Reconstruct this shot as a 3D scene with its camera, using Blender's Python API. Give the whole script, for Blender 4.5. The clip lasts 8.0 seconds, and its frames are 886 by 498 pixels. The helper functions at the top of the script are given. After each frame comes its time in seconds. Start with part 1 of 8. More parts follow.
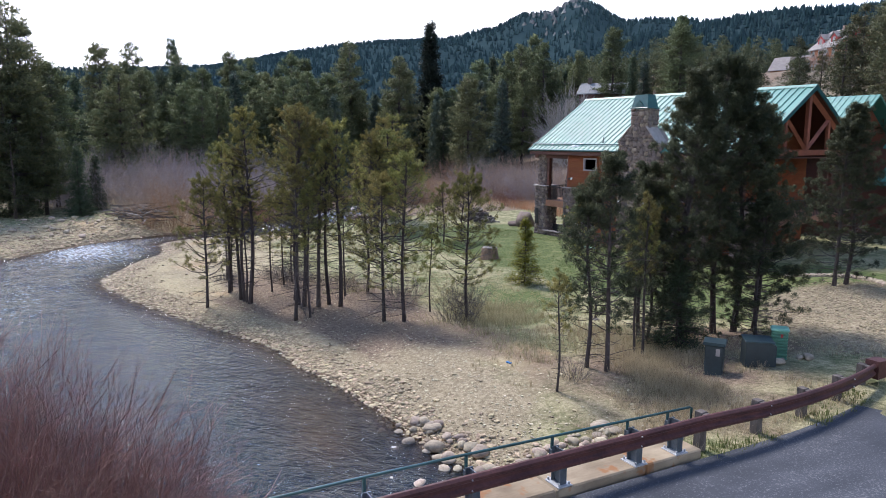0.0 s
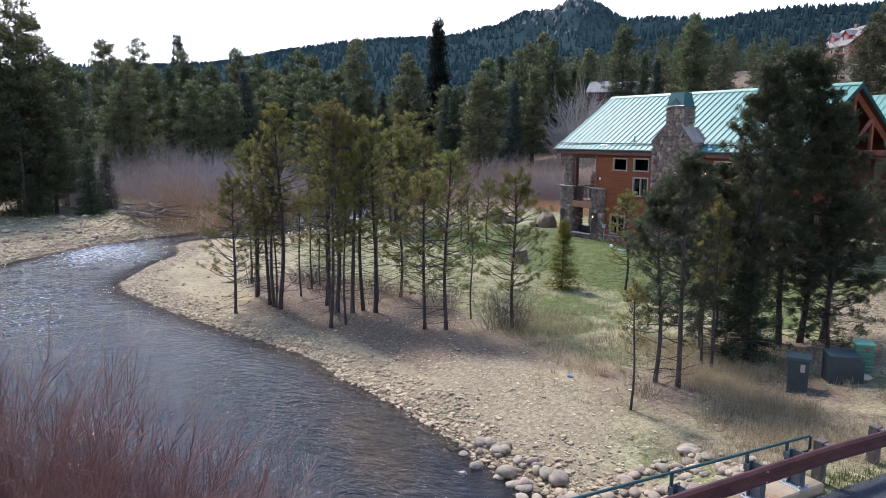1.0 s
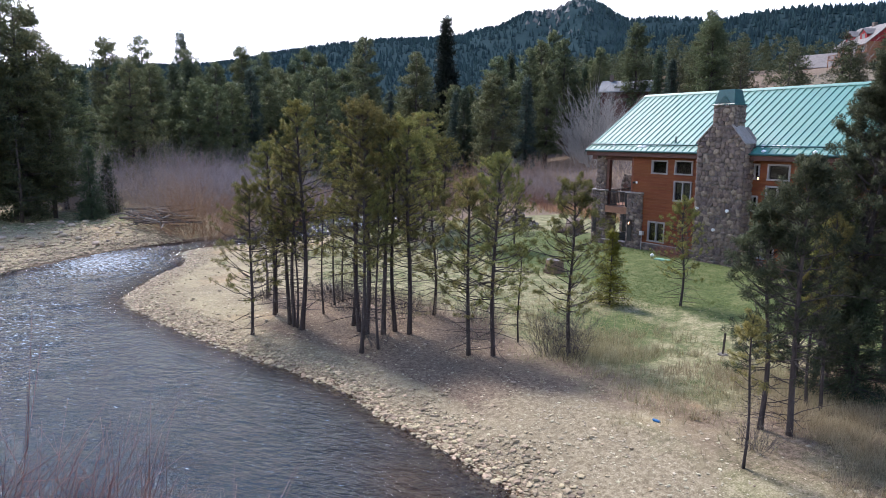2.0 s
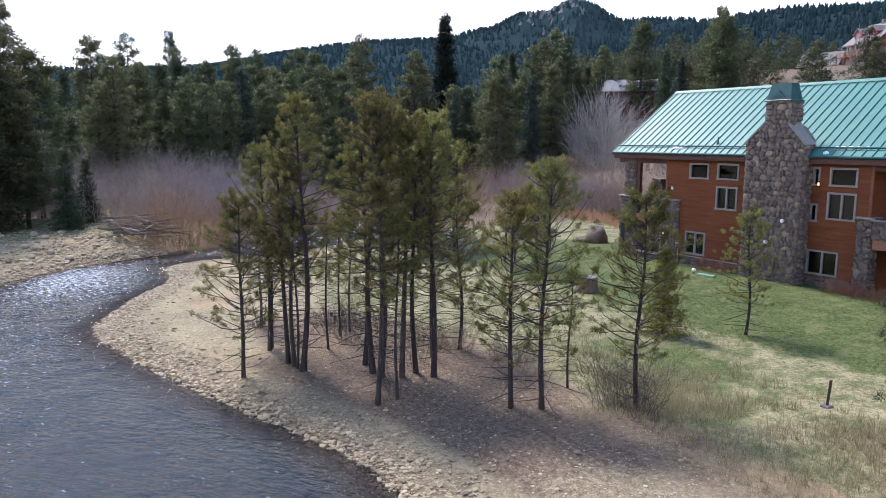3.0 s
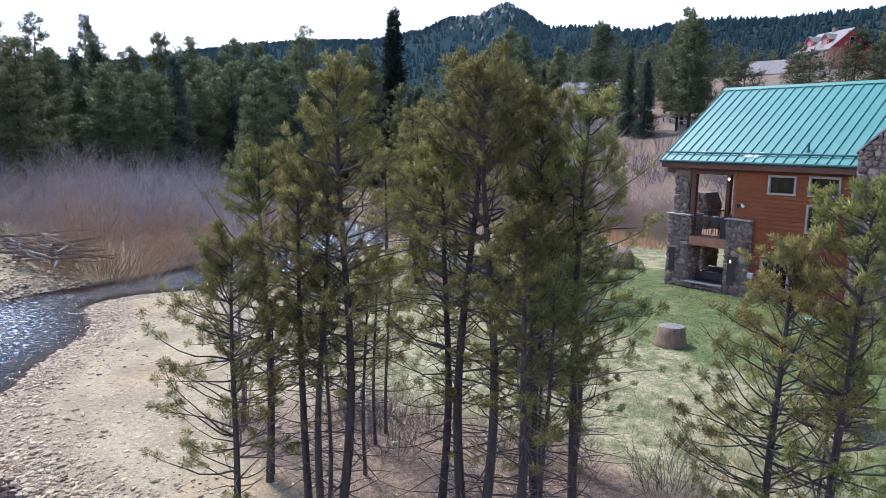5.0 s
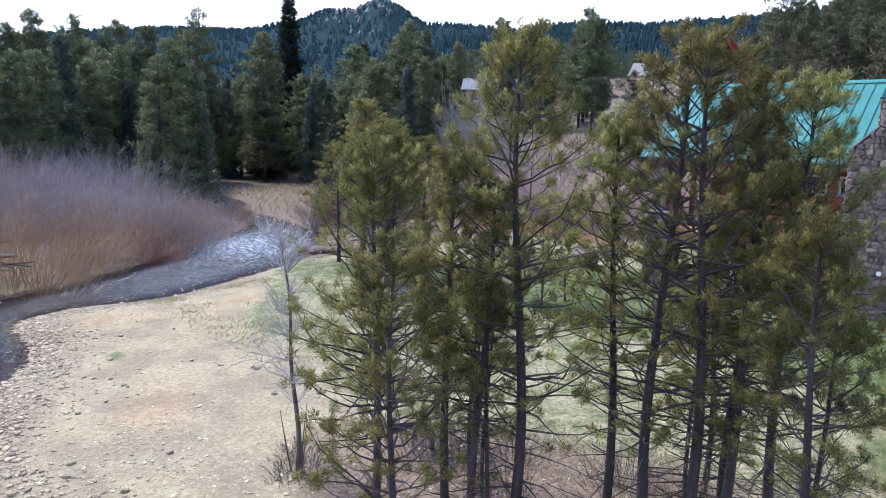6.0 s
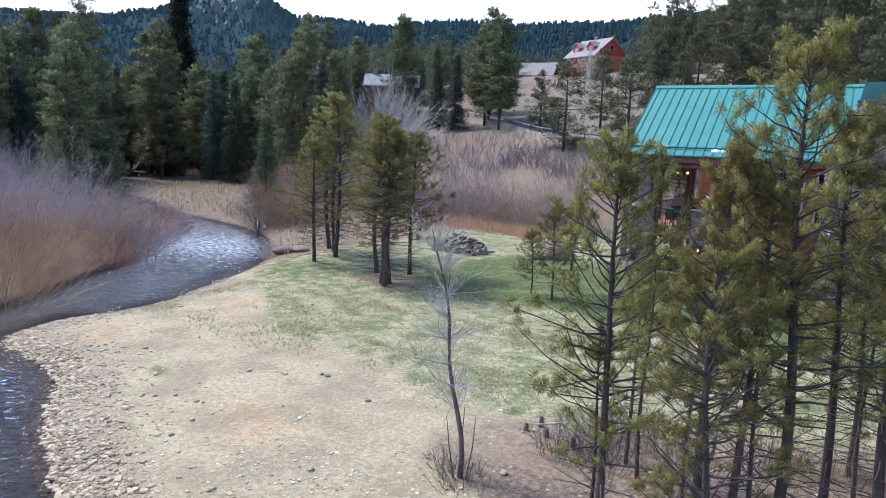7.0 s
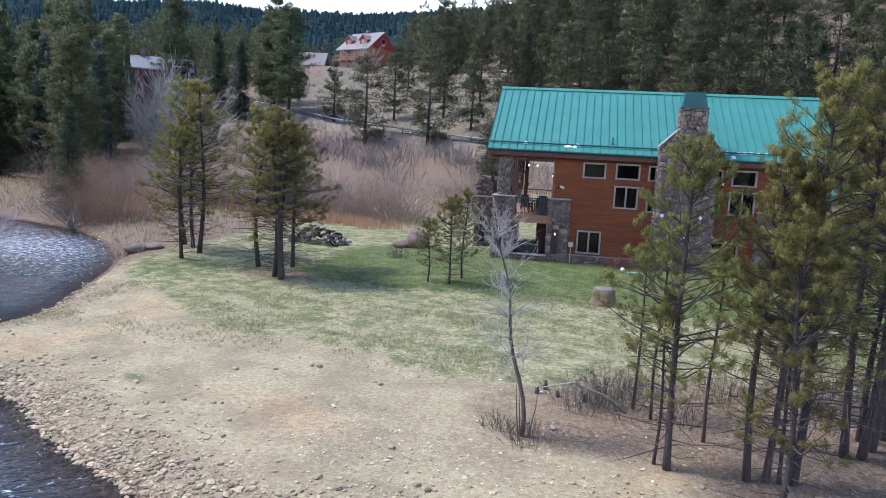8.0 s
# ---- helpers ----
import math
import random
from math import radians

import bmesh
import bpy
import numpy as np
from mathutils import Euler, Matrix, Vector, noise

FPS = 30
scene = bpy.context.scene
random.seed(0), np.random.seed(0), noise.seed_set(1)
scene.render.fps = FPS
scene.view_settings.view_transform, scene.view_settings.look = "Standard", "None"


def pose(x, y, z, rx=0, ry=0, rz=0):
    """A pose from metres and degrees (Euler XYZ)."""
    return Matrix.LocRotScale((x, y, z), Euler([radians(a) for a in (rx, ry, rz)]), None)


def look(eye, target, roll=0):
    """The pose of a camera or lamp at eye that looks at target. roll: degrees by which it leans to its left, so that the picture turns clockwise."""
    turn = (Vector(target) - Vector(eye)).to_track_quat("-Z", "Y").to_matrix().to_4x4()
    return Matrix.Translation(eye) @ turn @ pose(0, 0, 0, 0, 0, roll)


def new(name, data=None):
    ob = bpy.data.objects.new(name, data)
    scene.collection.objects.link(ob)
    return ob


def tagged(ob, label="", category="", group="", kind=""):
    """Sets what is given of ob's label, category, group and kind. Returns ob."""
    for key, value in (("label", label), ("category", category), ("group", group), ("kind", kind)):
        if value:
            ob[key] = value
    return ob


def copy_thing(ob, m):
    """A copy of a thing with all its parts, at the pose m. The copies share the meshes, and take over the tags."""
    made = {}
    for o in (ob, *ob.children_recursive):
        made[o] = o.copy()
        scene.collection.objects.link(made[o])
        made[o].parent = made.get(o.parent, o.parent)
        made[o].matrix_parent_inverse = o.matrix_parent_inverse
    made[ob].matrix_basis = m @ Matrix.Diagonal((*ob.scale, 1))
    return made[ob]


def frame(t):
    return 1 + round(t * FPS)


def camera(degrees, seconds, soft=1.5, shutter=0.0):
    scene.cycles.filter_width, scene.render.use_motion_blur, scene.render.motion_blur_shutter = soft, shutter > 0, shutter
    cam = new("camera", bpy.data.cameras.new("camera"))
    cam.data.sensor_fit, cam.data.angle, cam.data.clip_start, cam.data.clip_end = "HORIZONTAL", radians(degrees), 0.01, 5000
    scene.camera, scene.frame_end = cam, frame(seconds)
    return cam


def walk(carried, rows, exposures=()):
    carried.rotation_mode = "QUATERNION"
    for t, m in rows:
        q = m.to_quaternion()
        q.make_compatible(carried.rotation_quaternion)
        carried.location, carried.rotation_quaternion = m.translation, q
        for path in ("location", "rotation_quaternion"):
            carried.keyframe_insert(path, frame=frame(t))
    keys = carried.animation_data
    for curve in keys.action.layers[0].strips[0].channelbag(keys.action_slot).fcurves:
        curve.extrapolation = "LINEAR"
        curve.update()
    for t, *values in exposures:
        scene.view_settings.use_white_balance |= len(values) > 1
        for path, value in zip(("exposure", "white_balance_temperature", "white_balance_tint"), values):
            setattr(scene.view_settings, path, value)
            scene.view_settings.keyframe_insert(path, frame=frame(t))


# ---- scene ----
cam = camera(63.9, 8.0, 0.8)
PATH = [
    (0, (0.033, 0.022, 8.054), (-1.705, 0.965, 7.752), 0.3),
    (0.5, (-0.866, -0.432, 8.092), (-2.603, 0.511, 7.786), 0.4),
    (1, (-2.226, -0.894, 8.063), (-3.962, 0.051, 7.756), 0.5),
    (1.5, (-4.032, -0.962, 8.042), (-5.769, -0.018, 7.736), 0.4),
    (1.7, (-4.829, -0.894, 8.055), (-6.566, 0.048, 7.749), 0.5),
    (2.8, (-10.14, 0.29, 8.046), (-11.875, 1.24, 7.747), 0.4),
    (3, (-11.22, 0.646, 8.059), (-12.949, 1.604, 7.758), 0.3),
    (3.5, (-14.07, 1.652, 8.116), (-15.791, 2.625, 7.817), 0.4),
    (4, (-16.998, 2.318, 8.069), (-18.71, 3.309, 7.775), 0.6),
    (4.2, (-18.116, 2.346, 8.059), (-19.825, 3.345, 7.771), 1.1),
    (5.3, (-23.91, 1.375, 7.927), (-25.47, 2.592, 7.634), 1.2),
    (5.5, (-24.988, 0.897, 7.923), (-26.498, 2.175, 7.629), 1.5),
    (6, (-27.635, -0.524, 7.748), (-29.036, 0.873, 7.454), 1.8),
    (6.5, (-30.244, -2.394, 7.629), (-31.534, -0.894, 7.335), 2.0),
    (7, (-32.834, -4.49, 7.517), (-33.961, -2.863, 7.225), 2.2),
    (7.5, (-35.681, -6.803, 7.444), (-36.515, -5.009, 7.153), 2.7),
    (7.7, (-36.879, -7.779, 7.405), (-37.59, -5.932, 7.117), 2.5),
    (8, (-38.771, -9.128, 7.38), (-39.268, -7.212, 7.092), 3.0),
]
walk(cam, [(t, look(eye, target, roll)) for t, eye, target, roll in PATH], [(0, 1.22, 6220, 16), (3, 1.22, 6180, 18), (5.5, 1.46, 5780, 19), (6.5, 1.50, 5720, 17), (8, 1.25, 5820, 16)])
import functools

# ---- light ----
SUN = Vector((-0.60, -0.03, 0.80)).normalized()
world = bpy.data.worlds.new("world")
scene.world = world
world.use_nodes = True
wt = world.node_tree
wt.nodes.clear()
w_out = wt.nodes.new("ShaderNodeOutputWorld")
w_bg = wt.nodes.new("ShaderNodeBackground")
w_sky = wt.nodes.new("ShaderNodeTexSky")
w_sky.sky_type = "NISHITA"
w_sky.sun_disc = False
w_sky.sun_elevation = math.asin(SUN.z)
w_sky.sun_rotation = math.atan2(SUN.x, SUN.y)
w_sky.altitude = 2300
w_sky.air_density, w_sky.dust_density, w_sky.ozone_density = 1.0, 0.6, 1.0
# thin cloud cover over most of the sky
w_tc = wt.nodes.new("ShaderNodeTexCoord")
w_map = wt.nodes.new("ShaderNodeMapping")
w_map.inputs["Scale"].default_value = (1.0, 1.0, 3.2)
w_noise = wt.nodes.new("ShaderNodeTexNoise")
w_noise.inputs["Scale"].default_value = 2.1
w_noise.inputs["Detail"].default_value = 7
w_noise.inputs["Roughness"].default_value = 0.55
w_ramp = wt.nodes.new("ShaderNodeValToRGB")
w_ramp.color_ramp.elements[0].position = 0.40
w_ramp.color_ramp.elements[1].position = 0.58
w_mix = wt.nodes.new("ShaderNodeMix")
w_mix.data_type = "RGBA"
w_mix.inputs["B"].default_value = (8.6, 8.9, 9.3, 1)
wt.links.new(w_tc.outputs["Generated"], w_map.inputs["Vector"])
wt.links.new(w_map.outputs[0], w_noise.inputs["Vector"])
w_sep = wt.nodes.new("ShaderNodeSeparateXYZ")
w_high = wt.nodes.new("ShaderNodeMath")
w_high.operation = "MULTIPLY_ADD"
w_high.inputs[1].default_value, w_high.inputs[2].default_value = -0.62, 0.16
w_sum = wt.nodes.new("ShaderNodeMath")
wt.links.new(w_tc.outputs["Generated"], w_sep.inputs[0])
wt.links.new(w_sep.outputs["Z"], w_high.inputs[0])
wt.links.new(w_noise.outputs["Fac"], w_sum.inputs[0])
wt.links.new(w_high.outputs[0], w_sum.inputs[1])
wt.links.new(w_sum.outputs[0], w_ramp.inputs["Fac"])
wt.links.new(w_ramp.outputs["Color"], w_mix.inputs["Factor"])
wt.links.new(w_sky.outputs[0], w_mix.inputs["A"])
wt.links.new(w_mix.outputs["Result"], w_bg.inputs["Color"])
w_bg.inputs["Strength"].default_value = 0.15
wt.links.new(w_bg.outputs[0], w_out.inputs["Surface"])

sun_data = bpy.data.lights.new("sun", "SUN")
sun_data.energy, sun_data.angle, sun_data.color = 2.4, radians(13), (1.0, 0.95, 0.88)
sun = new("sun", sun_data)
sun.matrix_world = look(SUN * 300, (0, 0, 0))


# ---- materials ----
def nodes_of(name):
    m = bpy.data.materials.new(name)
    m.use_nodes = True
    t = m.node_tree
    return m, t, t.nodes["Principled BSDF"]


def ramp(t, fac, stops):
    r = t.nodes.new("ShaderNodeValToRGB")
    while len(r.color_ramp.elements) < len(stops):
        r.color_ramp.elements.new(0.5)
    for e, (p, c) in zip(r.color_ramp.elements, stops):
        e.position, e.color = p, (*c, 1) if len(c) == 3 else c
    t.links.new(fac, r.inputs["Fac"])
    return r.outputs["Color"]


def noise_tex(t, vec, scale, detail=5, rough=0.55):
    n = t.nodes.new("ShaderNodeTexNoise")
    n.inputs["Scale"].default_value, n.inputs["Detail"].default_value, n.inputs["Roughness"].default_value = scale, detail, rough
    if vec is not None:
        t.links.new(vec, n.inputs["Vector"])
    return n.outputs["Fac"]


def math_node(t, op, a, b):
    n = t.nodes.new("ShaderNodeMath")
    n.operation = op
    for i, v in enumerate((a, b)):
        if v is None:
            continue
        if isinstance(v, (int, float)):
            n.inputs[i].default_value = v
        else:
            t.links.new(v, n.inputs[i])
    return n.outputs[0]


def mix_color(t, fac, a, b, mode="MIX"):
    n = t.nodes.new("ShaderNodeMix")
    n.data_type, n.blend_type = "RGBA", mode
    for key, v in (("Factor", fac), ("A", a), ("B", b)):
        if isinstance(v, (int, float)):
            n.inputs[key].default_value = v
        elif isinstance(v, tuple):
            n.inputs[key].default_value = (*v, 1) if len(v) == 3 else v
        else:
            t.links.new(v, n.inputs[key])
    return n.outputs["Result"]


def coords(t, which="Object"):
    return t.nodes.new("ShaderNodeTexCoord").outputs[which]


def bump(t, bsdf, height, strength, distance):
    b = t.nodes.new("ShaderNodeBump")
    b.inputs["Strength"].default_value, b.inputs["Distance"].default_value = strength, distance
    t.links.new(height, b.inputs["Height"])
    t.links.new(b.outputs[0], bsdf.inputs["Normal"])


def surface(name, dark, light, scale, rough=0.8, relief=0.3, fine=6.0, metal=0.0, vary=0.0, stretch=None, island=False):
    """A plain surface: two tones at two scales, a little relief, and a shift from piece to piece."""
    m, t, p = nodes_of(name)
    vec = coords(t)
    if stretch:
        mp = t.nodes.new("ShaderNodeMapping")
        mp.inputs["Scale"].default_value = stretch
        t.links.new(vec, mp.inputs["Vector"])
        vec = mp.outputs[0]
    big, small = noise_tex(t, vec, scale), noise_tex(t, vec, scale * fine, 6, 0.65)
    mixed = math_node(t, "ADD", math_node(t, "MULTIPLY", big, 0.55), math_node(t, "MULTIPLY", small, 0.45))
    color = ramp(t, mixed, [(0.33, dark), (0.67, light)])
    if vary:
        rnd = t.nodes.new("ShaderNodeNewGeometry").outputs["Random Per Island"] if island else t.nodes.new("ShaderNodeObjectInfo").outputs["Random"]
        hsv = t.nodes.new("ShaderNodeHueSaturation")
        t.links.new(color, hsv.inputs["Color"])
        t.links.new(math_node(t, "ADD", math_node(t, "MULTIPLY", rnd, 2 * vary), 1 - vary), hsv.inputs["Value"])
        swing = min(0.04, 0.15 * vary)
        t.links.new(math_node(t, "ADD", math_node(t, "MULTIPLY", math_node(t, "FRACT", math_node(t, "MULTIPLY", rnd, 7.31), None), swing), 0.5 - swing / 2), hsv.inputs["Hue"])
        color = hsv.outputs[0]
    t.links.new(color, p.inputs["Base Color"])
    p.inputs["Roughness"].default_value, p.inputs["Metallic"].default_value = rough, metal
    if relief:
        bump(t, p, small, relief, 0.02)
    return m


def needles(name, dark, light, tip=(0.16, 0.15, 0.03)):
    """Needle foliage: tone shifts from clump to clump and tree to tree, some light passes through."""
    m, t, p = nodes_of(name)
    geo = t.nodes.new("ShaderNodeNewGeometry")
    info = t.nodes.new("ShaderNodeObjectInfo")
    n = noise_tex(t, coords(t), 1.7, 3)
    f = math_node(t, "ADD", math_node(t, "MULTIPLY", geo.outputs["Random Per Island"], 0.45), math_node(t, "MULTIPLY", n, 0.55))
    c = ramp(t, f, [(0.2, dark), (0.55, light), (0.86, tip)])
    hsv = t.nodes.new("ShaderNodeHueSaturation")
    t.links.new(c, hsv.inputs["Color"])
    t.links.new(math_node(t, "ADD", math_node(t, "MULTIPLY", info.outputs["Random"], 0.5), 0.72), hsv.inputs["Value"])
    t.links.new(math_node(t, "ADD", math_node(t, "MULTIPLY", math_node(t, "FRACT", math_node(t, "MULTIPLY", info.outputs["Random"], 5.7), None), 0.05), 0.475), hsv.inputs["Hue"])
    t.links.new(hsv.outputs[0], p.inputs["Base Color"])
    p.inputs["Roughness"].default_value = 0.55
    p.inputs["Specular IOR Level"].default_value = 0.12
    tr = t.nodes.new("ShaderNodeBsdfTranslucent")
    t.links.new(hsv.outputs[0], tr.inputs["Color"])
    ms = t.nodes.new("ShaderNodeMixShader")
    ms.inputs[0].default_value = 0.32
    t.links.new(p.outputs[0], ms.inputs[1])
    t.links.new(tr.outputs[0], ms.inputs[2])
    t.links.new(ms.outputs[0], t.nodes["Material Output"].inputs["Surface"])
    return m


M_BARK = surface("pine_bark", (0.024, 0.018, 0.017), (0.080, 0.062, 0.058), 3.0, 0.9, 0.8, 5, stretch=(4, 4, 0.8), vary=0.25)
M_BARK_RED = surface("red_bark", (0.05, 0.014, 0.008), (0.16, 0.045, 0.02), 3.0, 0.9, 0.8, 5, stretch=(4, 4, 0.8))
M_TWIG = surface("grey_twig", (0.05, 0.042, 0.038), (0.14, 0.12, 0.105), 4.0, 0.9, 0)
M_DEADWOOD = surface("bleached_wood", (0.10, 0.09, 0.08), (0.36, 0.33, 0.29), 2.5, 0.85, 0.4, vary=0.3)
M_PALETWIG = surface("pale_twig", (0.20, 0.185, 0.165), (0.50, 0.47, 0.43), 2.5, 0.85, 0)
M_DEADBARK = surface("dead_tree_bark", (0.05, 0.035, 0.03), (0.16, 0.13, 0.115), 2.5, 0.9, 0.5)
M_STUMP = surface("stump_bark", (0.10, 0.062, 0.038), (0.25, 0.17, 0.11), 2.5, 0.9, 0.5, stretch=(3, 3, 0.7))
M_LIMB = surface("pine_limb", (0.022, 0.017, 0.016), (0.085, 0.068, 0.064), 3.0, 0.9, 0.4)
M_PINE = needles("pine_needles", (0.074, 0.086, 0.029), (0.205, 0.205, 0.062), (0.42, 0.355, 0.102))
M_PINE_DARK = needles("dark_pine_needles", (0.031, 0.043, 0.027), (0.072, 0.089, 0.048), (0.13, 0.135, 0.066))
M_SLOPE_PINE = needles("hillside_needles", (0.040, 0.054, 0.031), (0.088, 0.100, 0.052), (0.145, 0.118, 0.06))
M_FAR_PINE = needles("ponderosa_needles", (0.058, 0.080, 0.044), (0.135, 0.162, 0.078), (0.25, 0.245, 0.11))
M_SPRUCE = needles("spruce_needles", (0.034, 0.054, 0.036), (0.075, 0.105, 0.062), (0.12, 0.155, 0.08))
M_SPRUCE_BLUE = needles("blue_spruce_needles", (0.028, 0.048, 0.042), (0.075, 0.112, 0.092), (0.13, 0.17, 0.13))
M_SPRUCE_BLACK = needles("black_spruce_needles", (0.011, 0.017, 0.014), (0.026, 0.036, 0.027), (0.044, 0.055, 0.038))
M_YELLOW_SPRUCE = needles("yellow_spruce_needles", (0.10, 0.10, 0.015), (0.22, 0.20, 0.03), (0.32, 0.27, 0.05))
M_WILLOW = [
    surface("tan_willow", (0.23, 0.165, 0.125), (0.42, 0.315, 0.24), 0.6, 0.9, 0, vary=0.2),
    surface("purple_willow", (0.200, 0.170, 0.172), (0.40, 0.350, 0.348), 0.6, 0.9, 0, vary=0.2),
    surface("orange_willow", (0.20, 0.108, 0.055), (0.37, 0.225, 0.125), 0.6, 0.9, 0, vary=0.2),
    surface("red_willow", (0.15, 0.058, 0.036), (0.29, 0.13, 0.085), 0.6, 0.9, 0, vary=0.2),
    surface("grey_brush", (0.085, 0.070, 0.076), (0.20, 0.172, 0.178), 0.6, 0.9, 0, vary=0.2),
    surface("bank_willow", (0.125, 0.058, 0.043), (0.25, 0.128, 0.10), 0.6, 0.9, 0, vary=0.25),
]
M_SIDING = surface("cedar_siding", (0.135, 0.042, 0.016), (0.225, 0.075, 0.029), 1.3, 0.75, 0.25, 5, stretch=(0.4, 1, 5), vary=0.06)
M_SIDING.node_tree.nodes["Principled BSDF"].inputs["Specular IOR Level"].default_value = 0.2
M_TRIM = surface("brown_trim", (0.055, 0.018, 0.012), (0.11, 0.038, 0.024), 2.0, 0.6, 0.15)
M_TIMBER = surface("red_timber", (0.13, 0.035, 0.018), (0.24, 0.075, 0.04), 2.0, 0.6, 0.2, stretch=(1, 1, 1))


def stone_material(name, island):
    """Field stone: each stone takes one of several greys, browns and tans."""
    m, t, p = nodes_of(name)
    rnd = t.nodes.new("ShaderNodeNewGeometry").outputs["Random Per Island"] if island else t.nodes.new("ShaderNodeObjectInfo").outputs["Random"]
    tone = ramp(t, rnd, [(0.0, (0.105, 0.080, 0.074)), (0.25, (0.180, 0.138, 0.120)), (0.45, (0.145, 0.114, 0.106)), (0.62, (0.195, 0.150, 0.120)), (0.8, (0.160, 0.116, 0.098)), (0.93, (0.28, 0.225, 0.172))])
    vec = coords(t)
    n = math_node(t, "ADD", math_node(t, "MULTIPLY", noise_tex(t, vec, 3.0, 6, 0.65), 0.6), math_node(t, "MULTIPLY", noise_tex(t, vec, 17.0, 5, 0.7), 0.4))
    c = mix_color(t, 1.0, tone, ramp(t, n, [(0.3, (0.55, 0.55, 0.56)), (0.7, (1.35, 1.32, 1.28))]), "MULTIPLY")
    t.links.new(c, p.inputs["Base Color"])
    p.inputs["Roughness"].default_value = 0.88
    bump(t, p, n, 0.6, 0.03)
    return m


M_STONE = stone_material("field_stone", False)
M_STONE_FAR = stone_material("joined_field_stone", True)
M_MORTAR = surface("mortar", (0.12, 0.104, 0.096), (0.20, 0.178, 0.162), 6.0, 0.95, 0.4)
M_CAPSTONE = surface("pale_capstone", (0.20, 0.172, 0.156), (0.36, 0.32, 0.295), 3.0, 0.8, 0.3)
M_ROOF = surface("teal_metal", (0.040, 0.180, 0.148), (0.060, 0.225, 0.186), 0.8, 0.44, 0.03, 8, metal=0.0)
for key, val in (("Specular IOR Level", 0.3), ("Coat Weight", 0.14), ("Coat Roughness", 0.38), ("Coat IOR", 1.65)):
    M_ROOF.node_tree.nodes["Principled BSDF"].inputs[key].default_value = val
M_ROOF_DARK = surface("dark_teal_metal", (0.006, 0.05, 0.05), (0.012, 0.085, 0.085), 0.8, 0.4, 0.03, 8)
M_WHITE = surface("window_frame_paint", (0.215, 0.19, 0.178), (0.30, 0.275, 0.26), 3.0, 0.5, 0.05)
M_SNOW = surface("snow_lump", (0.72, 0.75, 0.78), (0.88, 0.89, 0.9), 3.0, 0.7, 0.3)
M_IRON = surface("black_iron", (0.012, 0.012, 0.013), (0.03, 0.03, 0.032), 4.0, 0.5, 0.05)
M_DARK = surface("dark_interior", (0.02, 0.017, 0.015), (0.045, 0.04, 0.035), 1.0, 0.8, 0)
M_DECK = surface("deck_board", (0.22, 0.10, 0.055), (0.34, 0.17, 0.10), 2.0, 0.75, 0.2)
M_CONCRETE = surface("kerb_concrete", (0.15, 0.115, 0.085), (0.35, 0.29, 0.225), 1.6, 0.9, 0.3, 6)
M_SOIL = surface("slope_soil", (0.11, 0.085, 0.065), (0.27, 0.22, 0.16), 0.5, 0.95, 0.3, 8)


def flecked(name, dark, light, fleck, scale, fleck_scale, amount, rough):
    """A worn surface with blotches, streaks and many small flecks of another colour."""
    m, t, p = nodes_of(name)
    vec = coords(t)
    mp = t.nodes.new("ShaderNodeMapping")
    mp.inputs["Scale"].default_value = (1.0, 0.25, 1.0)
    t.links.new(vec, mp.inputs["Vector"])
    big, streak, grain = noise_tex(t, vec, scale), noise_tex(t, mp.outputs[0], scale * 3, 6, 0.65), noise_tex(t, vec, fleck_scale, 3, 0.7)
    c = ramp(t, math_node(t, "ADD", math_node(t, "MULTIPLY", big, 0.5), math_node(t, "MULTIPLY", streak, 0.5)), [(0.35, dark), (0.65, light)])
    pick = math_node(t, "ADD", grain, math_node(t, "MULTIPLY", streak, 0.35))
    c = mix_color(t, ramp(t, pick, [(0.76 - amount, (0, 0, 0)), (0.84 - amount, (0.85, 0.85, 0.85))]), c, fleck)
    t.links.new(c, p.inputs["Base Color"])
    p.inputs["Roughness"].default_value = rough
    p.inputs["Specular IOR Level"].default_value = 0.3
    bump(t, p, grain, 0.5, 0.02)
    return m


M_ASPHALT = flecked("asphalt", (0.026, 0.030, 0.038), (0.066, 0.070, 0.082), (0.145, 0.148, 0.155), 0.35, 24.0, 0.02, 0.85)
M_KERB = flecked("stained_kerb_concrete", (0.17, 0.125, 0.08), (0.36, 0.29, 0.20), (0.26, 0.115, 0.045), 0.9, 1.6, 0.02, 0.9)
M_RUST = surface("rusted_steel", (0.046, 0.017, 0.016), (0.120, 0.044, 0.038), 1.6, 0.65, 0.15, 8, metal=0.25)
M_GREEN_PIPE = surface("green_painted_steel", (0.010, 0.045, 0.045), (0.02, 0.075, 0.075), 3.0, 0.45, 0.05)
M_GREY_STEEL = surface("grey_steel", (0.06, 0.075, 0.09), (0.13, 0.15, 0.165), 3.0, 0.5, 0.08, metal=0.4)
M_DULL_STEEL = surface("dull_rail_steel", (0.16, 0.17, 0.18), (0.27, 0.28, 0.29), 2.0, 0.8, 0.08)
M_GALV = surface("galvanised_steel", (0.32, 0.33, 0.34), (0.5, 0.51, 0.52), 4.0, 0.45, 0.08, metal=0.5)
M_POSTWOOD = surface("weathered_post", (0.050, 0.040, 0.034), (0.155, 0.13, 0.115), 3.0, 0.9, 0.5, stretch=(3, 3, 0.6))
M_BIN = surface("dark_green_plastic", (0.012, 0.022, 0.026), (0.026, 0.042, 0.046), 2.0, 0.5, 0.05)
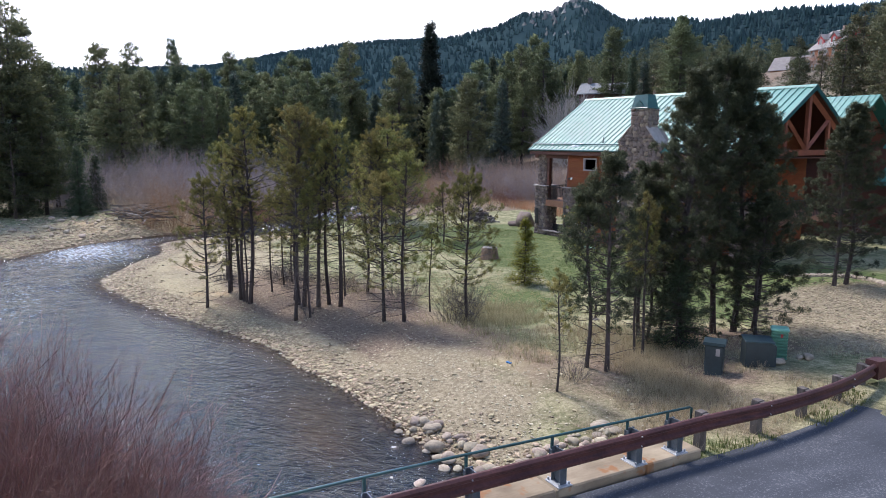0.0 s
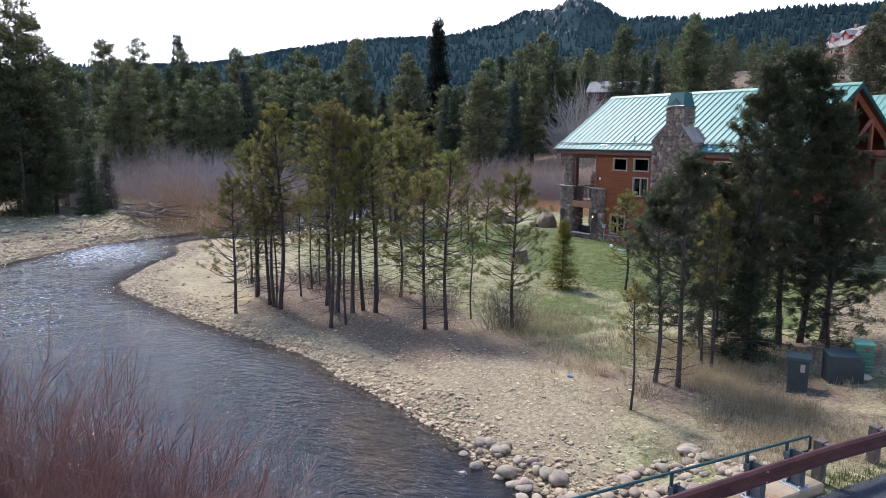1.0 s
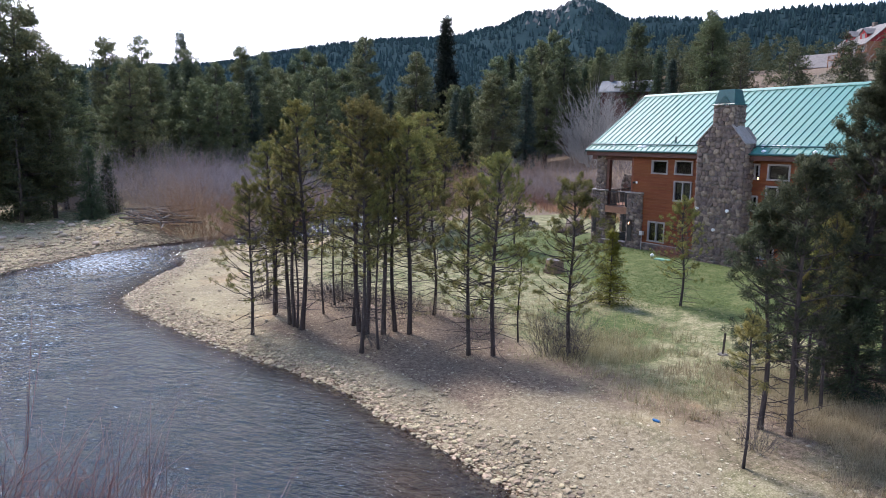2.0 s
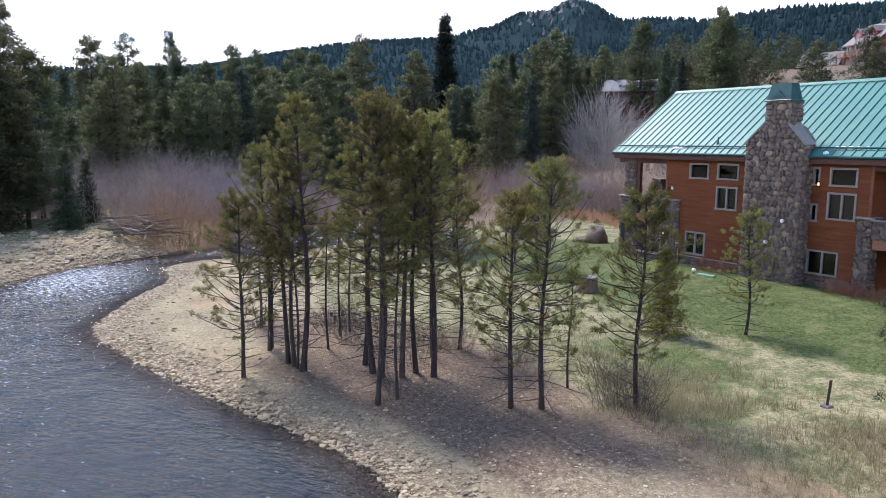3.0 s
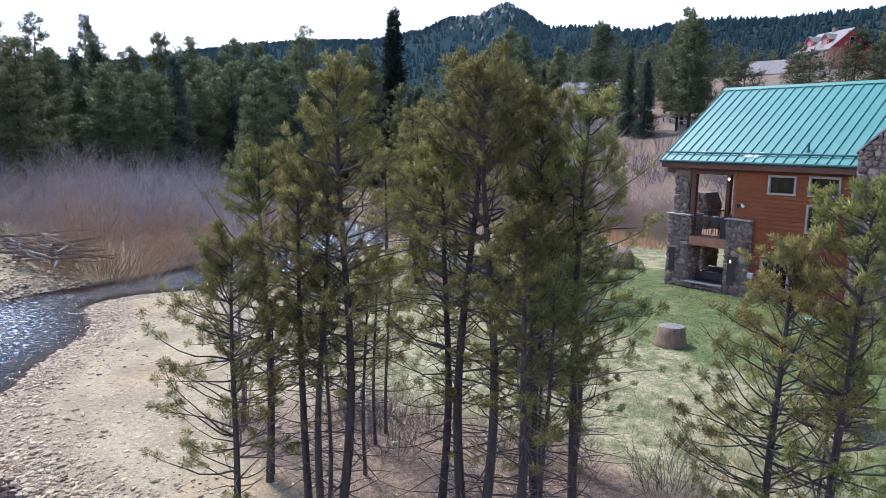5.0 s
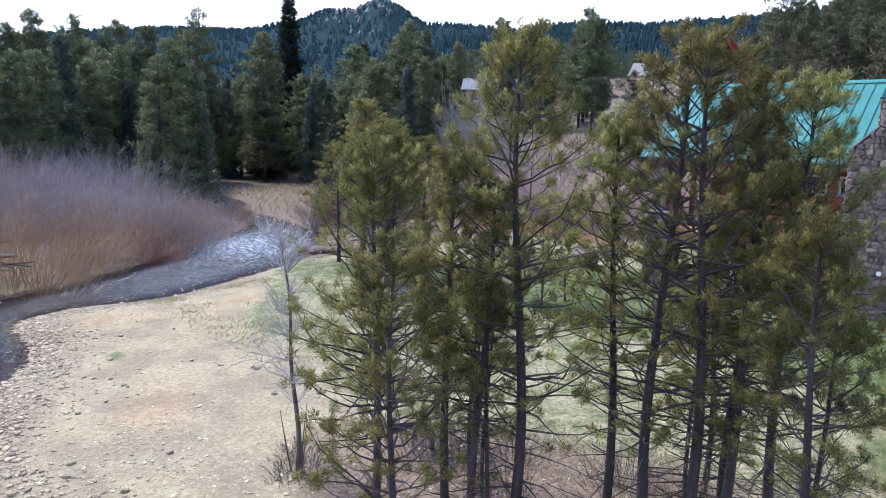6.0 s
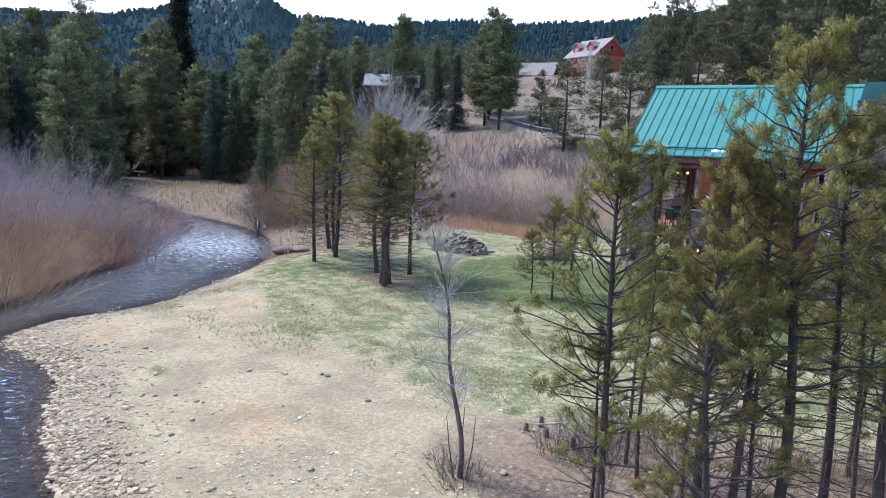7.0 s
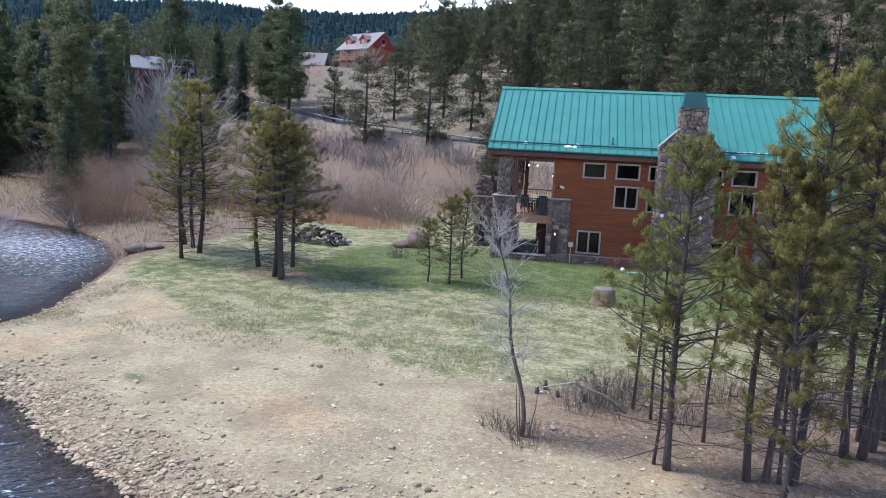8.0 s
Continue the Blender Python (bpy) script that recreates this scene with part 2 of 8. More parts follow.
M_BINLID = surface("blue_green_lid", (0.014, 0.032, 0.04), (0.026, 0.054, 0.058), 2.0, 0.45, 0.05)
M_MINT = surface("pale_green_metal", (0.12, 0.30, 0.20), (0.20, 0.42, 0.30), 2.0, 0.5, 0.05)
M_MINTBODY = surface("green_slatted_metal", (0.035, 0.13, 0.085), (0.06, 0.19, 0.125), 2.0, 0.5, 0.05)
M_RED = surface("red_paint", (0.30, 0.018, 0.022), (0.42, 0.04, 0.04), 1.5, 0.6, 0.1)
M_LOG = surface("orange_log", (0.28, 0.105, 0.045), (0.42, 0.18, 0.085), 1.2, 0.7, 0.2, stretch=(1, 1, 4))
M_SHINGLE = surface("grey_shingle", (0.16, 0.14, 0.13), (0.28, 0.255, 0.235), 2.0, 0.9, 0.3, 9)
M_COBBLE = surface("cobble", (0.17, 0.125, 0.072), (0.45, 0.36, 0.225), 3.0, 0.8, 0.3, vary=0.45, island=True)
M_BOULDER = surface("boulder", (0.20, 0.155, 0.11), (0.46, 0.38, 0.28), 2.2, 0.85, 0.4, vary=0.28)
M_STRAW = needles("dry_grass", (0.22, 0.18, 0.10), (0.42, 0.36, 0.215), (0.58, 0.51, 0.33))
M_GRASS = needles("green_grass", (0.075, 0.105, 0.032), (0.16, 0.19, 0.066), (0.36, 0.34, 0.165))
M_REED = needles("rust_reed", (0.28, 0.17, 0.085), (0.46, 0.31, 0.17), (0.60, 0.44, 0.26))
M_LEAF = surface("blue_litter", (0.02, 0.12, 0.30), (0.04, 0.2, 0.45), 2, 0.5, 0)
M_LAMPGLASS = surface("white_lamp", (0.75, 0.75, 0.74), (0.9, 0.9, 0.88), 3, 0.3, 0)


def glass_material():
    m, t, p = nodes_of("window_glass")
    fr = t.nodes.new("ShaderNodeFresnel")
    fr.inputs["IOR"].default_value = 1.5
    gl = t.nodes.new("ShaderNodeBsdfGlossy")
    gl.inputs["Roughness"].default_value = 0.03
    tr = t.nodes.new("ShaderNodeBsdfTransparent")
    tr.inputs["Color"].default_value = (0.55, 0.58, 0.6, 1)
    ms = t.nodes.new("ShaderNodeMixShader")
    t.links.new(fr.outputs[0], ms.inputs[0])
    t.links.new(tr.outputs[0], ms.inputs[1])
    t.links.new(gl.outputs[0], ms.inputs[2])
    t.links.new(ms.outputs[0], t.nodes["Material Output"].inputs["Surface"])
    return m


M_GLASS = glass_material()


def glow_material():
    m, t, p = nodes_of("warm_bulb")
    p.inputs["Base Color"].default_value = (0.9, 0.6, 0.3, 1)
    p.inputs["Emission Color"].default_value = (1.0, 0.5, 0.2, 1)
    p.inputs["Emission Strength"].default_value = 1.6
    return m


M_BULB = glow_material()


def water_material():
    m, t, p = nodes_of("river_water")
    vec = coords(t)
    zone = t.nodes.new("ShaderNodeAttribute")
    zone.attribute_name = "stream"
    sep = t.nodes.new("ShaderNodeSeparateColor")
    t.links.new(zone.outputs["Color"], sep.inputs[0])
    rapid, shallow = sep.outputs[0], sep.outputs[1]
    flow = t.nodes.new("ShaderNodeVectorRotate")
    flow.rotation_type = "Z_AXIS"
    flow.inputs["Angle"].default_value = radians(-35)
    t.links.new(vec, flow.inputs["Vector"])
    mp = t.nodes.new("ShaderNodeMapping")
    mp.inputs["Scale"].default_value = (0.85, 1.5, 1)
    t.links.new(flow.outputs[0], mp.inputs["Vector"])
    waves = noise_tex(t, mp.outputs[0], 3.4, 4, 0.62)
    chop = noise_tex(t, mp.outputs[0], 1.25, 3, 0.55)
    height = math_node(t, "ADD", math_node(t, "MULTIPLY", waves, 0.9), math_node(t, "MULTIPLY", chop, 0.9))
    foam_n = noise_tex(t, mp.outputs[0], 3.6, 6, 0.70)
    foam = math_node(t, "SUBTRACT", math_node(t, "ADD", foam_n, math_node(t, "MULTIPLY", rapid, 0.21)), 0.645)
    foam = math_node(t, "MINIMUM", math_node(t, "MAXIMUM", math_node(t, "MULTIPLY", foam, 9.0), 0.0), 1.0)
    bed = ramp(t, noise_tex(t, vec, 0.35, 6, 0.65), [(0.36, (0.004, 0.013, 0.026)), (0.62, (0.012, 0.018, 0.028))])
    stones = ramp(t, noise_tex(t, vec, 3.4, 4, 0.7), [(0.50, (0, 0, 0)), (0.66, (0.8, 0.8, 0.8))])
    bed = mix_color(t, stones, bed, (0.034, 0.032, 0.030))
    bed = mix_color(t, math_node(t, "MULTIPLY", sep.outputs[2], ramp(t, noise_tex(t, vec, 0.9, 5, 0.6), [(0.38, (0.15, 0.15, 0.15)), (0.6, (1, 1, 1))])), bed, (0.10, 0.05, 0.02))
    bed = mix_color(t, foam, bed, (0.62, 0.68, 0.72))
    t.links.new(bed, p.inputs["Base Color"])
    p.inputs["Roughness"].default_value = 0.06
    p.inputs["IOR"].default_value = 1.33
    p.inputs["Specular IOR Level"].default_value = 0.95
    p.inputs["Specular Tint"].default_value = (0.80, 0.94, 1.0, 1)
    b = t.nodes.new("ShaderNodeBump")
    b.inputs["Strength"].default_value, b.inputs["Distance"].default_value = 1.0, 0.26
    t.links.new(height, b.inputs["Height"])
    t.links.new(b.outputs[0], p.inputs["Normal"])
    # clear brown water where it is shallow
    fr = t.nodes.new("ShaderNodeFresnel")
    fr.inputs["IOR"].default_value = 1.33
    t.links.new(b.outputs[0], fr.inputs["Normal"])
    gl = t.nodes.new("ShaderNodeBsdfGlossy")
    gl.inputs["Roughness"].default_value = 0.1
    t.links.new(b.outputs[0], gl.inputs["Normal"])
    tr = t.nodes.new("ShaderNodeBsdfTransparent")
    tr.inputs["Color"].default_value = (0.50, 0.40, 0.31, 1)
    clear = t.nodes.new("ShaderNodeMixShader")
    t.links.new(fr.outputs[0], clear.inputs[0])
    t.links.new(tr.outputs[0], clear.inputs[1])
    t.links.new(gl.outputs[0], clear.inputs[2])
    ms = t.nodes.new("ShaderNodeMixShader")
    t.links.new(math_node(t, "MULTIPLY", shallow, math_node(t, "SUBTRACT", 1.0, foam)), ms.inputs[0])
    t.links.new(p.outputs[0], ms.inputs[1])
    t.links.new(clear.outputs[0], ms.inputs[2])
    t.links.new(ms.outputs[0], t.nodes["Material Output"].inputs["Surface"])
    return m


M_WATER = water_material()


def ground_material():
    m, t, p = nodes_of("valley_ground")
    vec = coords(t)
    za, zb = t.nodes.new("ShaderNodeAttribute"), t.nodes.new("ShaderNodeAttribute")
    za.attribute_name, zb.attribute_name = "cover", "wear"
    sa, sb = t.nodes.new("ShaderNodeSeparateColor"), t.nodes.new("ShaderNodeSeparateColor")
    t.links.new(za.outputs["Color"], sa.inputs[0])
    t.links.new(zb.outputs["Color"], sb.inputs[0])
    n_big, n_mid, n_small, n_grit = noise_tex(t, vec, 0.22, 4), noise_tex(t, vec, 1.3, 6, 0.65), noise_tex(t, vec, 7.0, 6, 0.7), noise_tex(t, vec, 26.0, 5, 0.75)

    def edge(zone, width=0.55):
        v = math_node(t, "ADD", zone, math_node(t, "MULTIPLY", math_node(t, "SUBTRACT", math_node(t, "ADD", n_mid, math_node(t, "MULTIPLY", n_small, 0.6)), 0.8), width))
        v = math_node(t, "MULTIPLY", math_node(t, "SUBTRACT", v, 0.35), 3.3)
        return math_node(t, "MINIMUM", math_node(t, "MAXIMUM", v, 0.0), 1.0)

    grit = math_node(t, "ADD", math_node(t, "MULTIPLY", n_grit, 0.5), math_node(t, "MULTIPLY", n_small, 0.5))
    grit = math_node(t, "ADD", math_node(t, "MULTIPLY", grit, 2.2), -0.6)
    sand = ramp(t, grit, [(0.25, (0.200, 0.162, 0.090)), (0.5, (0.325, 0.275, 0.162)), (0.75, (0.46, 0.40, 0.26))])
    rusty = ramp(t, grit, [(0.25, (0.24, 0.145, 0.072)), (0.5, (0.40, 0.265, 0.14)), (0.75, (0.50, 0.37, 0.22))])
    sand = mix_color(t, ramp(t, n_big, [(0.55, (0, 0, 0)), (0.70, (0.75, 0.75, 0.75))]), sand, rusty)
    sand = mix_color(t, ramp(t, noise_tex(t, vec, 0.5, 6, 0.6), [(0.43, (0, 0, 0)), (0.62, (0.55, 0.55, 0.55))]), sand, (0.17, 0.132, 0.085))
    straw = ramp(t, grit, [(0.30, (0.15, 0.132, 0.068)), (0.5, (0.30, 0.268, 0.150)), (0.72, (0.47, 0.42, 0.26))])
    green = ramp(t, grit, [(0.30, (0.034, 0.056, 0.014)), (0.52, (0.072, 0.100, 0.028)), (0.74, (0.20, 0.205, 0.085))])
    straw = mix_color(t, ramp(t, n_mid, [(0.40, (0.08, 0.08, 0.08)), (0.60, (0.8, 0.8, 0.8))]), straw, green)
    green = mix_color(t, ramp(t, n_mid, [(0.36, (0.4, 0.4, 0.4)), (0.52, (0, 0, 0))]), green, (0.25, 0.235, 0.11))
    # litter brown; also serves for the tree shade painted under the grove
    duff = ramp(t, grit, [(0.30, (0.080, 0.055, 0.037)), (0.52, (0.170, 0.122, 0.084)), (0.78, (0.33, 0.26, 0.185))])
    gravel = ramp(t, grit, [(0.25, (0.115, 0.088, 0.054)), (0.5, (0.240, 0.196, 0.124)), (0.75, (0.41, 0.35, 0.235))])
    wet = ramp(t, grit, [(0.3, (0.05, 0.034, 0.022)), (0.5, (0.12, 0.08, 0.05)), (0.7, (0.22, 0.155, 0.10))])
    hill = ramp(t, math_node(t, "ADD", math_node(t, "MULTIPLY", n_mid, 0.5), math_node(t, "MULTIPLY", n_small, 0.5)), [(0.36, (0.065, 0.055, 0.042)), (0.5, (0.145, 0.12, 0.085)), (0.64, (0.30, 0.255, 0.165))])
    c = mix_color(t, edge(sa.outputs[0]), sand, straw)
    c = mix_color(t, edge(sa.outputs[1]), c, green)
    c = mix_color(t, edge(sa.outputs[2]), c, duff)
    c = mix_color(t, edge(sb.outputs[0]), c, gravel)
    c = mix_color(t, edge(sb.outputs[2]), c, hill)
    c = mix_color(t, edge(sb.outputs[1], 0.3), c, wet)
    t.links.new(c, p.inputs["Base Color"])
    p.inputs["Roughness"].default_value = 0.95
    p.inputs["Specular IOR Level"].default_value = 0.2
    bump(t, p, math_node(t, "ADD", n_small, math_node(t, "MULTIPLY", n_grit, 0.5)), 0.7, 0.018)
    return m


M_GROUND = ground_material()
# blue of the distance haze is put into these two base colours
M_HAZED_FLOOR = surface("hazed_forest_slope", (0.018, 0.034, 0.040), (0.034, 0.056, 0.060), 0.012, 0.95, 0, 9)
M_HAZED_FLOOR.node_tree.nodes["Principled BSDF"].inputs["Specular IOR Level"].default_value = 0.0
M_HAZED_TREE = surface("hazed_conifers", (0.022, 0.044, 0.050), (0.044, 0.074, 0.076), 0.01, 0.9, 0, 6, vary=0.15, island=True)
M_HAZED_TREE.node_tree.nodes["Principled BSDF"].inputs["Specular IOR Level"].default_value = 0.0
M_DRIVE = surface("crushed_gravel", (0.125, 0.098, 0.058), (0.32, 0.265, 0.165), 3.0, 0.9, 0, vary=0.3, island=True)
M_CRAG = surface("pale_crag", (0.09, 0.09, 0.088), (0.22, 0.215, 0.20), 0.05, 0.95, 0, vary=0.3, island=True)
M_PEBBLE = surface("pebble", (0.24, 0.20, 0.13), (0.52, 0.455, 0.315), 3.0, 0.85, 0, vary=0.35, island=True)


# ---- mesh helpers ----
class Build:
    """Gathers vertices and faces for one mesh."""

    def __init__(self):
        self.v, self.f = [], []

    def add(self, verts, faces):
        n = len(self.v)
        self.v.extend([tuple(p) for p in verts])
        self.f.extend([tuple(i + n for i in f) for f in faces])
        return self

    def box(self, x0, x1, y0, y1, z0, z1, m=None, c=0.0):
        """A box, its upright edges and rims cut back by c."""
        if c <= 0:
            v = [Vector(p) for p in ((x0, y0, z0), (x1, y0, z0), (x1, y1, z0), (x0, y1, z0), (x0, y0, z1), (x1, y0, z1), (x1, y1, z1), (x0, y1, z1))]
            f = [(3, 2, 1, 0), (4, 5, 6, 7), (0, 1, 5, 4), (1, 2, 6, 5), (2, 3, 7, 6), (3, 0, 4, 7)]
        else:
            ring = [(x0 + c, y0), (x1 - c, y0), (x1, y0 + c), (x1, y1 - c), (x1 - c, y1), (x0 + c, y1), (x0, y1 - c), (x0, y0 + c)]
            cx, cy = (x0 + x1) / 2, (y0 + y1) / 2
            kx, ky = 1 - 2 * c / max(x1 - x0, 1e-6), 1 - 2 * c / max(y1 - y0, 1e-6)
            small = [(cx + (x - cx) * kx, cy + (y - cy) * ky) for x, y in ring]
            v = [Vector((*p, z0)) for p in small] + [Vector((*p, z0 + c)) for p in ring] + [Vector((*p, z1 - c)) for p in ring] + [Vector((*p, z1)) for p in small]
            f = [tuple(range(7, -1, -1)), tuple(range(24, 32))]
            for k in (0, 8, 16):
                f += [(k + i, k + (i + 1) % 8, k + 8 + (i + 1) % 8, k + 8 + i) for i in range(8)]
        if m is not None:
            v = [m @ p for p in v]
        return self.add(v, f)

    def tube(self, pts, radii, n=8, cap=True):
        pts = [Vector(p) for p in pts]
        rings = []
        for i, p in enumerate(pts):
            d = (pts[min(i + 1, len(pts) - 1)] - pts[max(i - 1, 0)]).normalized()
            a = d.cross(Vector((0.31, 0.95, 0.1)) if abs(d.z) > 0.9 else Vector((0, 0, 1))).normalized()
            b = d.cross(a)
            rings.append([p + (a * math.cos(2 * math.pi * k / n) + b * math.sin(2 * math.pi * k / n)) * radii[i] for k in range(n)])
        v = [q for r in rings for q in r]
        f = []
        for i in range(len(pts) - 1):
            f += [(i * n + k, i * n + (k + 1) % n, (i + 1) * n + (k + 1) % n, (i + 1) * n + k) for k in range(n)]
        if cap:
            f += [tuple(range(n - 1, -1, -1)), tuple((len(pts) - 1) * n + k for k in range(n))]
        return self.add(v, f)

    def prism(self, outline, axis, a, b):
        """An outline (u, v) pushed from a to b along the axis 'x' (u = y, v = z) or 'y' (u = x, v = z) or 'z' (u = x, v = y)."""
        n = len(outline)
        put = {"x": lambda u, v, w: (w, u, v), "y": lambda u, v, w: (u, w, v), "z": lambda u, v, w: (u, v, w)}[axis]
        v = [put(u, w, a) for u, w in outline] + [put(u, w, b) for u, w in outline]
        f = [tuple(range(n)), tuple(range(2 * n - 1, n - 1, -1))] + [(i, i + n, (i + 1) % n + n, (i + 1) % n) for i in range(n)]
        return self.add(v, f)

    def mesh(self, name, smooth=False):
        me = bpy.data.meshes.new(name)
        me.from_pydata(self.v, [], self.f)
        bm = bmesh.new()
        bm.from_mesh(me)
        bmesh.ops.recalc_face_normals(bm, faces=bm.faces)
        bm.to_mesh(me)
        bm.free()
        if smooth:
            me.shade_smooth()
        return me


def mesh_of(name, verts, faces, material, smooth=False, normals=None):
    """A mesh from arrays: verts (n, 3), faces (m, 3 or 4), and for foliage the clumps' own rounded normals (n, 3)."""
    me = bpy.data.meshes.new(name)
    verts, faces = np.asarray(verts, dtype=np.float32), np.asarray(faces, dtype=np.int32)
    k = faces.shape[1]
    me.vertices.add(len(verts))
    me.vertices.foreach_set("co", verts.ravel())
    me.loops.add(faces.size)
    me.loops.foreach_set("vertex_index", faces.ravel())
    me.polygons.add(len(faces))
    me.polygons.foreach_set("loop_start", np.arange(0, faces.size, k, dtype=np.int32))
    me.polygons.foreach_set("use_smooth", np.full(len(faces), smooth))
    me.update(calc_edges=True)
    if normals is not None:
        me.attributes.new("custom_normal", "FLOAT_VECTOR", "POINT").data.foreach_set("vector", np.asarray(normals, dtype=np.float32).ravel())
    me.materials.append(material)
    return me


def part(name, data, material, parent, label="", smooth=False):
    """One mesh object under a thing or under a part."""
    me = data.mesh(name, smooth) if isinstance(data, Build) else data
    if material is not None and not me.materials:
        me.materials.append(material)
    ob = new(name, me)
    ob.parent = parent
    return tagged(ob, label)


def thing(name, label, category, group="", kind="", m=None):
    ob = new(name)
    ob.empty_display_size = 0.2
    if m is not None:
        ob.matrix_world = m
    return tagged(ob, label, category, group, kind)


def solid(name, data, material, label, category, group="", kind="", m=None, smooth=False):
    me = data.mesh(name, smooth) if isinstance(data, Build) else data
    if material is not None and not me.materials:
        me.materials.append(material)
    ob = new(name, me)
    if m is not None:
        ob.matrix_world = m
    return tagged(ob, label, category, group, kind)


# ---- plan of the valley ----
RIGHT_BANK = [(40, 9.6), (8, 9.2), (-4, 9.3), (-10, 9.4), (-14.1, 9.1), (-16.5, 8.7), (-20.8, 8.3), (-25.2, 7.6), (-28.6, 7.1), (-33.7, 5.2), (-38, 3.7), (-41, 2.8), (-45, 2.0), (-47.6, 2.7),
              (-52, 4.6), (-55, 6.4), (-58, 7.0), (-60.6, 7.3), (-61.9, 9.9), (-61.8, 14.3), (-63.9, 19), (-67.8, 26), (-73.6, 31.6), (-80, 35.5), (-90, 38), (-99, 39.4), (-114, 46), (-160, 50)]
LEFT_BANK = [(40, 1.8), (8, 1.8), (-6, 1.7), (-11, 1.0), (-15, -0.8), (-18, -3.2), (-24, -6.8), (-31, -9), (-45, -9.5), (-55, -5.0), (-58.5, -2.2), (-62, 1.2), (-65, 5.0), (-66.2, 8.5), (-70.4, 14.9), (-75, 20.5),
             (-80.3, 26.5), (-86, 32.3), (-95, 36), (-112, 41), (-160, 44)]
WATER_Z = -0.30
ROAD_Z = 1.34


def rounded(line, step=0.8):
    """The line as a smooth curve through its corners."""
    p = np.array(line, float)
    out = []
    for i in range(len(p) - 1):
        a, b, c, d = p[max(i - 1, 0)], p[i], p[i + 1], p[min(i + 2, len(p) - 1)]
        n = max(2, int(np.linalg.norm(c - b) / step))
        for k in range(n):
            s = k / n
            out.append(0.5 * (2 * b + (c - a) * s + (2 * a - 5 * b + 4 * c - d) * s * s + (3 * b - a - 3 * c + d) * s ** 3))
    out.append(p[-1])
    return np.array(out)


R_LINE, L_LINE = rounded(RIGHT_BANK), rounded(LEFT_BANK)
RIVER = np.vstack([R_LINE, L_LINE[::-1]])


def distance_to(line, x, y):
    best = np.full(x.shape, 1e9)
    for (ax, ay), (bx, by) in zip(line[:-1], line[1:]):
        dx, dy = bx - ax, by - ay
        s = np.clip(((x - ax) * dx + (y - ay) * dy) / max(dx * dx + dy * dy, 1e-9), 0, 1)
        best = np.minimum(best, (x - ax - s * dx) ** 2 + (y - ay - s * dy) ** 2)
    return np.sqrt(best)


def in_river(x, y):
    inside = np.zeros(x.shape, bool)
    q = np.roll(RIVER, 1, axis=0)
    for (ax, ay), (bx, by) in zip(q, RIVER):
        if ay == by:
            continue
        hit = ((ay > y) != (by > y)) & (x < (bx - ax) * (y - ay) / (by - ay) + ax)
        inside ^= hit
    return inside


def step(v, a, b):
    s = np.clip((v - a) / (b - a), 0, 1)
    return s * s * (3 - 2 * s)


def waves(x, y, scale, seed):
    """Soft uneven ground, cheap to work out."""
    r = np.random.RandomState(seed)
    z = np.zeros(np.shape(x))
    for k in range(6):
        a, f, ph = r.uniform(0, math.tau), (0.6 + 0.5 * k) / scale, r.uniform(0, math.tau, 2)
        z = z + np.sin((x * math.cos(a) + y * math.sin(a)) * f + ph[0]) * np.sin((y * math.cos(a) - x * math.sin(a)) * f * 0.8 + ph[1]) / (1 + 0.6 * k)
    return z / 2.2


def hill_height(x, y):
    foot = 55 + 0.15 * np.maximum(0, -50 - x)
    slope = 0.298 + 0.22 * step(x, -92, -25) + 0.05 * step(x, -130, -180)
    d = np.maximum(0, y - foot)
    d = np.minimum(d, 99 + 0.12 * np.maximum(0, d - 99) + 300 * step(x, -78, -45))
    h = slope * (d * d / (d + 8))
    top = 150.0
    return top * (1 - np.exp(-h / top)) + waves(x, y, 22, 3) * np.minimum(2.2, d * 0.03) * (1 - 0.85 * step(x, -140, -115) * step(-x, 40, 60))


def road_side(x, y):
    """Distance outwards from the near road's river-side edge; the road bends away beyond the bridge."""
    return (-9.75 - 0.018 * np.maximum(0, y - 13) ** 2) - x


def ground_height(x, y):
    x, y = np.asarray(x, float), np.asarray(y, float)
    near = (x > -170) & (x < 45) & (y > -40) & (y < 70)
    d = np.full(x.shape, 60.0)
    if near.any():
        dd = np.minimum(distance_to(R_LINE, x[near], y[near]), distance_to(L_LINE, x[near], y[near]))
        dd[in_river(x[near], y[near])] *= -1
        d[near] = dd
    z = np.where(d > 0, WATER_Z + 0.46 * (1 - np.exp(-np.maximum(d, 0) / 2.2)) + 0.004 * np.minimum(np.maximum(d, 0), 25), WATER_Z + np.maximum(d * 0.22, -0.75))
    dry = step(d, 0.3, 5)
    z = z + dry * (0.50 * step(x, -30, -16) + 0.42 * step(y, 22, 33) * step(x, -58, -46) + waves(x, y, 5, 1) * 0.07)
    z = z + dry * 0.35 * step(x, -64, -70) * step(y, 20, 2) + step(d, 0, 1.2) * 0.25 * step(x, -60, -66)
    e = road_side(x, y)
    z = z + (ROAD_Z - 0.06 - z) * (1 - step(e, 0.5, 4.6 + 4.0 * step(y, 13, 19))) * np.where(d > 0, step(d, -0.4, 2.4), 0)
    return z + hill_height(x, y), d


def spot(x, y):
    return float(ground_height(np.array([x]), np.array([y]))[0][0])


def grid_lines(a, b, fine, far_low, far_high, grow):
    mid = list(np.arange(a, b + 1e-6, fine))
    s, v = fine, mid[-1]
    while v < far_high:
        s *= grow
        v += s
        mid.append(v)
    s, v = fine, mid[0]
    while v > far_low:
        s *= grow
        v -= s
        mid.insert(0, v)
    return np.array(mid)


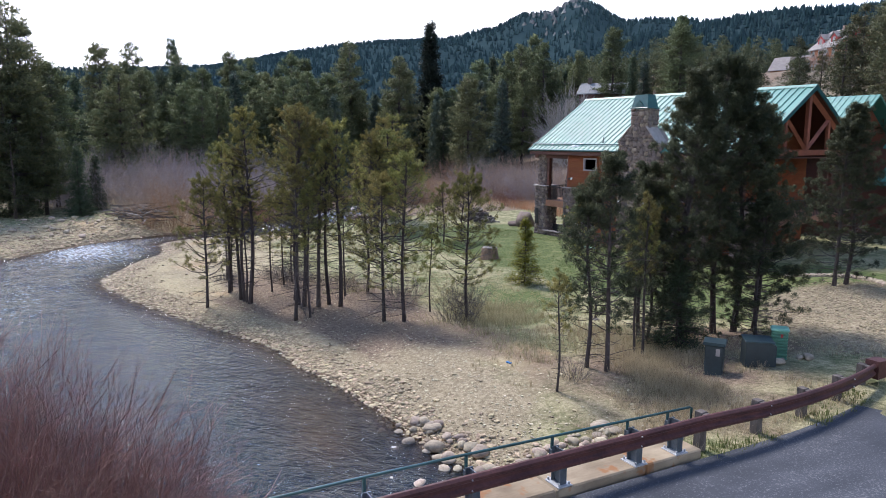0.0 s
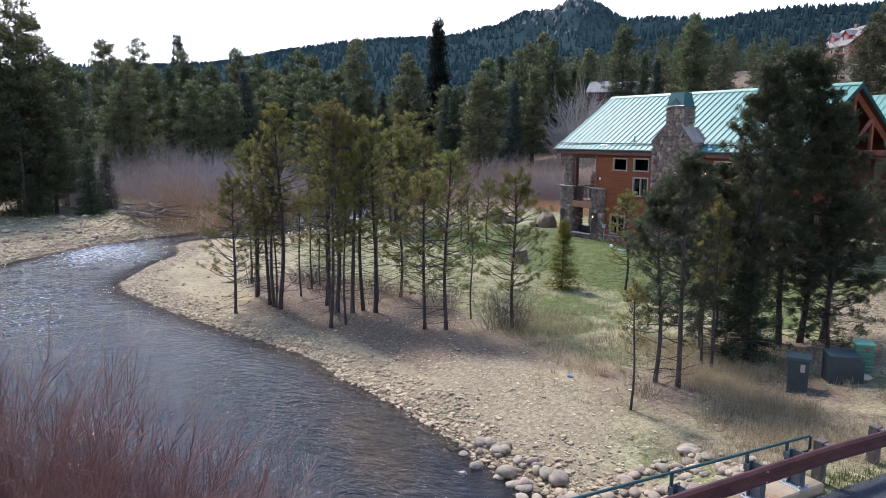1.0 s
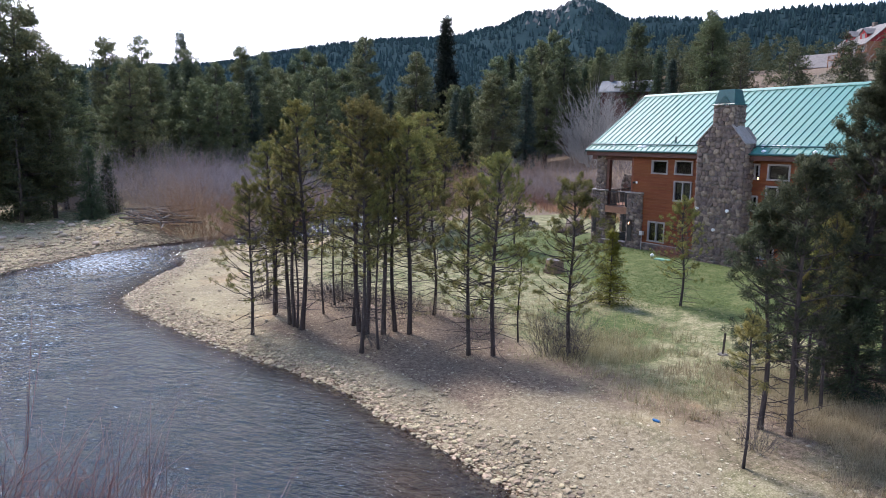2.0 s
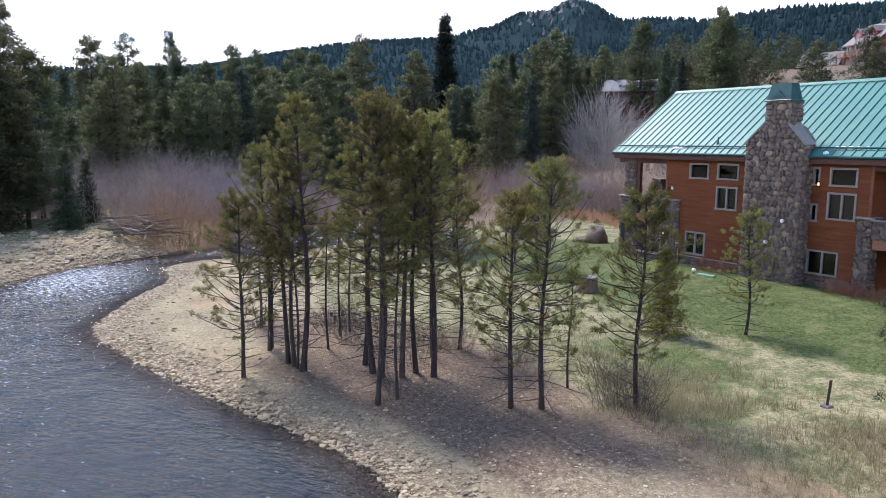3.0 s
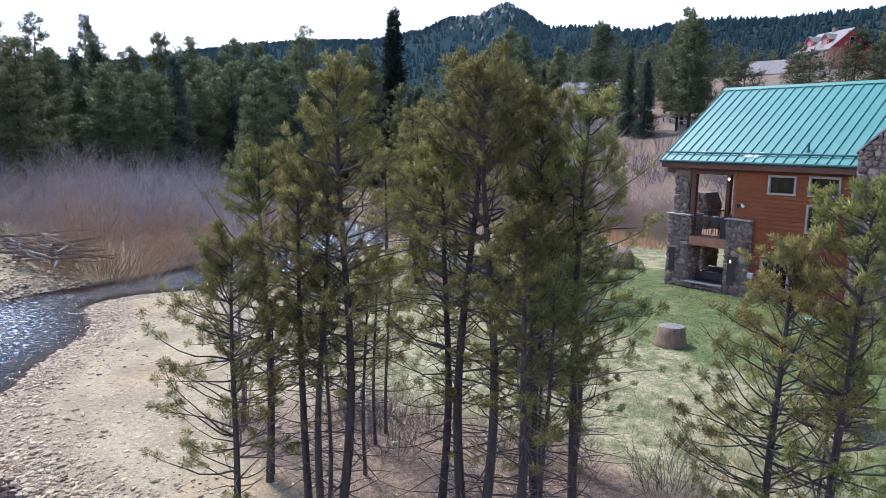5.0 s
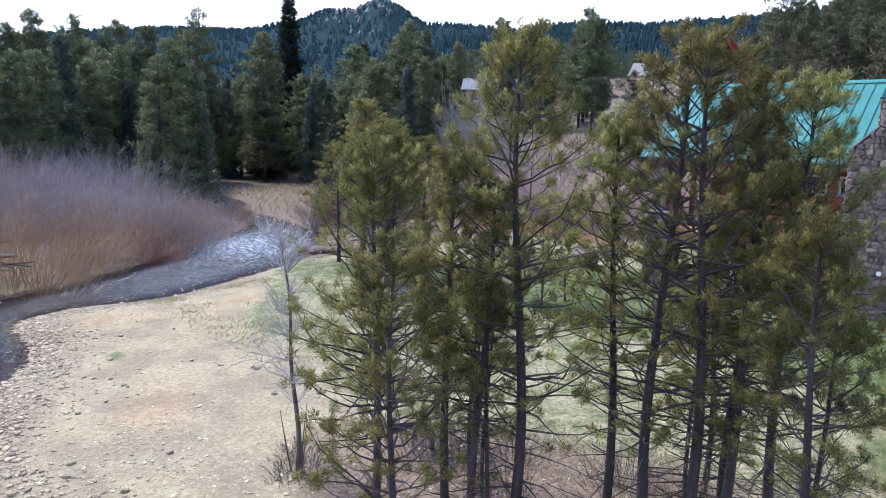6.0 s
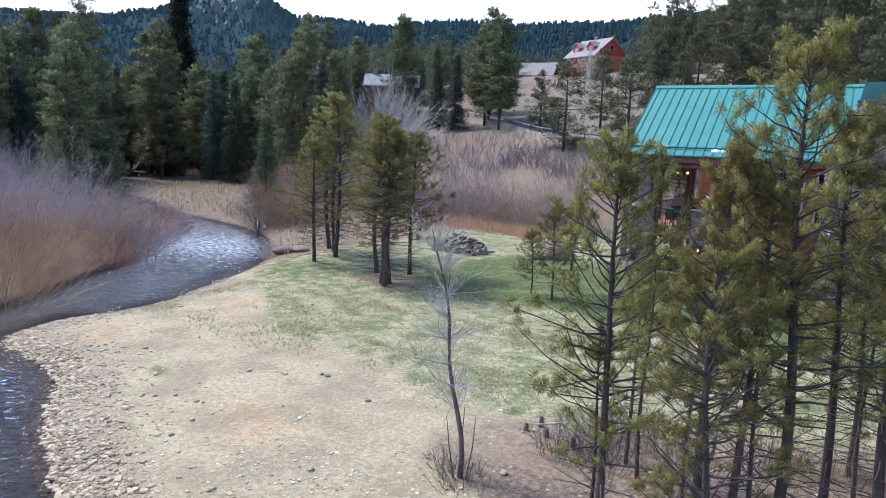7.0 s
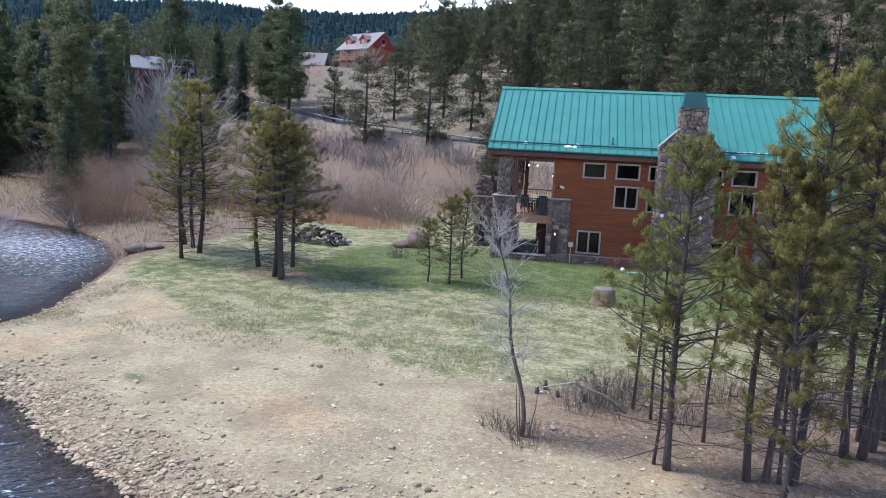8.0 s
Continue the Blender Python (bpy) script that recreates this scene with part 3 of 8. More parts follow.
def build_ground():
    gx, gy = grid_lines(-70, -9, 0.31, -2600, 2600, 1.07), grid_lines(-1, 34, 0.31, -2600, 2600, 1.07)
    X, Y = np.meshgrid(gx, gy)
    x, y = X.ravel(), Y.ravel()
    z, d = ground_height(x, y)
    z = z + np.where((d > 0.2) & (d < 20), waves(x, y, 0.5, 9) * 0.02, 0)
    nx, ny = len(gx), len(gy)
    i = np.arange(nx * ny).reshape(ny, nx)
    faces = np.stack([i[:-1, :-1], i[:-1, 1:], i[1:, 1:], i[1:, :-1]], -1).reshape(-1, 4)
    me = mesh_of("ground", np.stack([x, y, z], 1), faces, M_GROUND, True)
    hill = step(y, 54, 62) * step(x, -118, -100) * step(-x - 0.5 * (y - 95), 30, 46) * step(-y, -190, -175)
    wood = step(y, 54, 62) * (1 - hill)
    # cover: dry grass, lawn, needle litter plus painted grove shade; wear: gravel, wet bed, dry hillside
    edge_y = 12.0 + 6.5 * step(x, -52, -63) + 1.5 * step(x, -44, -50) + 3.5 * step(x, -38, -27) - 6.0 * step(x, -20, -14) + waves(x, y, 4, 5) * 0.9
    grass = step(y, edge_y - 1.4, edge_y + 1.8) * step(d, 0.4, 2.5) * step(x, -72, -66)
    meadow = step(x, -66, -72) * step(d, 3, 8) * (1 - 0.75 * step(y, 36, 42))
    meadow = np.maximum(meadow, step(-y, -1, 6) * step(d, 1.5, 4) * step(x, -56, -50))
    grass = np.maximum(grass, meadow * 0.8) * (1 - step(y, 54, 62))
    lawn = step(y, 22.5, 26) * step(-y, -40, -36) * step(x, -60, -53) * step(-x, 14, 20)
    lawn = np.maximum(lawn, 0.75 * np.exp(-(((x + 29) / 5) ** 2 + ((y - 20) / 3.5) ** 2)))
    lawn = np.maximum(lawn, 0.7 * np.exp(-(((x + 22.5) / 1.6) ** 2 + ((y - 13.6) / 0.7) ** 2)))
    lawn = np.maximum(lawn, 0.8 * np.exp(-(((x + 19) / 2.6) ** 2 + ((y - 12.2) / 0.9) ** 2)))
    lawn = np.maximum(lawn, 0.62 * np.exp(-(((x + 52.6) / 1.0) ** 2 + ((y - 8.4) / 0.5) ** 2)))
    lawn = np.maximum(lawn, 0.55 * np.exp(-(((x + 62) / 6) ** 2 + ((y - 24) / 5) ** 2)))
    litter = np.maximum(np.exp(-((((x + 32) / 10) ** 2 + ((y - 11.0) / 5.0) ** 2)) ** 2) * 0.85, 0.8 * np.exp(-(((x + 56.5) / 3) ** 2 + ((y - 24.5) / 2) ** 2)))
    litter = np.maximum(litter, 0.85 * np.exp(-(((x + 17.5) / 4.5) ** 2 + ((y - 21.5) / 2.2) ** 2)))
    litter = np.maximum(litter, 0.7 * np.exp(-(((x + 24) / 4) ** 2 + ((y - 14.5) / 1.4) ** 2)))
    # soft tree shade under the grove painted as brown ground, with real litter
    shade_litter = step(x, -39.5, -36) * step(-x, 21.5, 26) * step(d, 1.6, 3.4) * step(-y, -14.5, -11.5) * (0.62 + 0.35 * waves(x, y, 2.2, 47))
    shade_litter = np.maximum(shade_litter, (0.6 + 0.35 * waves(x, y, 1.7, 48)) * np.exp(-(((x + 39.5) / 4.2) ** 2 + ((y - 10.0) / 3.0) ** 2) ** 2))
    litter = np.maximum(litter, shade_litter)
    soil = np.exp(-((((x + 19.5) / 5.5) ** 2 + ((y - 12.8) / 3.2) ** 2)) ** 2) * (0.34 + 0.55 * waves(x, y, 1.3, 49))
    litter = np.maximum(litter, soil)
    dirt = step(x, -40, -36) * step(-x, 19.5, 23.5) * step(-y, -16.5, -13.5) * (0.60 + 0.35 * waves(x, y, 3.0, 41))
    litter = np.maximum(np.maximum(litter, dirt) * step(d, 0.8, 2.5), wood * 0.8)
    litter = np.maximum(litter, 0.55 * step(x, -70, -90) * step(y, 38, 30) * step(d, 5, 12))
    verge = np.exp(-((((x + 14.5) / 6.0) ** 2 + ((y - 16.5) / 5.5) ** 2)) ** 2) * (0.66 + 0.3 * waves(x, y, 1.6, 43))
    far_bank = step(x, -63.5, -67) * step(y, 9, 13) * step(d, 0.0, 0.5) * 0.95
    litter = np.maximum(np.maximum(litter, verge), far_bank)
    road_y = 87 - 0.65 * (x + 73.3)
    litter = np.maximum(litter, 0.8 * step(y, 60, 65) * step(road_y - y, 1, 4) * step(x, -112, -100))
    hill = hill * (1 - 0.7 * step(road_y - y, 1, 4))
    drive = np.exp(-((((x + 15.5 + 0.35 * (y - 28)) / 5.5) ** 2 + ((y - 29) / 6.5) ** 2)) ** 3)
    shingle = 0.75 * step(d, 3.4, 0.7) * step(d, -0.3, 0.2) * (1 - step(x, -62, -65) * step(y, 7, 9))
    shingle = np.maximum(shingle, 0.72 * np.exp(-((((x + 19.5) / 5.5) ** 2 + ((y - 11.0) / 2.4) ** 2)) ** 2))
    shingle = np.maximum(shingle, 0.42 * np.exp(-((((x + 44) / 6) ** 2 + ((y - 7.0) / 3.5) ** 2)) ** 2))
    wet = step(d, 0.55, 0.05)
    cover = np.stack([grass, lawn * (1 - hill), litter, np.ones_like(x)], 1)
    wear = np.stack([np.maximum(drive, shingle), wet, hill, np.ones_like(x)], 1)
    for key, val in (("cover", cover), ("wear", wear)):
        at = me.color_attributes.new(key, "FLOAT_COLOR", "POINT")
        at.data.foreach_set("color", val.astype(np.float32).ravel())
    tagged(new("ground", me), "river valley ground of sand, gravel, dry grass and lawn", "ground", kind="structure")


def build_water():
    gx, gy = np.arange(-160, 40.1, 0.45), np.arange(-11, 51.1, 0.45)
    X, Y = np.meshgrid(gx, gy)
    x, y = X.ravel(), Y.ravel()
    d = np.minimum(distance_to(R_LINE, x, y), distance_to(L_LINE, x, y))
    d[in_river(x, y)] *= -1
    nx, ny = len(gx), len(gy)
    i = np.arange(nx * ny).reshape(ny, nx)
    faces = np.stack([i[:-1, :-1], i[:-1, 1:], i[1:, 1:], i[1:, :-1]], -1).reshape(-1, 4)
    faces = faces[(d[faces] < 0.9).any(1)]
    keep = np.unique(faces)
    back = np.full(len(x), -1)
    back[keep] = np.arange(len(keep))
    x, y, d = x[keep], y[keep], d[keep]
    rapid = np.clip(np.exp(-(((x + 60) / 8) ** 2 + ((y - 1.5) / 4.5) ** 2)) + 0.9 * np.exp(-(((x + 76) / 11) ** 2 + ((y - 27) / 9) ** 2)) + 0.45 * np.exp(-(((x + 42) / 12) ** 2 + ((y + 3) / 4) ** 2)), 0, 1)
    shallow = step(d, -1.9, -0.1) * 0.9
    shallow = np.maximum(shallow, 0.65 * np.exp(-(((x + 20) / 4.5) ** 2 + ((y - 6.6) / 1.6) ** 2)))
    silt = np.clip(np.exp(-(((x + 20.6) / 1.6) ** 2 + ((y - 6.6) / 0.7) ** 2)) + np.exp(-(((x + 18.0) / 1.6) ** 2 + ((y - 5.9) / 0.6) ** 2)) + 0.9 * np.exp(-(((x + 61.5) / 4) ** 2 + ((y - 9.5) / 2.4) ** 2)), 0, 1)
    z = WATER_Z + waves(x, y, 0.9, 4) * 0.03 * (0.4 + rapid)
    me = mesh_of("river", np.stack([x, y, z], 1), back[faces], M_WATER, True)
    at = me.color_attributes.new("stream", "FLOAT_COLOR", "POINT")
    at.data.foreach_set("color", np.stack([rapid, shallow, silt, 0 * x + 1], 1).astype(np.float32).ravel())
    tagged(new("river", me), "clear dark mountain river with small white rapids", "river", kind="structure")


build_ground()
build_water()


# ---- distant ridges ----
CREST = [(-180, 3.0), (-120, 3.3), (-95, 3.9), (-79, 5.3), (-74.6, 6.2), (-70.3, 6.8), (-65.5, 7.3), (-60.9, 7.45), (-57.4, 8.05), (-55.2, 9.05), (-52.8, 9.25), (-51.8, 9.85), (-50.6, 10.25), (-49.4, 9.6), (-48.3, 8.9), (-47.4, 8.4),
         (-45.8, 8.5), (-42, 8.2), (-36, 8.0), (-25, 7.5), (0, 6), (60, 5), (180, 3.0)]
CREST_NEAR = [(-180, 0), (-62, 0.5), (-52, 5.0), (-46, 7.6), (-42, 8.1), (-38.4, 8.7), (-35.3, 8.9), (-31.6, 8.8), (-28, 9.0), (-24, 9.1), (-21, 9.4), (-18, 9.7), (-14.5, 10.2), (-8, 10.6), (0, 11), (40, 9), (120, 3), (180, 0)]


def ridge(name, crest, inner, outer, label, wobble, seed, trees, tree_h):
    az = np.arange(-180, 180.01, 0.4)
    fr = np.linspace(0, 1.25, 26)
    el = np.interp(az, [a for a, _ in crest], [e for _, e in crest])
    A, F = np.meshgrid(az, fr)
    E = np.interp(A.ravel(), az, el)
    F, A = F.ravel(), A.ravel()

    def place(a, f, e):
        r = inner + (outer - inner) * f
        h = np.tan(np.radians(e)) * outer + 8
        up = np.where(f <= 1, step(f, -0.15, 1.0) ** 1.35, 1 - 0.6 * (f - 1) / 0.25)
        z = h * np.maximum(up, 0) - 3
        x, y = r * np.sin(np.radians(a)) - 12, r * np.cos(np.radians(a))
        z = z + waves(x, y, outer / 14, seed) * wobble * np.clip(1 - np.abs(f - 0.55) / 0.45, 0, 1)
        return x, y, z

    x, y, z = place(A, F, E)
    n, m = len(az), len(fr)
    i = np.arange(n * m).reshape(m, n)
    faces = np.stack([i[:-1, :-1], i[1:, :-1], i[1:, 1:], i[:-1, 1:]], -1).reshape(-1, 4)
    tagged(new(name, mesh_of(name, np.stack([x, y, z], 1), faces, M_HAZED_FLOOR, True)), label, "mountain", kind="structure")
    r = np.random.RandomState(seed)
    a = r.uniform(-92, 8, trees)
    f = np.where(r.rand(trees) < 0.25, r.uniform(0.94, 1.01, trees), 1 - r.rand(trees) ** 1.1 * 0.85)
    keep = np.interp(a, az, el) > 3
    bare = np.exp(-(((a + 52.6) / 2.0) ** 2 + ((f - 0.72) / 0.11) ** 2)) * 0.8 > r.rand(trees)
    bare &= outer > 1000
    if bare.any():
        x, y, z = place(a[bare], f[bare], np.interp(a[bare], az, el))
        cliff, fc = [], []
        for j in range(len(x)):
            s = r.uniform(2.5, 6.0)
            t0 = r.uniform(0, math.tau)
            cliff += [(x[j] + s * math.cos(t0 + q * 1.257), y[j] + s * math.sin(t0 + q * 1.257), z[j] - 2) for q in range(5)] + [(x[j], y[j], z[j] + s * r.uniform(0.8, 1.8))]
            fc += [(6 * j + q, 6 * j + (q + 1) % 5, 6 * j + 5) for q in range(5)]
        tagged(new("summit_crags", mesh_of("summit_crags", np.array(cliff), np.array(fc), M_CRAG)), "pale grey rock outcrops below the summit", "rock", kind="stuff")
    keep &= ~bare
    a, f = a[keep], f[keep]
    x, y, z = place(a, f, np.interp(a, az, el))
    h = r.uniform(0.55, 1.25, len(a)) * tree_h
    w = h * r.uniform(0.20, 0.32, len(a))
    k = 5
    v = []
    for s in range(2):
        ang = r.uniform(0, math.tau, len(a))
        for q in range(k):
            v.append(np.stack([x + w * (1 - 0.35 * s) * np.cos(ang + q * math.tau / k), y + w * (1 - 0.35 * s) * np.sin(ang + q * math.tau / k), z + h * (0.02 + 0.42 * s)], 1))
        v.append(np.stack([x, y, z + h * (0.72 + 0.28 * s)], 1))
    v = np.stack(v, 1)
    base = (np.arange(len(a)) * 2 * (k + 1))[:, None, None]
    tri = np.array([(s * (k + 1) + q, s * (k + 1) + (q + 1) % k, s * (k + 1) + k) for s in range(2) for q in range(k)])[None]
    tagged(new(name + "_woods", mesh_of(name + "_woods", v.reshape(-1, 3), (base + tri).reshape(-1, 3), M_HAZED_TREE)), "dense dark conifer forest covering the far slopes", "forest", kind="stuff")


ridge("mountain", CREST, 420, 1640, "forested mountain with a pointed rocky summit", 26, 11, 21000, 9.0)
ridge("wooded_ridge", CREST_NEAR, 330, 740, "wooded ridge beyond the valley", 10, 12, 17000, 7.0)


# ---- trees and brush ----
def tubes(p0, p1, r0, r1, n=3):
    """Many short tapered limbs as one set of vertices and triangles."""
    p0, p1 = np.asarray(p0, float), np.asarray(p1, float)
    d = p1 - p0
    d /= np.maximum(np.linalg.norm(d, axis=1, keepdims=True), 1e-9)
    ref = np.where(np.abs(d[:, 2:3]) > 0.9, [[1.0, 0, 0]], [[0, 0, 1.0]])
    a = np.cross(d, ref)
    a /= np.maximum(np.linalg.norm(a, axis=1, keepdims=True), 1e-9)
    b = np.cross(d, a)
    v = []
    for p, r in ((p0, r0), (p1, r1)):
        for k in range(n):
            c, s = math.cos(math.tau * k / n), math.sin(math.tau * k / n)
            v.append(p + (a * c + b * s) * np.asarray(r)[:, None])
    v = np.stack(v, 1)
    base = (np.arange(len(p0)) * 2 * n)[:, None, None]
    tri = []
    for k in range(n):
        q = (k + 1) % n
        tri += [(k, q, n + q), (k, n + q, n + k)]
    return v.reshape(-1, 3), (base + np.array(tri)[None]).reshape(-1, 3)


def fine_tufts(r, pos, axis, blades, length, width, spread, shoot=0.17, flare=0.4):
    """Round clumps of needles along a short shoot, one triangle each; every clump is shaded as a round body."""
    n = len(pos)
    u = r.normal(size=(n, blades, 3))
    u /= np.linalg.norm(u, axis=2, keepdims=True)
    d = axis[:, None, :] * 0.6 + u * spread
    d /= np.maximum(np.linalg.norm(d, axis=2, keepdims=True), 1e-9)
    side = np.cross(d, r.normal(size=(n, blades, 3)))
    side /= np.maximum(np.linalg.norm(side, axis=2, keepdims=True), 1e-9)
    out = np.cross(side, d)
    ln = length * r.uniform(0.75, 1.15, (n, blades, 1)) * r.uniform(0.75, 1.25, (n, 1, 1))
    p = pos[:, None, :] + axis[:, None, :] * r.uniform(-0.55, 0.45, (n, blades, 1)) * shoot
    tip = p + d * ln + out * ln * flare * 0.6
    root = p + d * ln * 0.22 - out * ln * flare * 0.4
    v = np.stack([root, tip - side * width * 0.5, tip + side * width * 0.5], 2)
    face = np.cross(v[:, :, 1] - v[:, :, 0], v[:, :, 2] - v[:, :, 0])
    back = (face * d).sum(2) < 0
    v[back] = v[back][:, [0, 2, 1]]
    return v.reshape(-1, 3), np.arange(n * blades * 3).reshape(-1, 3), np.repeat(d.reshape(-1, 3), 3, axis=0)


def grow_pine(seed, height, crown_from, reach, spacing, per_whorl, blades=104, length=0.104, width=0.0100, thin=0.0, trunk_r=None, spread=1.0, fill=1.0):
    """An open-grown young pine: crooked limbs with round needle clumps at the ends of the twigs."""
    r = np.random.RandomState(seed)
    tr = trunk_r or height * 0.0103
    bend = r.uniform(-0.03, 0.03, 4) * height * 0.6

    def stem(z):
        q = z / height
        return np.array([bend[0] * math.sin(q * 2.6) + bend[1] * math.sin(q * 6), bend[2] * math.sin(q * 2.3) + bend[3] * math.sin(q * 5), z])

    zs = np.linspace(0, height, 15)
    trunk = Build()
    trunk.tube([stem(z) - np.array([0, 0, 0.25 if z == 0 else 0]) for z in zs], [tr * (1.3 if z == 0 else 1) * (1 - z / height) ** 0.75 + 0.012 for z in zs], 9)
    s0, s1, q0, q1, pos, axis = [], [], [], [], [], []
    up_z = np.array([0, 0, 1.0])

    def tuft(p, d):
        g = d * 0.7 + up_z * 0.5 + r.normal(size=3) * 0.15
        pos.append(p), axis.append(g / np.linalg.norm(g))

    z = height * crown_from * 0.3
    while z < height * 0.965:
        live = z > height * crown_from
        u = (z - height * crown_from) / (height * (1 - crown_from)) if live else 0
        n = per_whorl + (1 if r.rand() < 0.4 else 0) if live else r.randint(4, 7)
        a0 = r.uniform(0, math.tau)
        lobe = r.uniform(0.75, 1.15)
        for k in range(n):
            a = a0 + math.tau * k / n + r.normal() * 0.35
            ln = (reach * (1 - u) ** 0.62 * (0.58 + 0.42 * min(1, u / 0.32)) * r.uniform(0.6, 1.15) * lobe + 0.16) if live else reach * r.uniform(0.25, 0.7)
            up = 0.05 + 0.7 * u + r.normal() * 0.14 if live else r.uniform(-0.25, 0.2)
            p = stem(z + r.uniform(-0.15, 0.15))
            d = np.array([math.cos(a), math.sin(a), up])
            d /= np.linalg.norm(d)
            m = 5 if live else 3
            rad = 0.007 + 0.0074 * ln * (1 if live else 0.7)
            for j in range(m):
                e = d + up_z * (0.02 + 0.03 * j if live else 0.0) + r.normal(size=3) * 0.16
                e /= np.linalg.norm(e)
                nxt = p + e * ln / m
                s0.append(p), s1.append(nxt)
                q0.append(rad * (1 - j / m) + 0.004), q1.append(rad * (1 - (j + 1) / m) + 0.004)
                frac = (j + 1) / m
                inner = frac < 0.55 and ln > 0.7
                cnt = (r.rand() < (0.25 if inner else 0.8) * fill) + (r.rand() < (0.0 if inner else 0.35) * fill) if live else (r.rand() < 0.6)
                for g in range(int(cnt)):
                    w = np.cross(e, up_z) * r.choice((-1, 1)) * r.uniform(0.5, 1.1) + e * r.uniform(0.3, 0.9) + up_z * r.uniform(-0.05, 0.55)
                    w /= np.linalg.norm(w)
                    at = p + (nxt - p) * r.rand()
                    tl = (0.12 + ln * r.uniform(0.08, 0.26)) * (1.2 - 0.55 * frac)
                    mid = at + w * tl * 0.6
                    w2 = w + up_z * r.uniform(0.1, 0.6)
                    end = mid + w2 / np.linalg.norm(w2) * tl * 0.45
                    s0.append(at), s1.append(mid), q0.append(0.0048), q1.append(0.0036)
                    s0.append(mid), s1.append(end), q0.append(0.0036), q1.append(0.0025)
                    if live and r.rand() < (0.15 + 0.17 * min(1, u / 0.4)) * (0.3 if inner else 1.45) * (1 - thin) * fill:
                        tuft(end, w2 / np.linalg.norm(w2))
                        if tl > 0.38:
                            f = np.cross(w, up_z) * r.choice((-1, 1)) + w * 0.8 + up_z * 0.3
                            f /= np.linalg.norm(f)
                            q = mid + f * tl * 0.4
                            s0.append(mid), s1.append(q), q0.append(0.004), q1.append(0.003)
                            tuft(q, f)
                p, d = nxt, e
            if live and r.rand() < 0.75 + 0.4 * u:
                tuft(p, d)
                if r.rand() < 0.5:
                    tuft(p - d * 0.26 + np.cross(d, up_z) * r.choice((-0.16, 0.16)), d + np.cross(d, up_z) * 0.5)
                if u > 0.7:
                    tuft(p - d * 0.2, d)
        z += spacing * r.uniform(0.75, 1.25) * (1 - 0.3 * max(u, 0))
    for j in range(3):
        tuft(stem(height * (0.965 + 0.016 * j)), np.array([r.normal() * 0.3, r.normal() * 0.3, 1.0]))
    return trunk, tubes(s0, s1, q0, q1), fine_tufts(r, np.array(pos), np.array(axis), blades, length, width, spread, shoot=0.11)


def grow_tall_pine(seed, height, crown_from, reach, whorls, per_whorl, per_limb, blades, length, width):
    """A full-grown pine seen from afar: layered limbs with small sprays, ragged outline and gaps."""
    r = np.random.RandomState(seed)
    trunk = Build().tube([(0, 0, -0.4), (0.1, 0, height * 0.5), (0, 0.05, height)], [height * 0.014, height * 0.010, 0.02], 7)
    s0, s1, q0, q1, pos, axis = [], [], [], [], [], []
    lobes = r.uniform(0.6, 1.2, (whorls, 5))
    for i in range(whorls):
        u = min(max((i + r.uniform(-0.4, 0.4)) / whorls, 0), 0.985)
        z = height * (crown_from + (1 - crown_from) * u)
        for k in range(max(3, int(per_whorl * (1.1 - 0.4 * u)))):
            a = r.uniform(0, math.tau)
            ln = (reach * (1 - u ** 1.7) ** 0.75 * (0.66 + 0.34 * min(1, u / 0.3)) * r.uniform(0.55, 1.12) + 0.3) * lobes[i, int(a / math.tau * 5) % 5]
            out = np.array([math.cos(a), math.sin(a), 0])
            p = np.array([0, 0, z])
            end = p + out * ln + np.array([0, 0, ln * (-0.12 + 0.7 * u + r.normal() * 0.14)])
            s0.append(p), s1.append(end), q0.append(0.03 + 0.008 * ln), q1.append(0.01)
            for j in range(per_limb if ln > 1.2 else 2):
                f = 0.38 + 0.66 * (j + r.rand()) / per_limb if ln > 1.2 else r.uniform(0.5, 1.05)
                w = np.cross(out, [0, 0, 1]) * r.uniform(-1, 1)
                pos.append(p + (end - p) * f + w * ln * 0.24 + np.array([0, 0, r.normal() * 0.12]))
                g = out * 0.8 + w * 0.6 + np.array([0, 0, r.uniform(0.1, 0.7)])
                axis.append(g / np.linalg.norm(g))
    for j in range(3):
        pos.append(np.array([0, 0, height * (0.965 + 0.015 * j)])), axis.append(np.array([0, 0, 1.0]))
    return trunk, tubes(s0, s1, q0, q1), fine_tufts(r, np.array(pos), np.array(axis), blades, length, width, 0.9, length * 1.1)


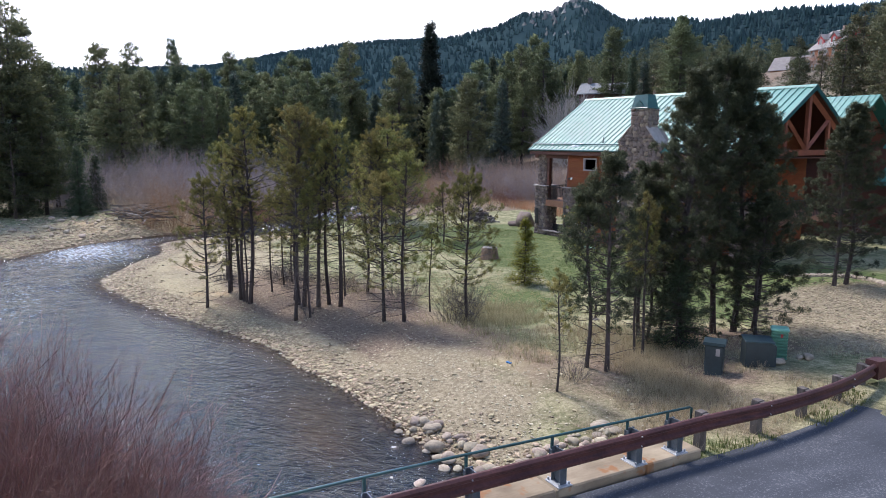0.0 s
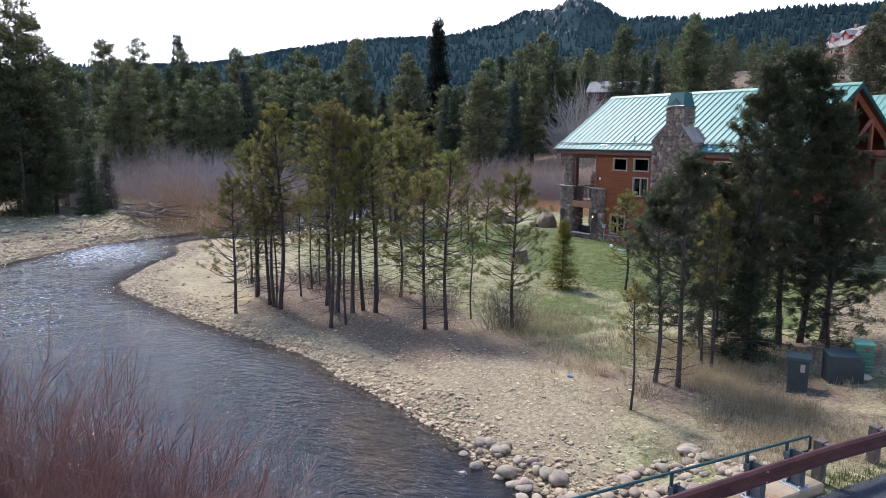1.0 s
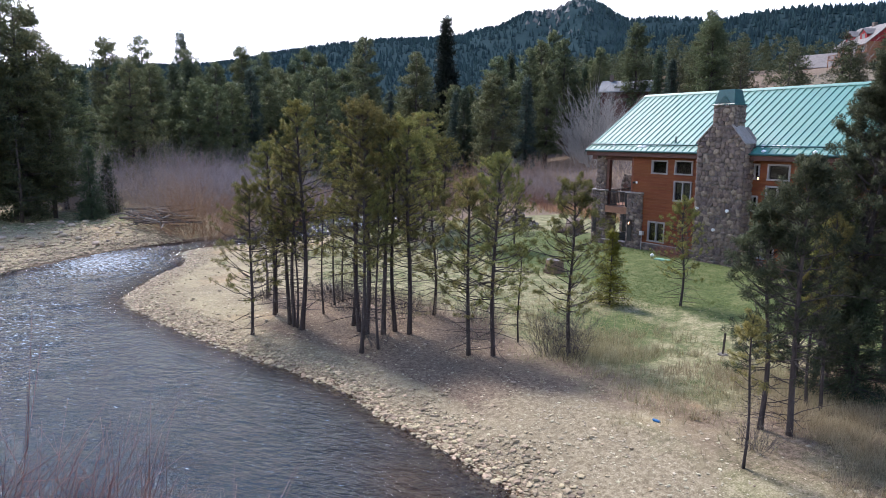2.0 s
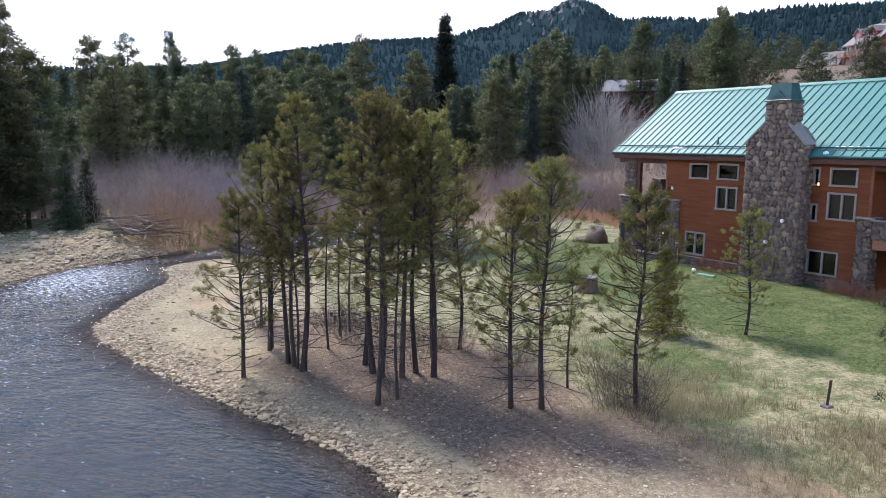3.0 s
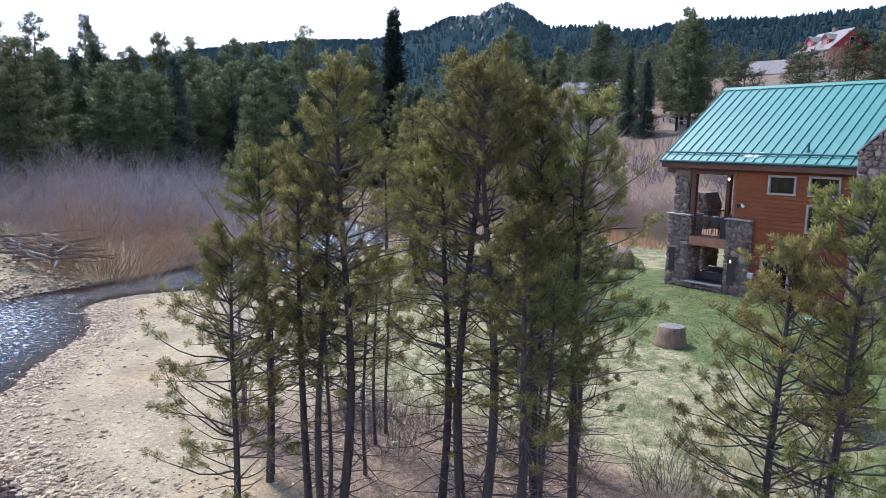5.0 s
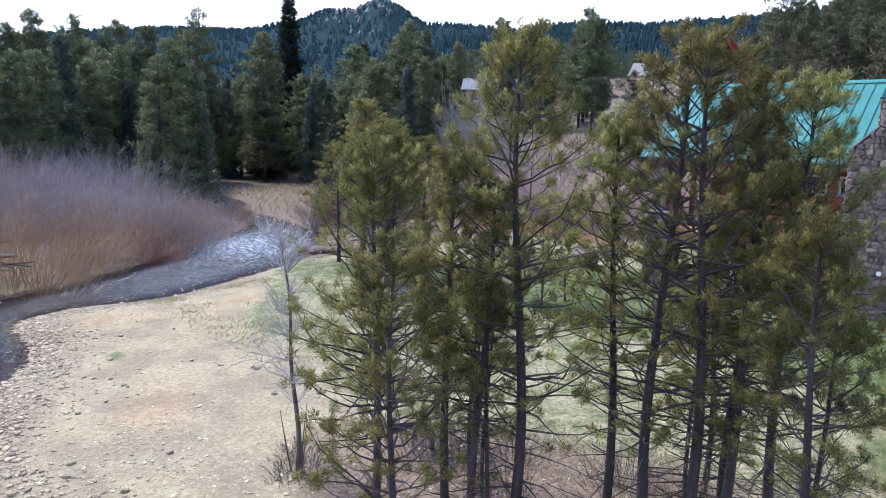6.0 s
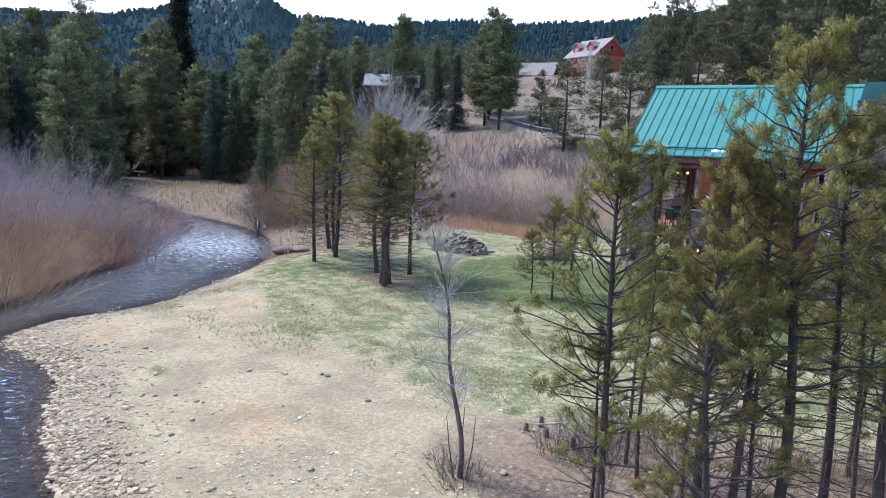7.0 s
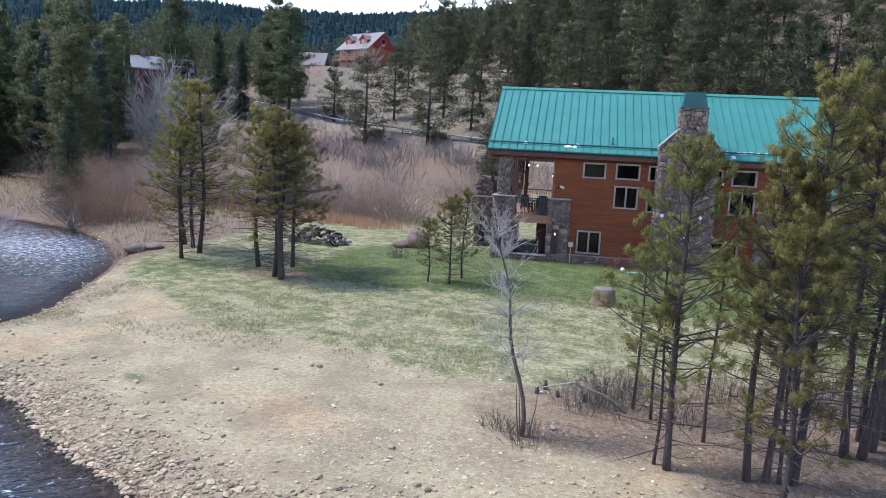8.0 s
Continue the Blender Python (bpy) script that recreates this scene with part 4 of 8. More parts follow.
def grow_spruce(seed, height, reach, layers, per_layer, blades, length, width, droop=0.35, skirt=0.03):
    """A dense conical conifer: drooping boughs clothed in short sprays."""
    r = np.random.RandomState(seed)
    trunk = Build().tube([(0, 0, -0.3), (0, 0, height * 0.5), (0, 0, height)], [height * 0.014, height * 0.009, 0.015], 7)
    s0, s1, q0, q1, pos, axis = [], [], [], [], [], []
    for i in range(layers):
        u = (i + r.uniform(-0.3, 0.3)) / layers
        u = min(max(u, 0), 0.985)
        z = height * (skirt + (1 - skirt) * u)
        for k in range(max(4, int(per_layer * (1.1 - 0.5 * u)))):
            a = r.uniform(0, math.tau)
            ln = reach * ((1 - u) ** 0.95 * (0.8 + 0.2 * min(1, u / 0.1)) + 0.03) * r.uniform(0.68, 1.12)
            out = np.array([math.cos(a), math.sin(a), 0])
            p = np.array([0, 0, z])
            end = p + out * ln + np.array([0, 0, ln * (-droop + 0.7 * u)])
            s0.append(p), s1.append(end), q0.append(0.02 + 0.004 * ln), q1.append(0.006)
            m = max(2, int(1.5 + ln * 1.3)) if height > 10 else 4
            for j in range(m):
                f = (j + 0.8) / m
                q = p + (end - p) * f + np.array([0, 0, ln * 0.08 * math.sin(f * 3)])
                side = np.cross(out, [0, 0, 1]) * r.uniform(-0.8, 0.8)
                g = out + side + np.array([0, 0, r.uniform(-0.35, 0.2)])
                pos.append(q + side * ln * 0.18), axis.append(g / np.linalg.norm(g))
    for j in range(3):
        pos.append(np.array([0, 0, height * (0.975 + 0.012 * j)])), axis.append(np.array([0, 0, 1.0]))
    lv, lf = tubes(s0, s1, q0, q1)
    return trunk, (lv, lf), fine_tufts(r, np.array(pos), np.array(axis), blades, length, width, 0.65, length)


def stand_tree(name, grown, needle, label, category, bark=None, limbs="branchwork"):
    trunk, (lv, lf), (nv, nf, nn) = grown
    tree = thing(name, label, category)
    part("trunk", trunk, bark or M_BARK, tree, smooth=True)
    tagged(part(limbs, mesh_of(limbs, lv, lf, M_LIMB if bark is None else bark), None, tree), kind="stuff")
    part("crown", mesh_of("crown", nv, nf, needle, True, nn), None, tree)
    return tree


def planted(proto, rows, group, label="", wide=1.0):
    """Copies of a tree at rows of (x, y, height, turn); the first row moves the tree itself."""
    for i, (x, y, h, turn) in enumerate(rows):
        s = h / proto["tall"]
        m = pose(x, y, spot(x, y) - 0.05, 0, 0, turn)
        t = proto if i == 0 and not proto.get("used") else copy_thing(proto, m)
        w = s ** 0.7 * wide
        t.matrix_world = m @ Matrix.Diagonal((w, w, s, 1))
        proto["used"] = 1
        tagged(t, label, "", group)


PINES = []
for i, (hh, cf, rc, sp) in enumerate(((9.0, 0.33, 2.35, 0.40), (9.4, 0.28, 2.5, 0.40), (7.2, 0.24, 2.35, 0.37), (6.2, 0.24, 2.25, 0.35), (8.8, 0.42, 1.7, 0.42))):
    p = stand_tree("pine_tree", grow_pine(20 + i, hh, cf, rc, sp * 0.9, 5), M_PINE, "young ponderosa pine with olive needle tufts and bare lower trunk", "pine tree")
    p["tall"] = hh
    PINES.append(p)
DARKP = []
for i, (hh, cf, rc) in enumerate(((9.6, 0.16, 2.5), (9.0, 0.05, 2.6), (6.6, 0.24, 1.8))):
    p = stand_tree("pine_tree", grow_pine(40 + i, hh, cf, rc, 0.38, 5, 84, 0.142, 0.016, fill=1.6 if i < 2 else 1.1), M_PINE_DARK, "dense dark green ponderosa pine beside the driveway", "pine tree")
    p["tall"] = hh
    DARKP.append(p)
SLIM = stand_tree("slim_pine", grow_pine(50, 5.6, 0.48, 0.8, 0.36, 3, 90, trunk_r=0.040), M_PINE, "slender young pine with a thin dark stem", "pine tree")
SLIM["tall"] = 5.6

GROVE = "pines of the riverside grove"
planted(PINES[3], [(-35.25, 6.08, 6.2, 20), (-25.9, 15.3, 6.3, 200), (-33.84, 13.9, 6.1, 80)], GROVE)
planted(PINES[2], [(-37.4, 7.6, 7.7, 0), (-27.4, 13.0, 7.35, 140), (-28.0, 12.3, 6.5, 60)], GROVE)
planted(PINES[0], [(-34.6, 8.0, 9.4, 0), (-31.6, 11.6, 8.8, 100)], GROVE)
planted(PINES[1], [(-33.0, 10.0, 9.4, 0), (-32.6, 10.1, 9.5, 170)], GROVE)
planted(PINES[4], [(-32.2, 10.7, 8.9, 0), (-34.0, 10.1, 8.2, 90), (-35.6, 7.8, 7.6, 200), (-35.2, 7.9, 7.2, 300), (-30.5, 9.05, 7.0, 40), (-32.3, 11.3, 7.8, 250)], GROVE)
planted(SLIM, [(-37.7, 10.6, 5.2, 0), (-38.2, 11.2, 5.0, 90), (-30.5, 9.75, 6.0, 30), (-28.5, 14.85, 4.0, 60), (-37.7, 7.8, 4.2, 140), (-34.9, 7.9, 5.6, 240), (-33.6, 12.6, 5.4, 330), (-36.4, 9.6, 5.2, 10)], GROVE)
ROADSIDE = "pines between the driveway and the lawn"
planted(PINES[3], [(-29.85, 25.1, 5.0, 70)], ROADSIDE)
planted(DARKP[2], [(-17.76, 15.13, 5.9, 30), (-17.1, 15.45, 7.0, 120), (-19.6, 19.2, 6.6, 250)], ROADSIDE, "dark green young pine with bare lower trunk by the verge")
planted(SLIM, [(-16.5, 12.95, 3.7, 200), (-18.2, 17.7, 5.2, 20), (-17.7, 17.6, 5.6, 300), (-18.9, 19.6, 5.8, 180)], ROADSIDE)
planted(DARKP[0], [(-18.13, 19.9, 9.8, 0), (-18.52, 22.05, 10.4, 80), (-18.2, 22.75, 10.0, 190), (-20.5, 33.5, 8.6, 200)], ROADSIDE)
planted(DARKP[1], [(-18.55, 20.3, 9.2, 0), (-17.7, 23.3, 8.6, 130), (-20.6, 32.75, 8.0, 260), (-16.7, 22.2, 5.4, 45), (-18.9, 18.9, 5.0, 200)], ROADSIDE)
LAWN = "pines on the lawn"
planted(PINES[1], [(-55.7, 23.4, 8.6, 60), (-65.6, 29.6, 10.2, 10)], LAWN, wide=1.3)
planted(PINES[0], [(-58.4, 26.0, 8.8, 200), (-63.4, 27.8, 9.9, 300)], LAWN, wide=1.3)
planted(PINES[4], [(-56.5, 24.2, 8.3, 20), (-55.9, 24.0, 7.9, 250)], LAWN, wide=1.3)
planted(PINES[2], [(-63.2, 25.8, 7.3, 40), (-56.8, 26.9, 7.9, 170), (-56.3, 23.8, 7.6, 300), (-64.6, 29.0, 8.6, 100)], LAWN, wide=1.3)
planted(PINES[3], [(-48.6, 25.9, 3.2, 0), (-47.4, 25.8, 4.4, 120), (-47.1, 27.3, 4.6, 240)], LAWN)

gs = grow_spruce(61, 3.5, 0.85, 22, 7, 18, 0.17, 0.017, droop=0.05)
YOUNG = stand_tree("young_spruce", gs, M_YELLOW_SPRUCE, "small yellowing young spruce on the lawn", "spruce tree")
YOUNG["tall"] = 3.5
planted(YOUNG, [(-31.8, 22.45, 3.7, 0)], LAWN, wide=1.15)
BOX = stand_tree("young_spruce", grow_spruce(62, 3.2, 1.35, 20, 8, 18, 0.22, 0.022, droop=0.1), M_SPRUCE, "dark young spruce with boughs down to the dry grass", "spruce tree")
BOX["tall"] = 3.2
planted(BOX, [(-17.9, 19.4, 3.2, 0)], ROADSIDE)

# tall conifers of the valley floor and the slopes
FAR_P = []
for i, (cf, rc) in enumerate(((0.12, 4.6), (0.18, 4.1), (0.22, 5.0))):
    p = stand_tree("tall_pine", grow_tall_pine(70 + i, 22, cf, rc, 30, 7, 6, 22, 0.52, 0.10), M_FAR_PINE, "tall dark ponderosa pine on the valley floor", "pine tree")
    p["tall"] = 22
    FAR_P.append(p)
SLOPE_P, CROWNS = [], []
for i, (cf, rc) in enumerate(((0.10, 4.4), (0.14, 3.9), (0.05, 4.7))):
    p = stand_tree("slope_pine", grow_tall_pine(75 + i, 18, cf, rc, 18, 6, 4, 15, 0.66, 0.13), M_SLOPE_PINE, "dark ponderosa pine growing on the hillside", "pine tree")
    p["tall"] = 18
    SLOPE_P.append(p)
    CROWNS.append(grow_tall_pine(75 + i, 18, cf, rc, 15, 5, 4, 7, 0.80, 0.25)[2])
FAR_S = []
for i, (rc, mat, lab) in enumerate(((3.1, M_SPRUCE, "tall dark green spruce behind the willows"), (3.3, M_SPRUCE_BLUE, "blue-green spruce with boughs down to the ground"), (3.3, M_SPRUCE_BLACK, "tall narrow nearly black spruce"))):
    p = stand_tree("tall_spruce", grow_spruce(80 + i, 20, rc, 40, 8 + 4 * (i == 2), 14, 0.66 + 0.15 * (i == 2), 0.11 + 0.03 * (i == 2)), mat, lab, "spruce tree")
    p["tall"] = 20
    FAR_S.append(p)
WOODS = "conifers of the valley floor"
planted(FAR_S[2], [(-151.8, 78.8, 33, 0)], WOODS)
planted(FAR_P[0], [(-138.4, 53.5, 27, 0), (-118.2, 28.4, 20.5, 90), (-79, -3.2, 19.5, 30), (-82, -6.5, 21, 140), (-76.5, -6.8, 16, 220), (-135, 20, 22, 250), (-128, 12, 22.5, 10), (-133, 62, 24, 200), (-118, 78, 22, 60), (-128, 88, 23, 300)], WOODS)
planted(FAR_P[1], [(-100.2, 105.2, 20, 0), (-80, -11, 20, 90), (-84, -2.5, 19, 45), (-78, -1.0, 11, 170), (-126, 40, 22, 45), (-112, 20, 18, 135), (-140, 30, 24, 5), (-147, 44, 26, 95), (-134, 92, 22, 185), (-140, 100, 24, 270)], WOODS)
planted(FAR_P[2], [(-131, 46, 21, 0), (-86, 0, 15, 180), (-145, 68, 24, 130), (-135, 82, 22, 210), (-117, 71, 17, 280), (-122, 108, 21, 30), (-145, 8, 24, 80)], WOODS)
planted(FAR_S[0], [(-152, 21.5, 27, 0), (-120, 22, 18, 60), (-136, 38, 21, 120), (-128, 70, 17, 180), (-142, 90, 22, 240), (-110, 14, 17, 300), (-160, 60, 27, 20), (-118, 64, 15, 75), (-76, 1.8, 6.5, 10), (-81, 3.5, 5.5, 50)], WOODS)
planted(FAR_S[1], [(-113.6, 41.2, 15.5, 0), (-127.7, 67.8, 16.5, 80), (-105.1, 62.9, 11, 160), (-110, 24, 12, 220), (-117, 34, 13, 290), (-128, 36, 15, 35)], WOODS)
planted(FAR_S[0], [(-83.8, 40.0, 9, 15)], WOODS, "slender young spruce rising out of the willows")
planted(FAR_S[1], [(-117.5, 91, 8.5, 15), (-113, 90.5, 8, 75), (-121.5, 94.5, 9, 190), (-109.5, 86, 7, 260)], WOODS)
SLOPE = "pines on the hillside"


def scatter_trees():
    r = np.random.RandomState(5)
    spots = []
    areas = ((-86, -58, 120, 172, 45, 1), (-60, -25, 82, 135, 45, 1), (-170, -98, 2, 75, 92, 0), (-150, -100, 74, 112, 26, 0), (-190, -114, 88, 172, 120, 1), (-62, 50, 70, 165, 175, 1), (-100, -55, 140, 200, 40, 1), (-56, -20, 60, 76, 12, 1), (-30, 50, 52, 72, 22, 1), (-115, -82, -60, -10, 26, 0), (-245, -165, 10, 200, 60, 1), (-190, -80, 178, 250, 75, 1))
    for a, b, c, d, n, kind in areas:
        got = tries = 0
        while got < n and tries < n * 40:
            tries += 1
            x, y = r.uniform(a, b), r.uniform(c, d)
            clear = -112 < x < -58 and 66 < y < 172 and x + 0.5 * (y - 95) < -34 and not (x < -98 and y < 145) and not (x > -86 and y > 120)
            cabin = abs((x + 27.6) * 0.731 + (y + 0.5) * 0.682) < 7 and y < 112 and x > -132
            glade = -133 < x < -92 and 38 < y < 72 and y < -0.45 * (x + 90) + 54
            if not cabin and not glade and all((x - p) ** 2 + (y - q) ** 2 > 9 for p, q, _ in spots) and not clear and not (-142 < x < -88 and 148 < y < 184):
                spots.append((x, y, kind))
                got += 1
    rows = [[] for _ in range(9)]
    for x, y, kind in spots:
        far = math.hypot(x, y)
        if kind == 0:
            k = int(r.choice(6, p=(0.25, 0.25, 0.16, 0.23, 0.11, 0.0)))
            h = min(r.uniform(13, 22), 8 + 0.088 * far * r.uniform(0.65, 1.0))
        else:
            k = int(r.choice((6, 7, 8, 3), p=(0.32, 0.32, 0.28, 0.08)))
            h = r.uniform(8, 15)
        if -1.35 < x / max(y, 1) < -0.6:
            # lower growth below the houses and along the foot of the wooded slope
            lift = 0.08 if x / y > -0.78 and y < 150 else 0.125
            h = min(h, 8 + lift * far * r.uniform(0.78, 1.0) - spot(x, y)) if y < 150 else r.uniform(7, 12)
            if h < 3.5:
                continue
        for tx, ty in ((-127.5, 174.0), (-106.5, 158.0)):
            off = []
            for ax, ay in ((0, 0), (-36, -7)):
                ln = math.hypot(tx - ax, ty - ay)
                off.append(((x - ax) * (ty - ay) - (y - ay) * (tx - ax)) / ln)
            if 60 < y < ty and min(off) < 5 and max(off) > -5:
                h = min(h, 5.0)
        rows[k].append((x, y, h, r.uniform(0, 360)))
    rest = []
    for k, proto in enumerate(FAR_P + FAR_S + SLOPE_P):
        near = rows[k]
        if k > 5:
            near = [q for q in rows[k] if q[0] > -120 and q[1] < 135]
            rest += [(proto, k - 6, q) for q in rows[k] if q not in near]
        if near:
            planted(proto, near, SLOPE if k > 5 else WOODS)
    vs, ns = [], []
    for proto, k, (x, y, h, turn) in rest:
        co, _, no = CROWNS[k]
        s, a = h / proto["tall"], radians(turn)
        w = s ** 0.7
        vs.append(np.stack([x + w * (co[:, 0] * math.cos(a) - co[:, 1] * math.sin(a)), y + w * (co[:, 0] * math.sin(a) + co[:, 1] * math.cos(a)), spot(x, y) + s * co[:, 2]], 1))
        ns.append(np.stack([no[:, 0] * math.cos(a) - no[:, 1] * math.sin(a), no[:, 0] * math.sin(a) + no[:, 1] * math.cos(a), no[:, 2]], 1))
    v = np.vstack(vs)
    tagged(new("hillside_woods", mesh_of("hillside_woods", v, np.arange(len(v)).reshape(-1, 3), M_SLOPE_PINE, True, np.vstack(ns))), "distant pine woods covering the upper hillside", "forest", kind="stuff")


scatter_trees()
planted(FAR_P[2], [(-94.2, 99, 18.5, 40), (-99.5, 103, 17, 150)], SLOPE, "large dark ponderosa pine beside the hillside road")
planted(SLOPE_P[2], [(-78, -4, 13, 5), (-75.5, -3.5, 8.5, 120), (-80, -8.5, 14, 190)], WOODS, "broad dark pine with boughs down to the river bank")
planted(SLOPE_P[2], [(-74.2, 82.2, 11.5, 50), (-64.4, 78.8, 11.5, 20), (-104, 112, 15, 77)], SLOPE, wide=1.25)
planted(SLOPE_P[1], [(-84.2, 94.4, 9.5, 50), (-74.2, 94, 11.0, 160), (-66, 92, 11, 220), (-60, 84, 10, 10), (-57, 92, 12.5, 60), (-62, 98, 11, 130), (-54, 84, 11, 280), (-96, 176, 15, 5), (-92, 171, 13, 95), (-99, 180, 16, 200), (-80, 118, 7, 10), (-72, 112, 8, 100)], SLOPE)


def grow_bush(seed, height, spread, stems, lean=0.55, stout=1.0):
    """A leafless willow: a fan of thin stems that fork twice."""
    r = np.random.RandomState(seed)
    s0, s1, q0, q1 = [], [], [], []
    for i in range(stems):
        a, rr = r.uniform(0, math.tau), spread * 0.45 * r.rand() ** 0.6
        p = np.array([rr * math.cos(a), rr * math.sin(a), -0.1])
        out = np.array([math.cos(a), math.sin(a), 0]) * lean * (rr / (spread * 0.45)) * r.uniform(0.5, 1.3) + r.normal(size=3) * 0.16
        d = np.array([0, 0, 1.0]) + out
        h = height * r.uniform(0.6, 1.12) * (1 - 0.42 * (rr / (spread * 0.45)) ** 2)
        rad = 0.011 * r.uniform(0.7, 1.5) * stout
        for j in range(3):
            e = d + r.normal(size=3) * 0.17 + out * 0.12 * j
            e /= np.linalg.norm(e)
            n = p + e * h / 3
            s0.append(p), s1.append(n), q0.append(rad * (1 - j / 3.4)), q1.append(rad * (1 - (j + 1) / 3.4))
            for g in range(3 + 2 * j):
                w = e + r.normal(size=3) * 0.46
                w /= np.linalg.norm(w)
                at = p + (n - p) * r.rand()
                s0.append(at), s1.append(at + w * h * r.uniform(0.12, 0.30)), q0.append(0.0055 * stout), q1.append(0.002 * stout)
            p, d = n, e
    return tubes(s0, s1, q0, q1)


def willows():
    kinds = []
    for i, (h, s, n) in enumerate(((4.2, 4.6, 84), (5.4, 5.4, 90), (3.0, 3.8, 72))):
        v, f = grow_bush(90 + i, h, s, int(n * 1.25), 1.0, 0.68)
        kinds.append((v, f, h))
    r = np.random.RandomState(8)
    # stretches of the plan: x, y, half sizes, count, height, tones
    stands = (
        (-67.2, 9.2, 0.9, 0.9, 3, 5.0, (2, 2, 2)), (-71.5, 8.0, 1.0, 1.2, 2, 4.4, (0, 0, 0)), (-77, 9.0, 2.6, 2.0, 3, 4.4, (0, 0, 2)), (-70.6, 13.4, 0.9, 0.9, 3, 3.6, (0, 0, 0)), (-72.6, 17.8, 1.0, 0.9, 4, 2.3, (3, 3, 3)), (-75.5, 15.5, 1.4, 1.2, 3, 3.4, (2, 2, 0)),
        (-81, 13.5, 3.5, 3, 7, 5.2, (1, 1, 1)), (-86, 17, 6, 5, 15, 5.6, (1, 1, 1)), (-95, 18, 8, 8, 15, 6.4, (1, 1, 0)), (-79, 20.5, 3.0, 2.0, 6, 4.2, (1, 1, 0)), (-83, 25, 2.6, 1.6, 5, 3.0, (0, 2, 2)),
        (-88, 6, 7, 6, 12, 5.8, (0, 1, 1)), (-98, 5, 7, 8, 9, 6.4, (1, 1, 0)),
        (-64, 54.5, 7, 2.6, 16, 5.2, (0, 0, 1)), (-75, 54, 9, 4, 18, 5.2, (0, 1, 0)), (-57, 61, 6, 2.5, 8, 3.8, (0, 4, 0)), (-90, 58, 8, 7, 14, 5.0, (0, 0, 2)), (-79, 38.5, 2.4, 1.6, 9, 4.8, (0, 0, 2)),
        (-104, 66, 7, 5, 7, 4.0, (0, 2, 0)), (-72, 48, 6, 1.5, 6, 2.4, (3, 3, 2)),
    )
    cache = {}
    for cx, cy, hx, hy, n, h, tones in stands:
        for i in range(n):
            x, y = cx + r.uniform(-hx, hx), cy + r.uniform(-hy, hy)
            k, tone = r.randint(0, 3), int(tones[r.randint(0, 3)])
            if (k, tone) not in cache:
                v, f, hh = kinds[k]
                cache[k, tone] = (mesh_of("willow_bush", v, f, M_WILLOW[tone]), hh)
            me, hh = cache[k, tone]
            ob = new("willow_bush", me)
            s = h * r.uniform(0.75, 1.15) / hh
            ob.matrix_world = pose(x, y, spot(x, y) - 0.05, 0, 0, r.uniform(0, 360)) @ Matrix.Diagonal((s, s, s, 1))
            word = ("tan", "purple-grey", "orange-brown", "reddish-brown", "grey")[tone]
            tagged(ob, f"leafless {word} willow bush with thin upright stems", "bush", "leafless willow thickets")

    k = 0
    for i in r.permutation(len(L_LINE)):
        x, y = L_LINE[i] + r.normal(0, 1.3, 2)
        d = float(ground_height(np.array([x]), np.array([y]))[1][0])
        if -95 < x < -64 and y > 8.5 and 0.1 < d < 2.0 and k < 26:
            k += 1
            tone = int(r.choice((0, 2, 3, 0)))
            if (2, tone) not in cache:
                cache[2, tone] = (mesh_of("willow_bush", kinds[2][0], kinds[2][1], M_WILLOW[tone]), kinds[2][2])
            ob = new("willow_bush", cache[2, tone][0])
            s = r.uniform(1.0, 2.2) / 3.0
            ob.matrix_world = pose(x, y, spot(x, y) - 0.05, 0, 0, r.uniform(0, 360)) @ Matrix.Diagonal((s, s, s, 1))
            word = ("tan", "purple-grey", "orange-brown", "reddish-brown", "grey")[tone]
            tagged(ob, f"low {word} willow bush hanging over the water", "bush", "leafless willow thickets")
    v, f = grow_bush(121, 2.6, 3.2, 13, 1.0, 1.9)
    vs, fs = [], []
    for cx, cy, hx, hy, n, h in ((-84, 118, 13, 18, 46, 1.2), (-104, 146, 9, 6, 12, 1.3), (-72, 77, 9, 5, 34, 2.5), (-62, 71, 9, 5, 34, 2.6), (-84, 80, 8, 8, 26, 2.6), (-92, 88, 7, 6, 14, 2.6), (-48, 64, 6, 5, 16, 2.6), (-58, 84, 9, 5, 12, 1.4)):
        for i in range(n):
            x, y, a, q = cx + r.uniform(-hx, hx), cy + r.uniform(-hy, hy), r.uniform(0, math.tau), h * r.uniform(0.7, 1.25) / 2.6
            fs.append(f + len(v) * len(vs))
            vs.append(np.stack([x + q * (v[:, 0] * math.cos(a) - v[:, 1] * math.sin(a)), y + q * (v[:, 0] * math.sin(a) + v[:, 1] * math.cos(a)), spot(x, y) + q * v[:, 2]], 1))
    tagged(new("hillside_brush", mesh_of("hillside_brush", np.vstack(vs), np.vstack(fs), M_WILLOW[4])), "dark grey-purple leafless brush below the hillside road", "brush", kind="stuff")
    near = []
    for i in range(3):
        v, f = grow_bush(97 + i, 3.5, 2.8, 105, 1.0, 0.75)
        near.append(v), near.append(f)
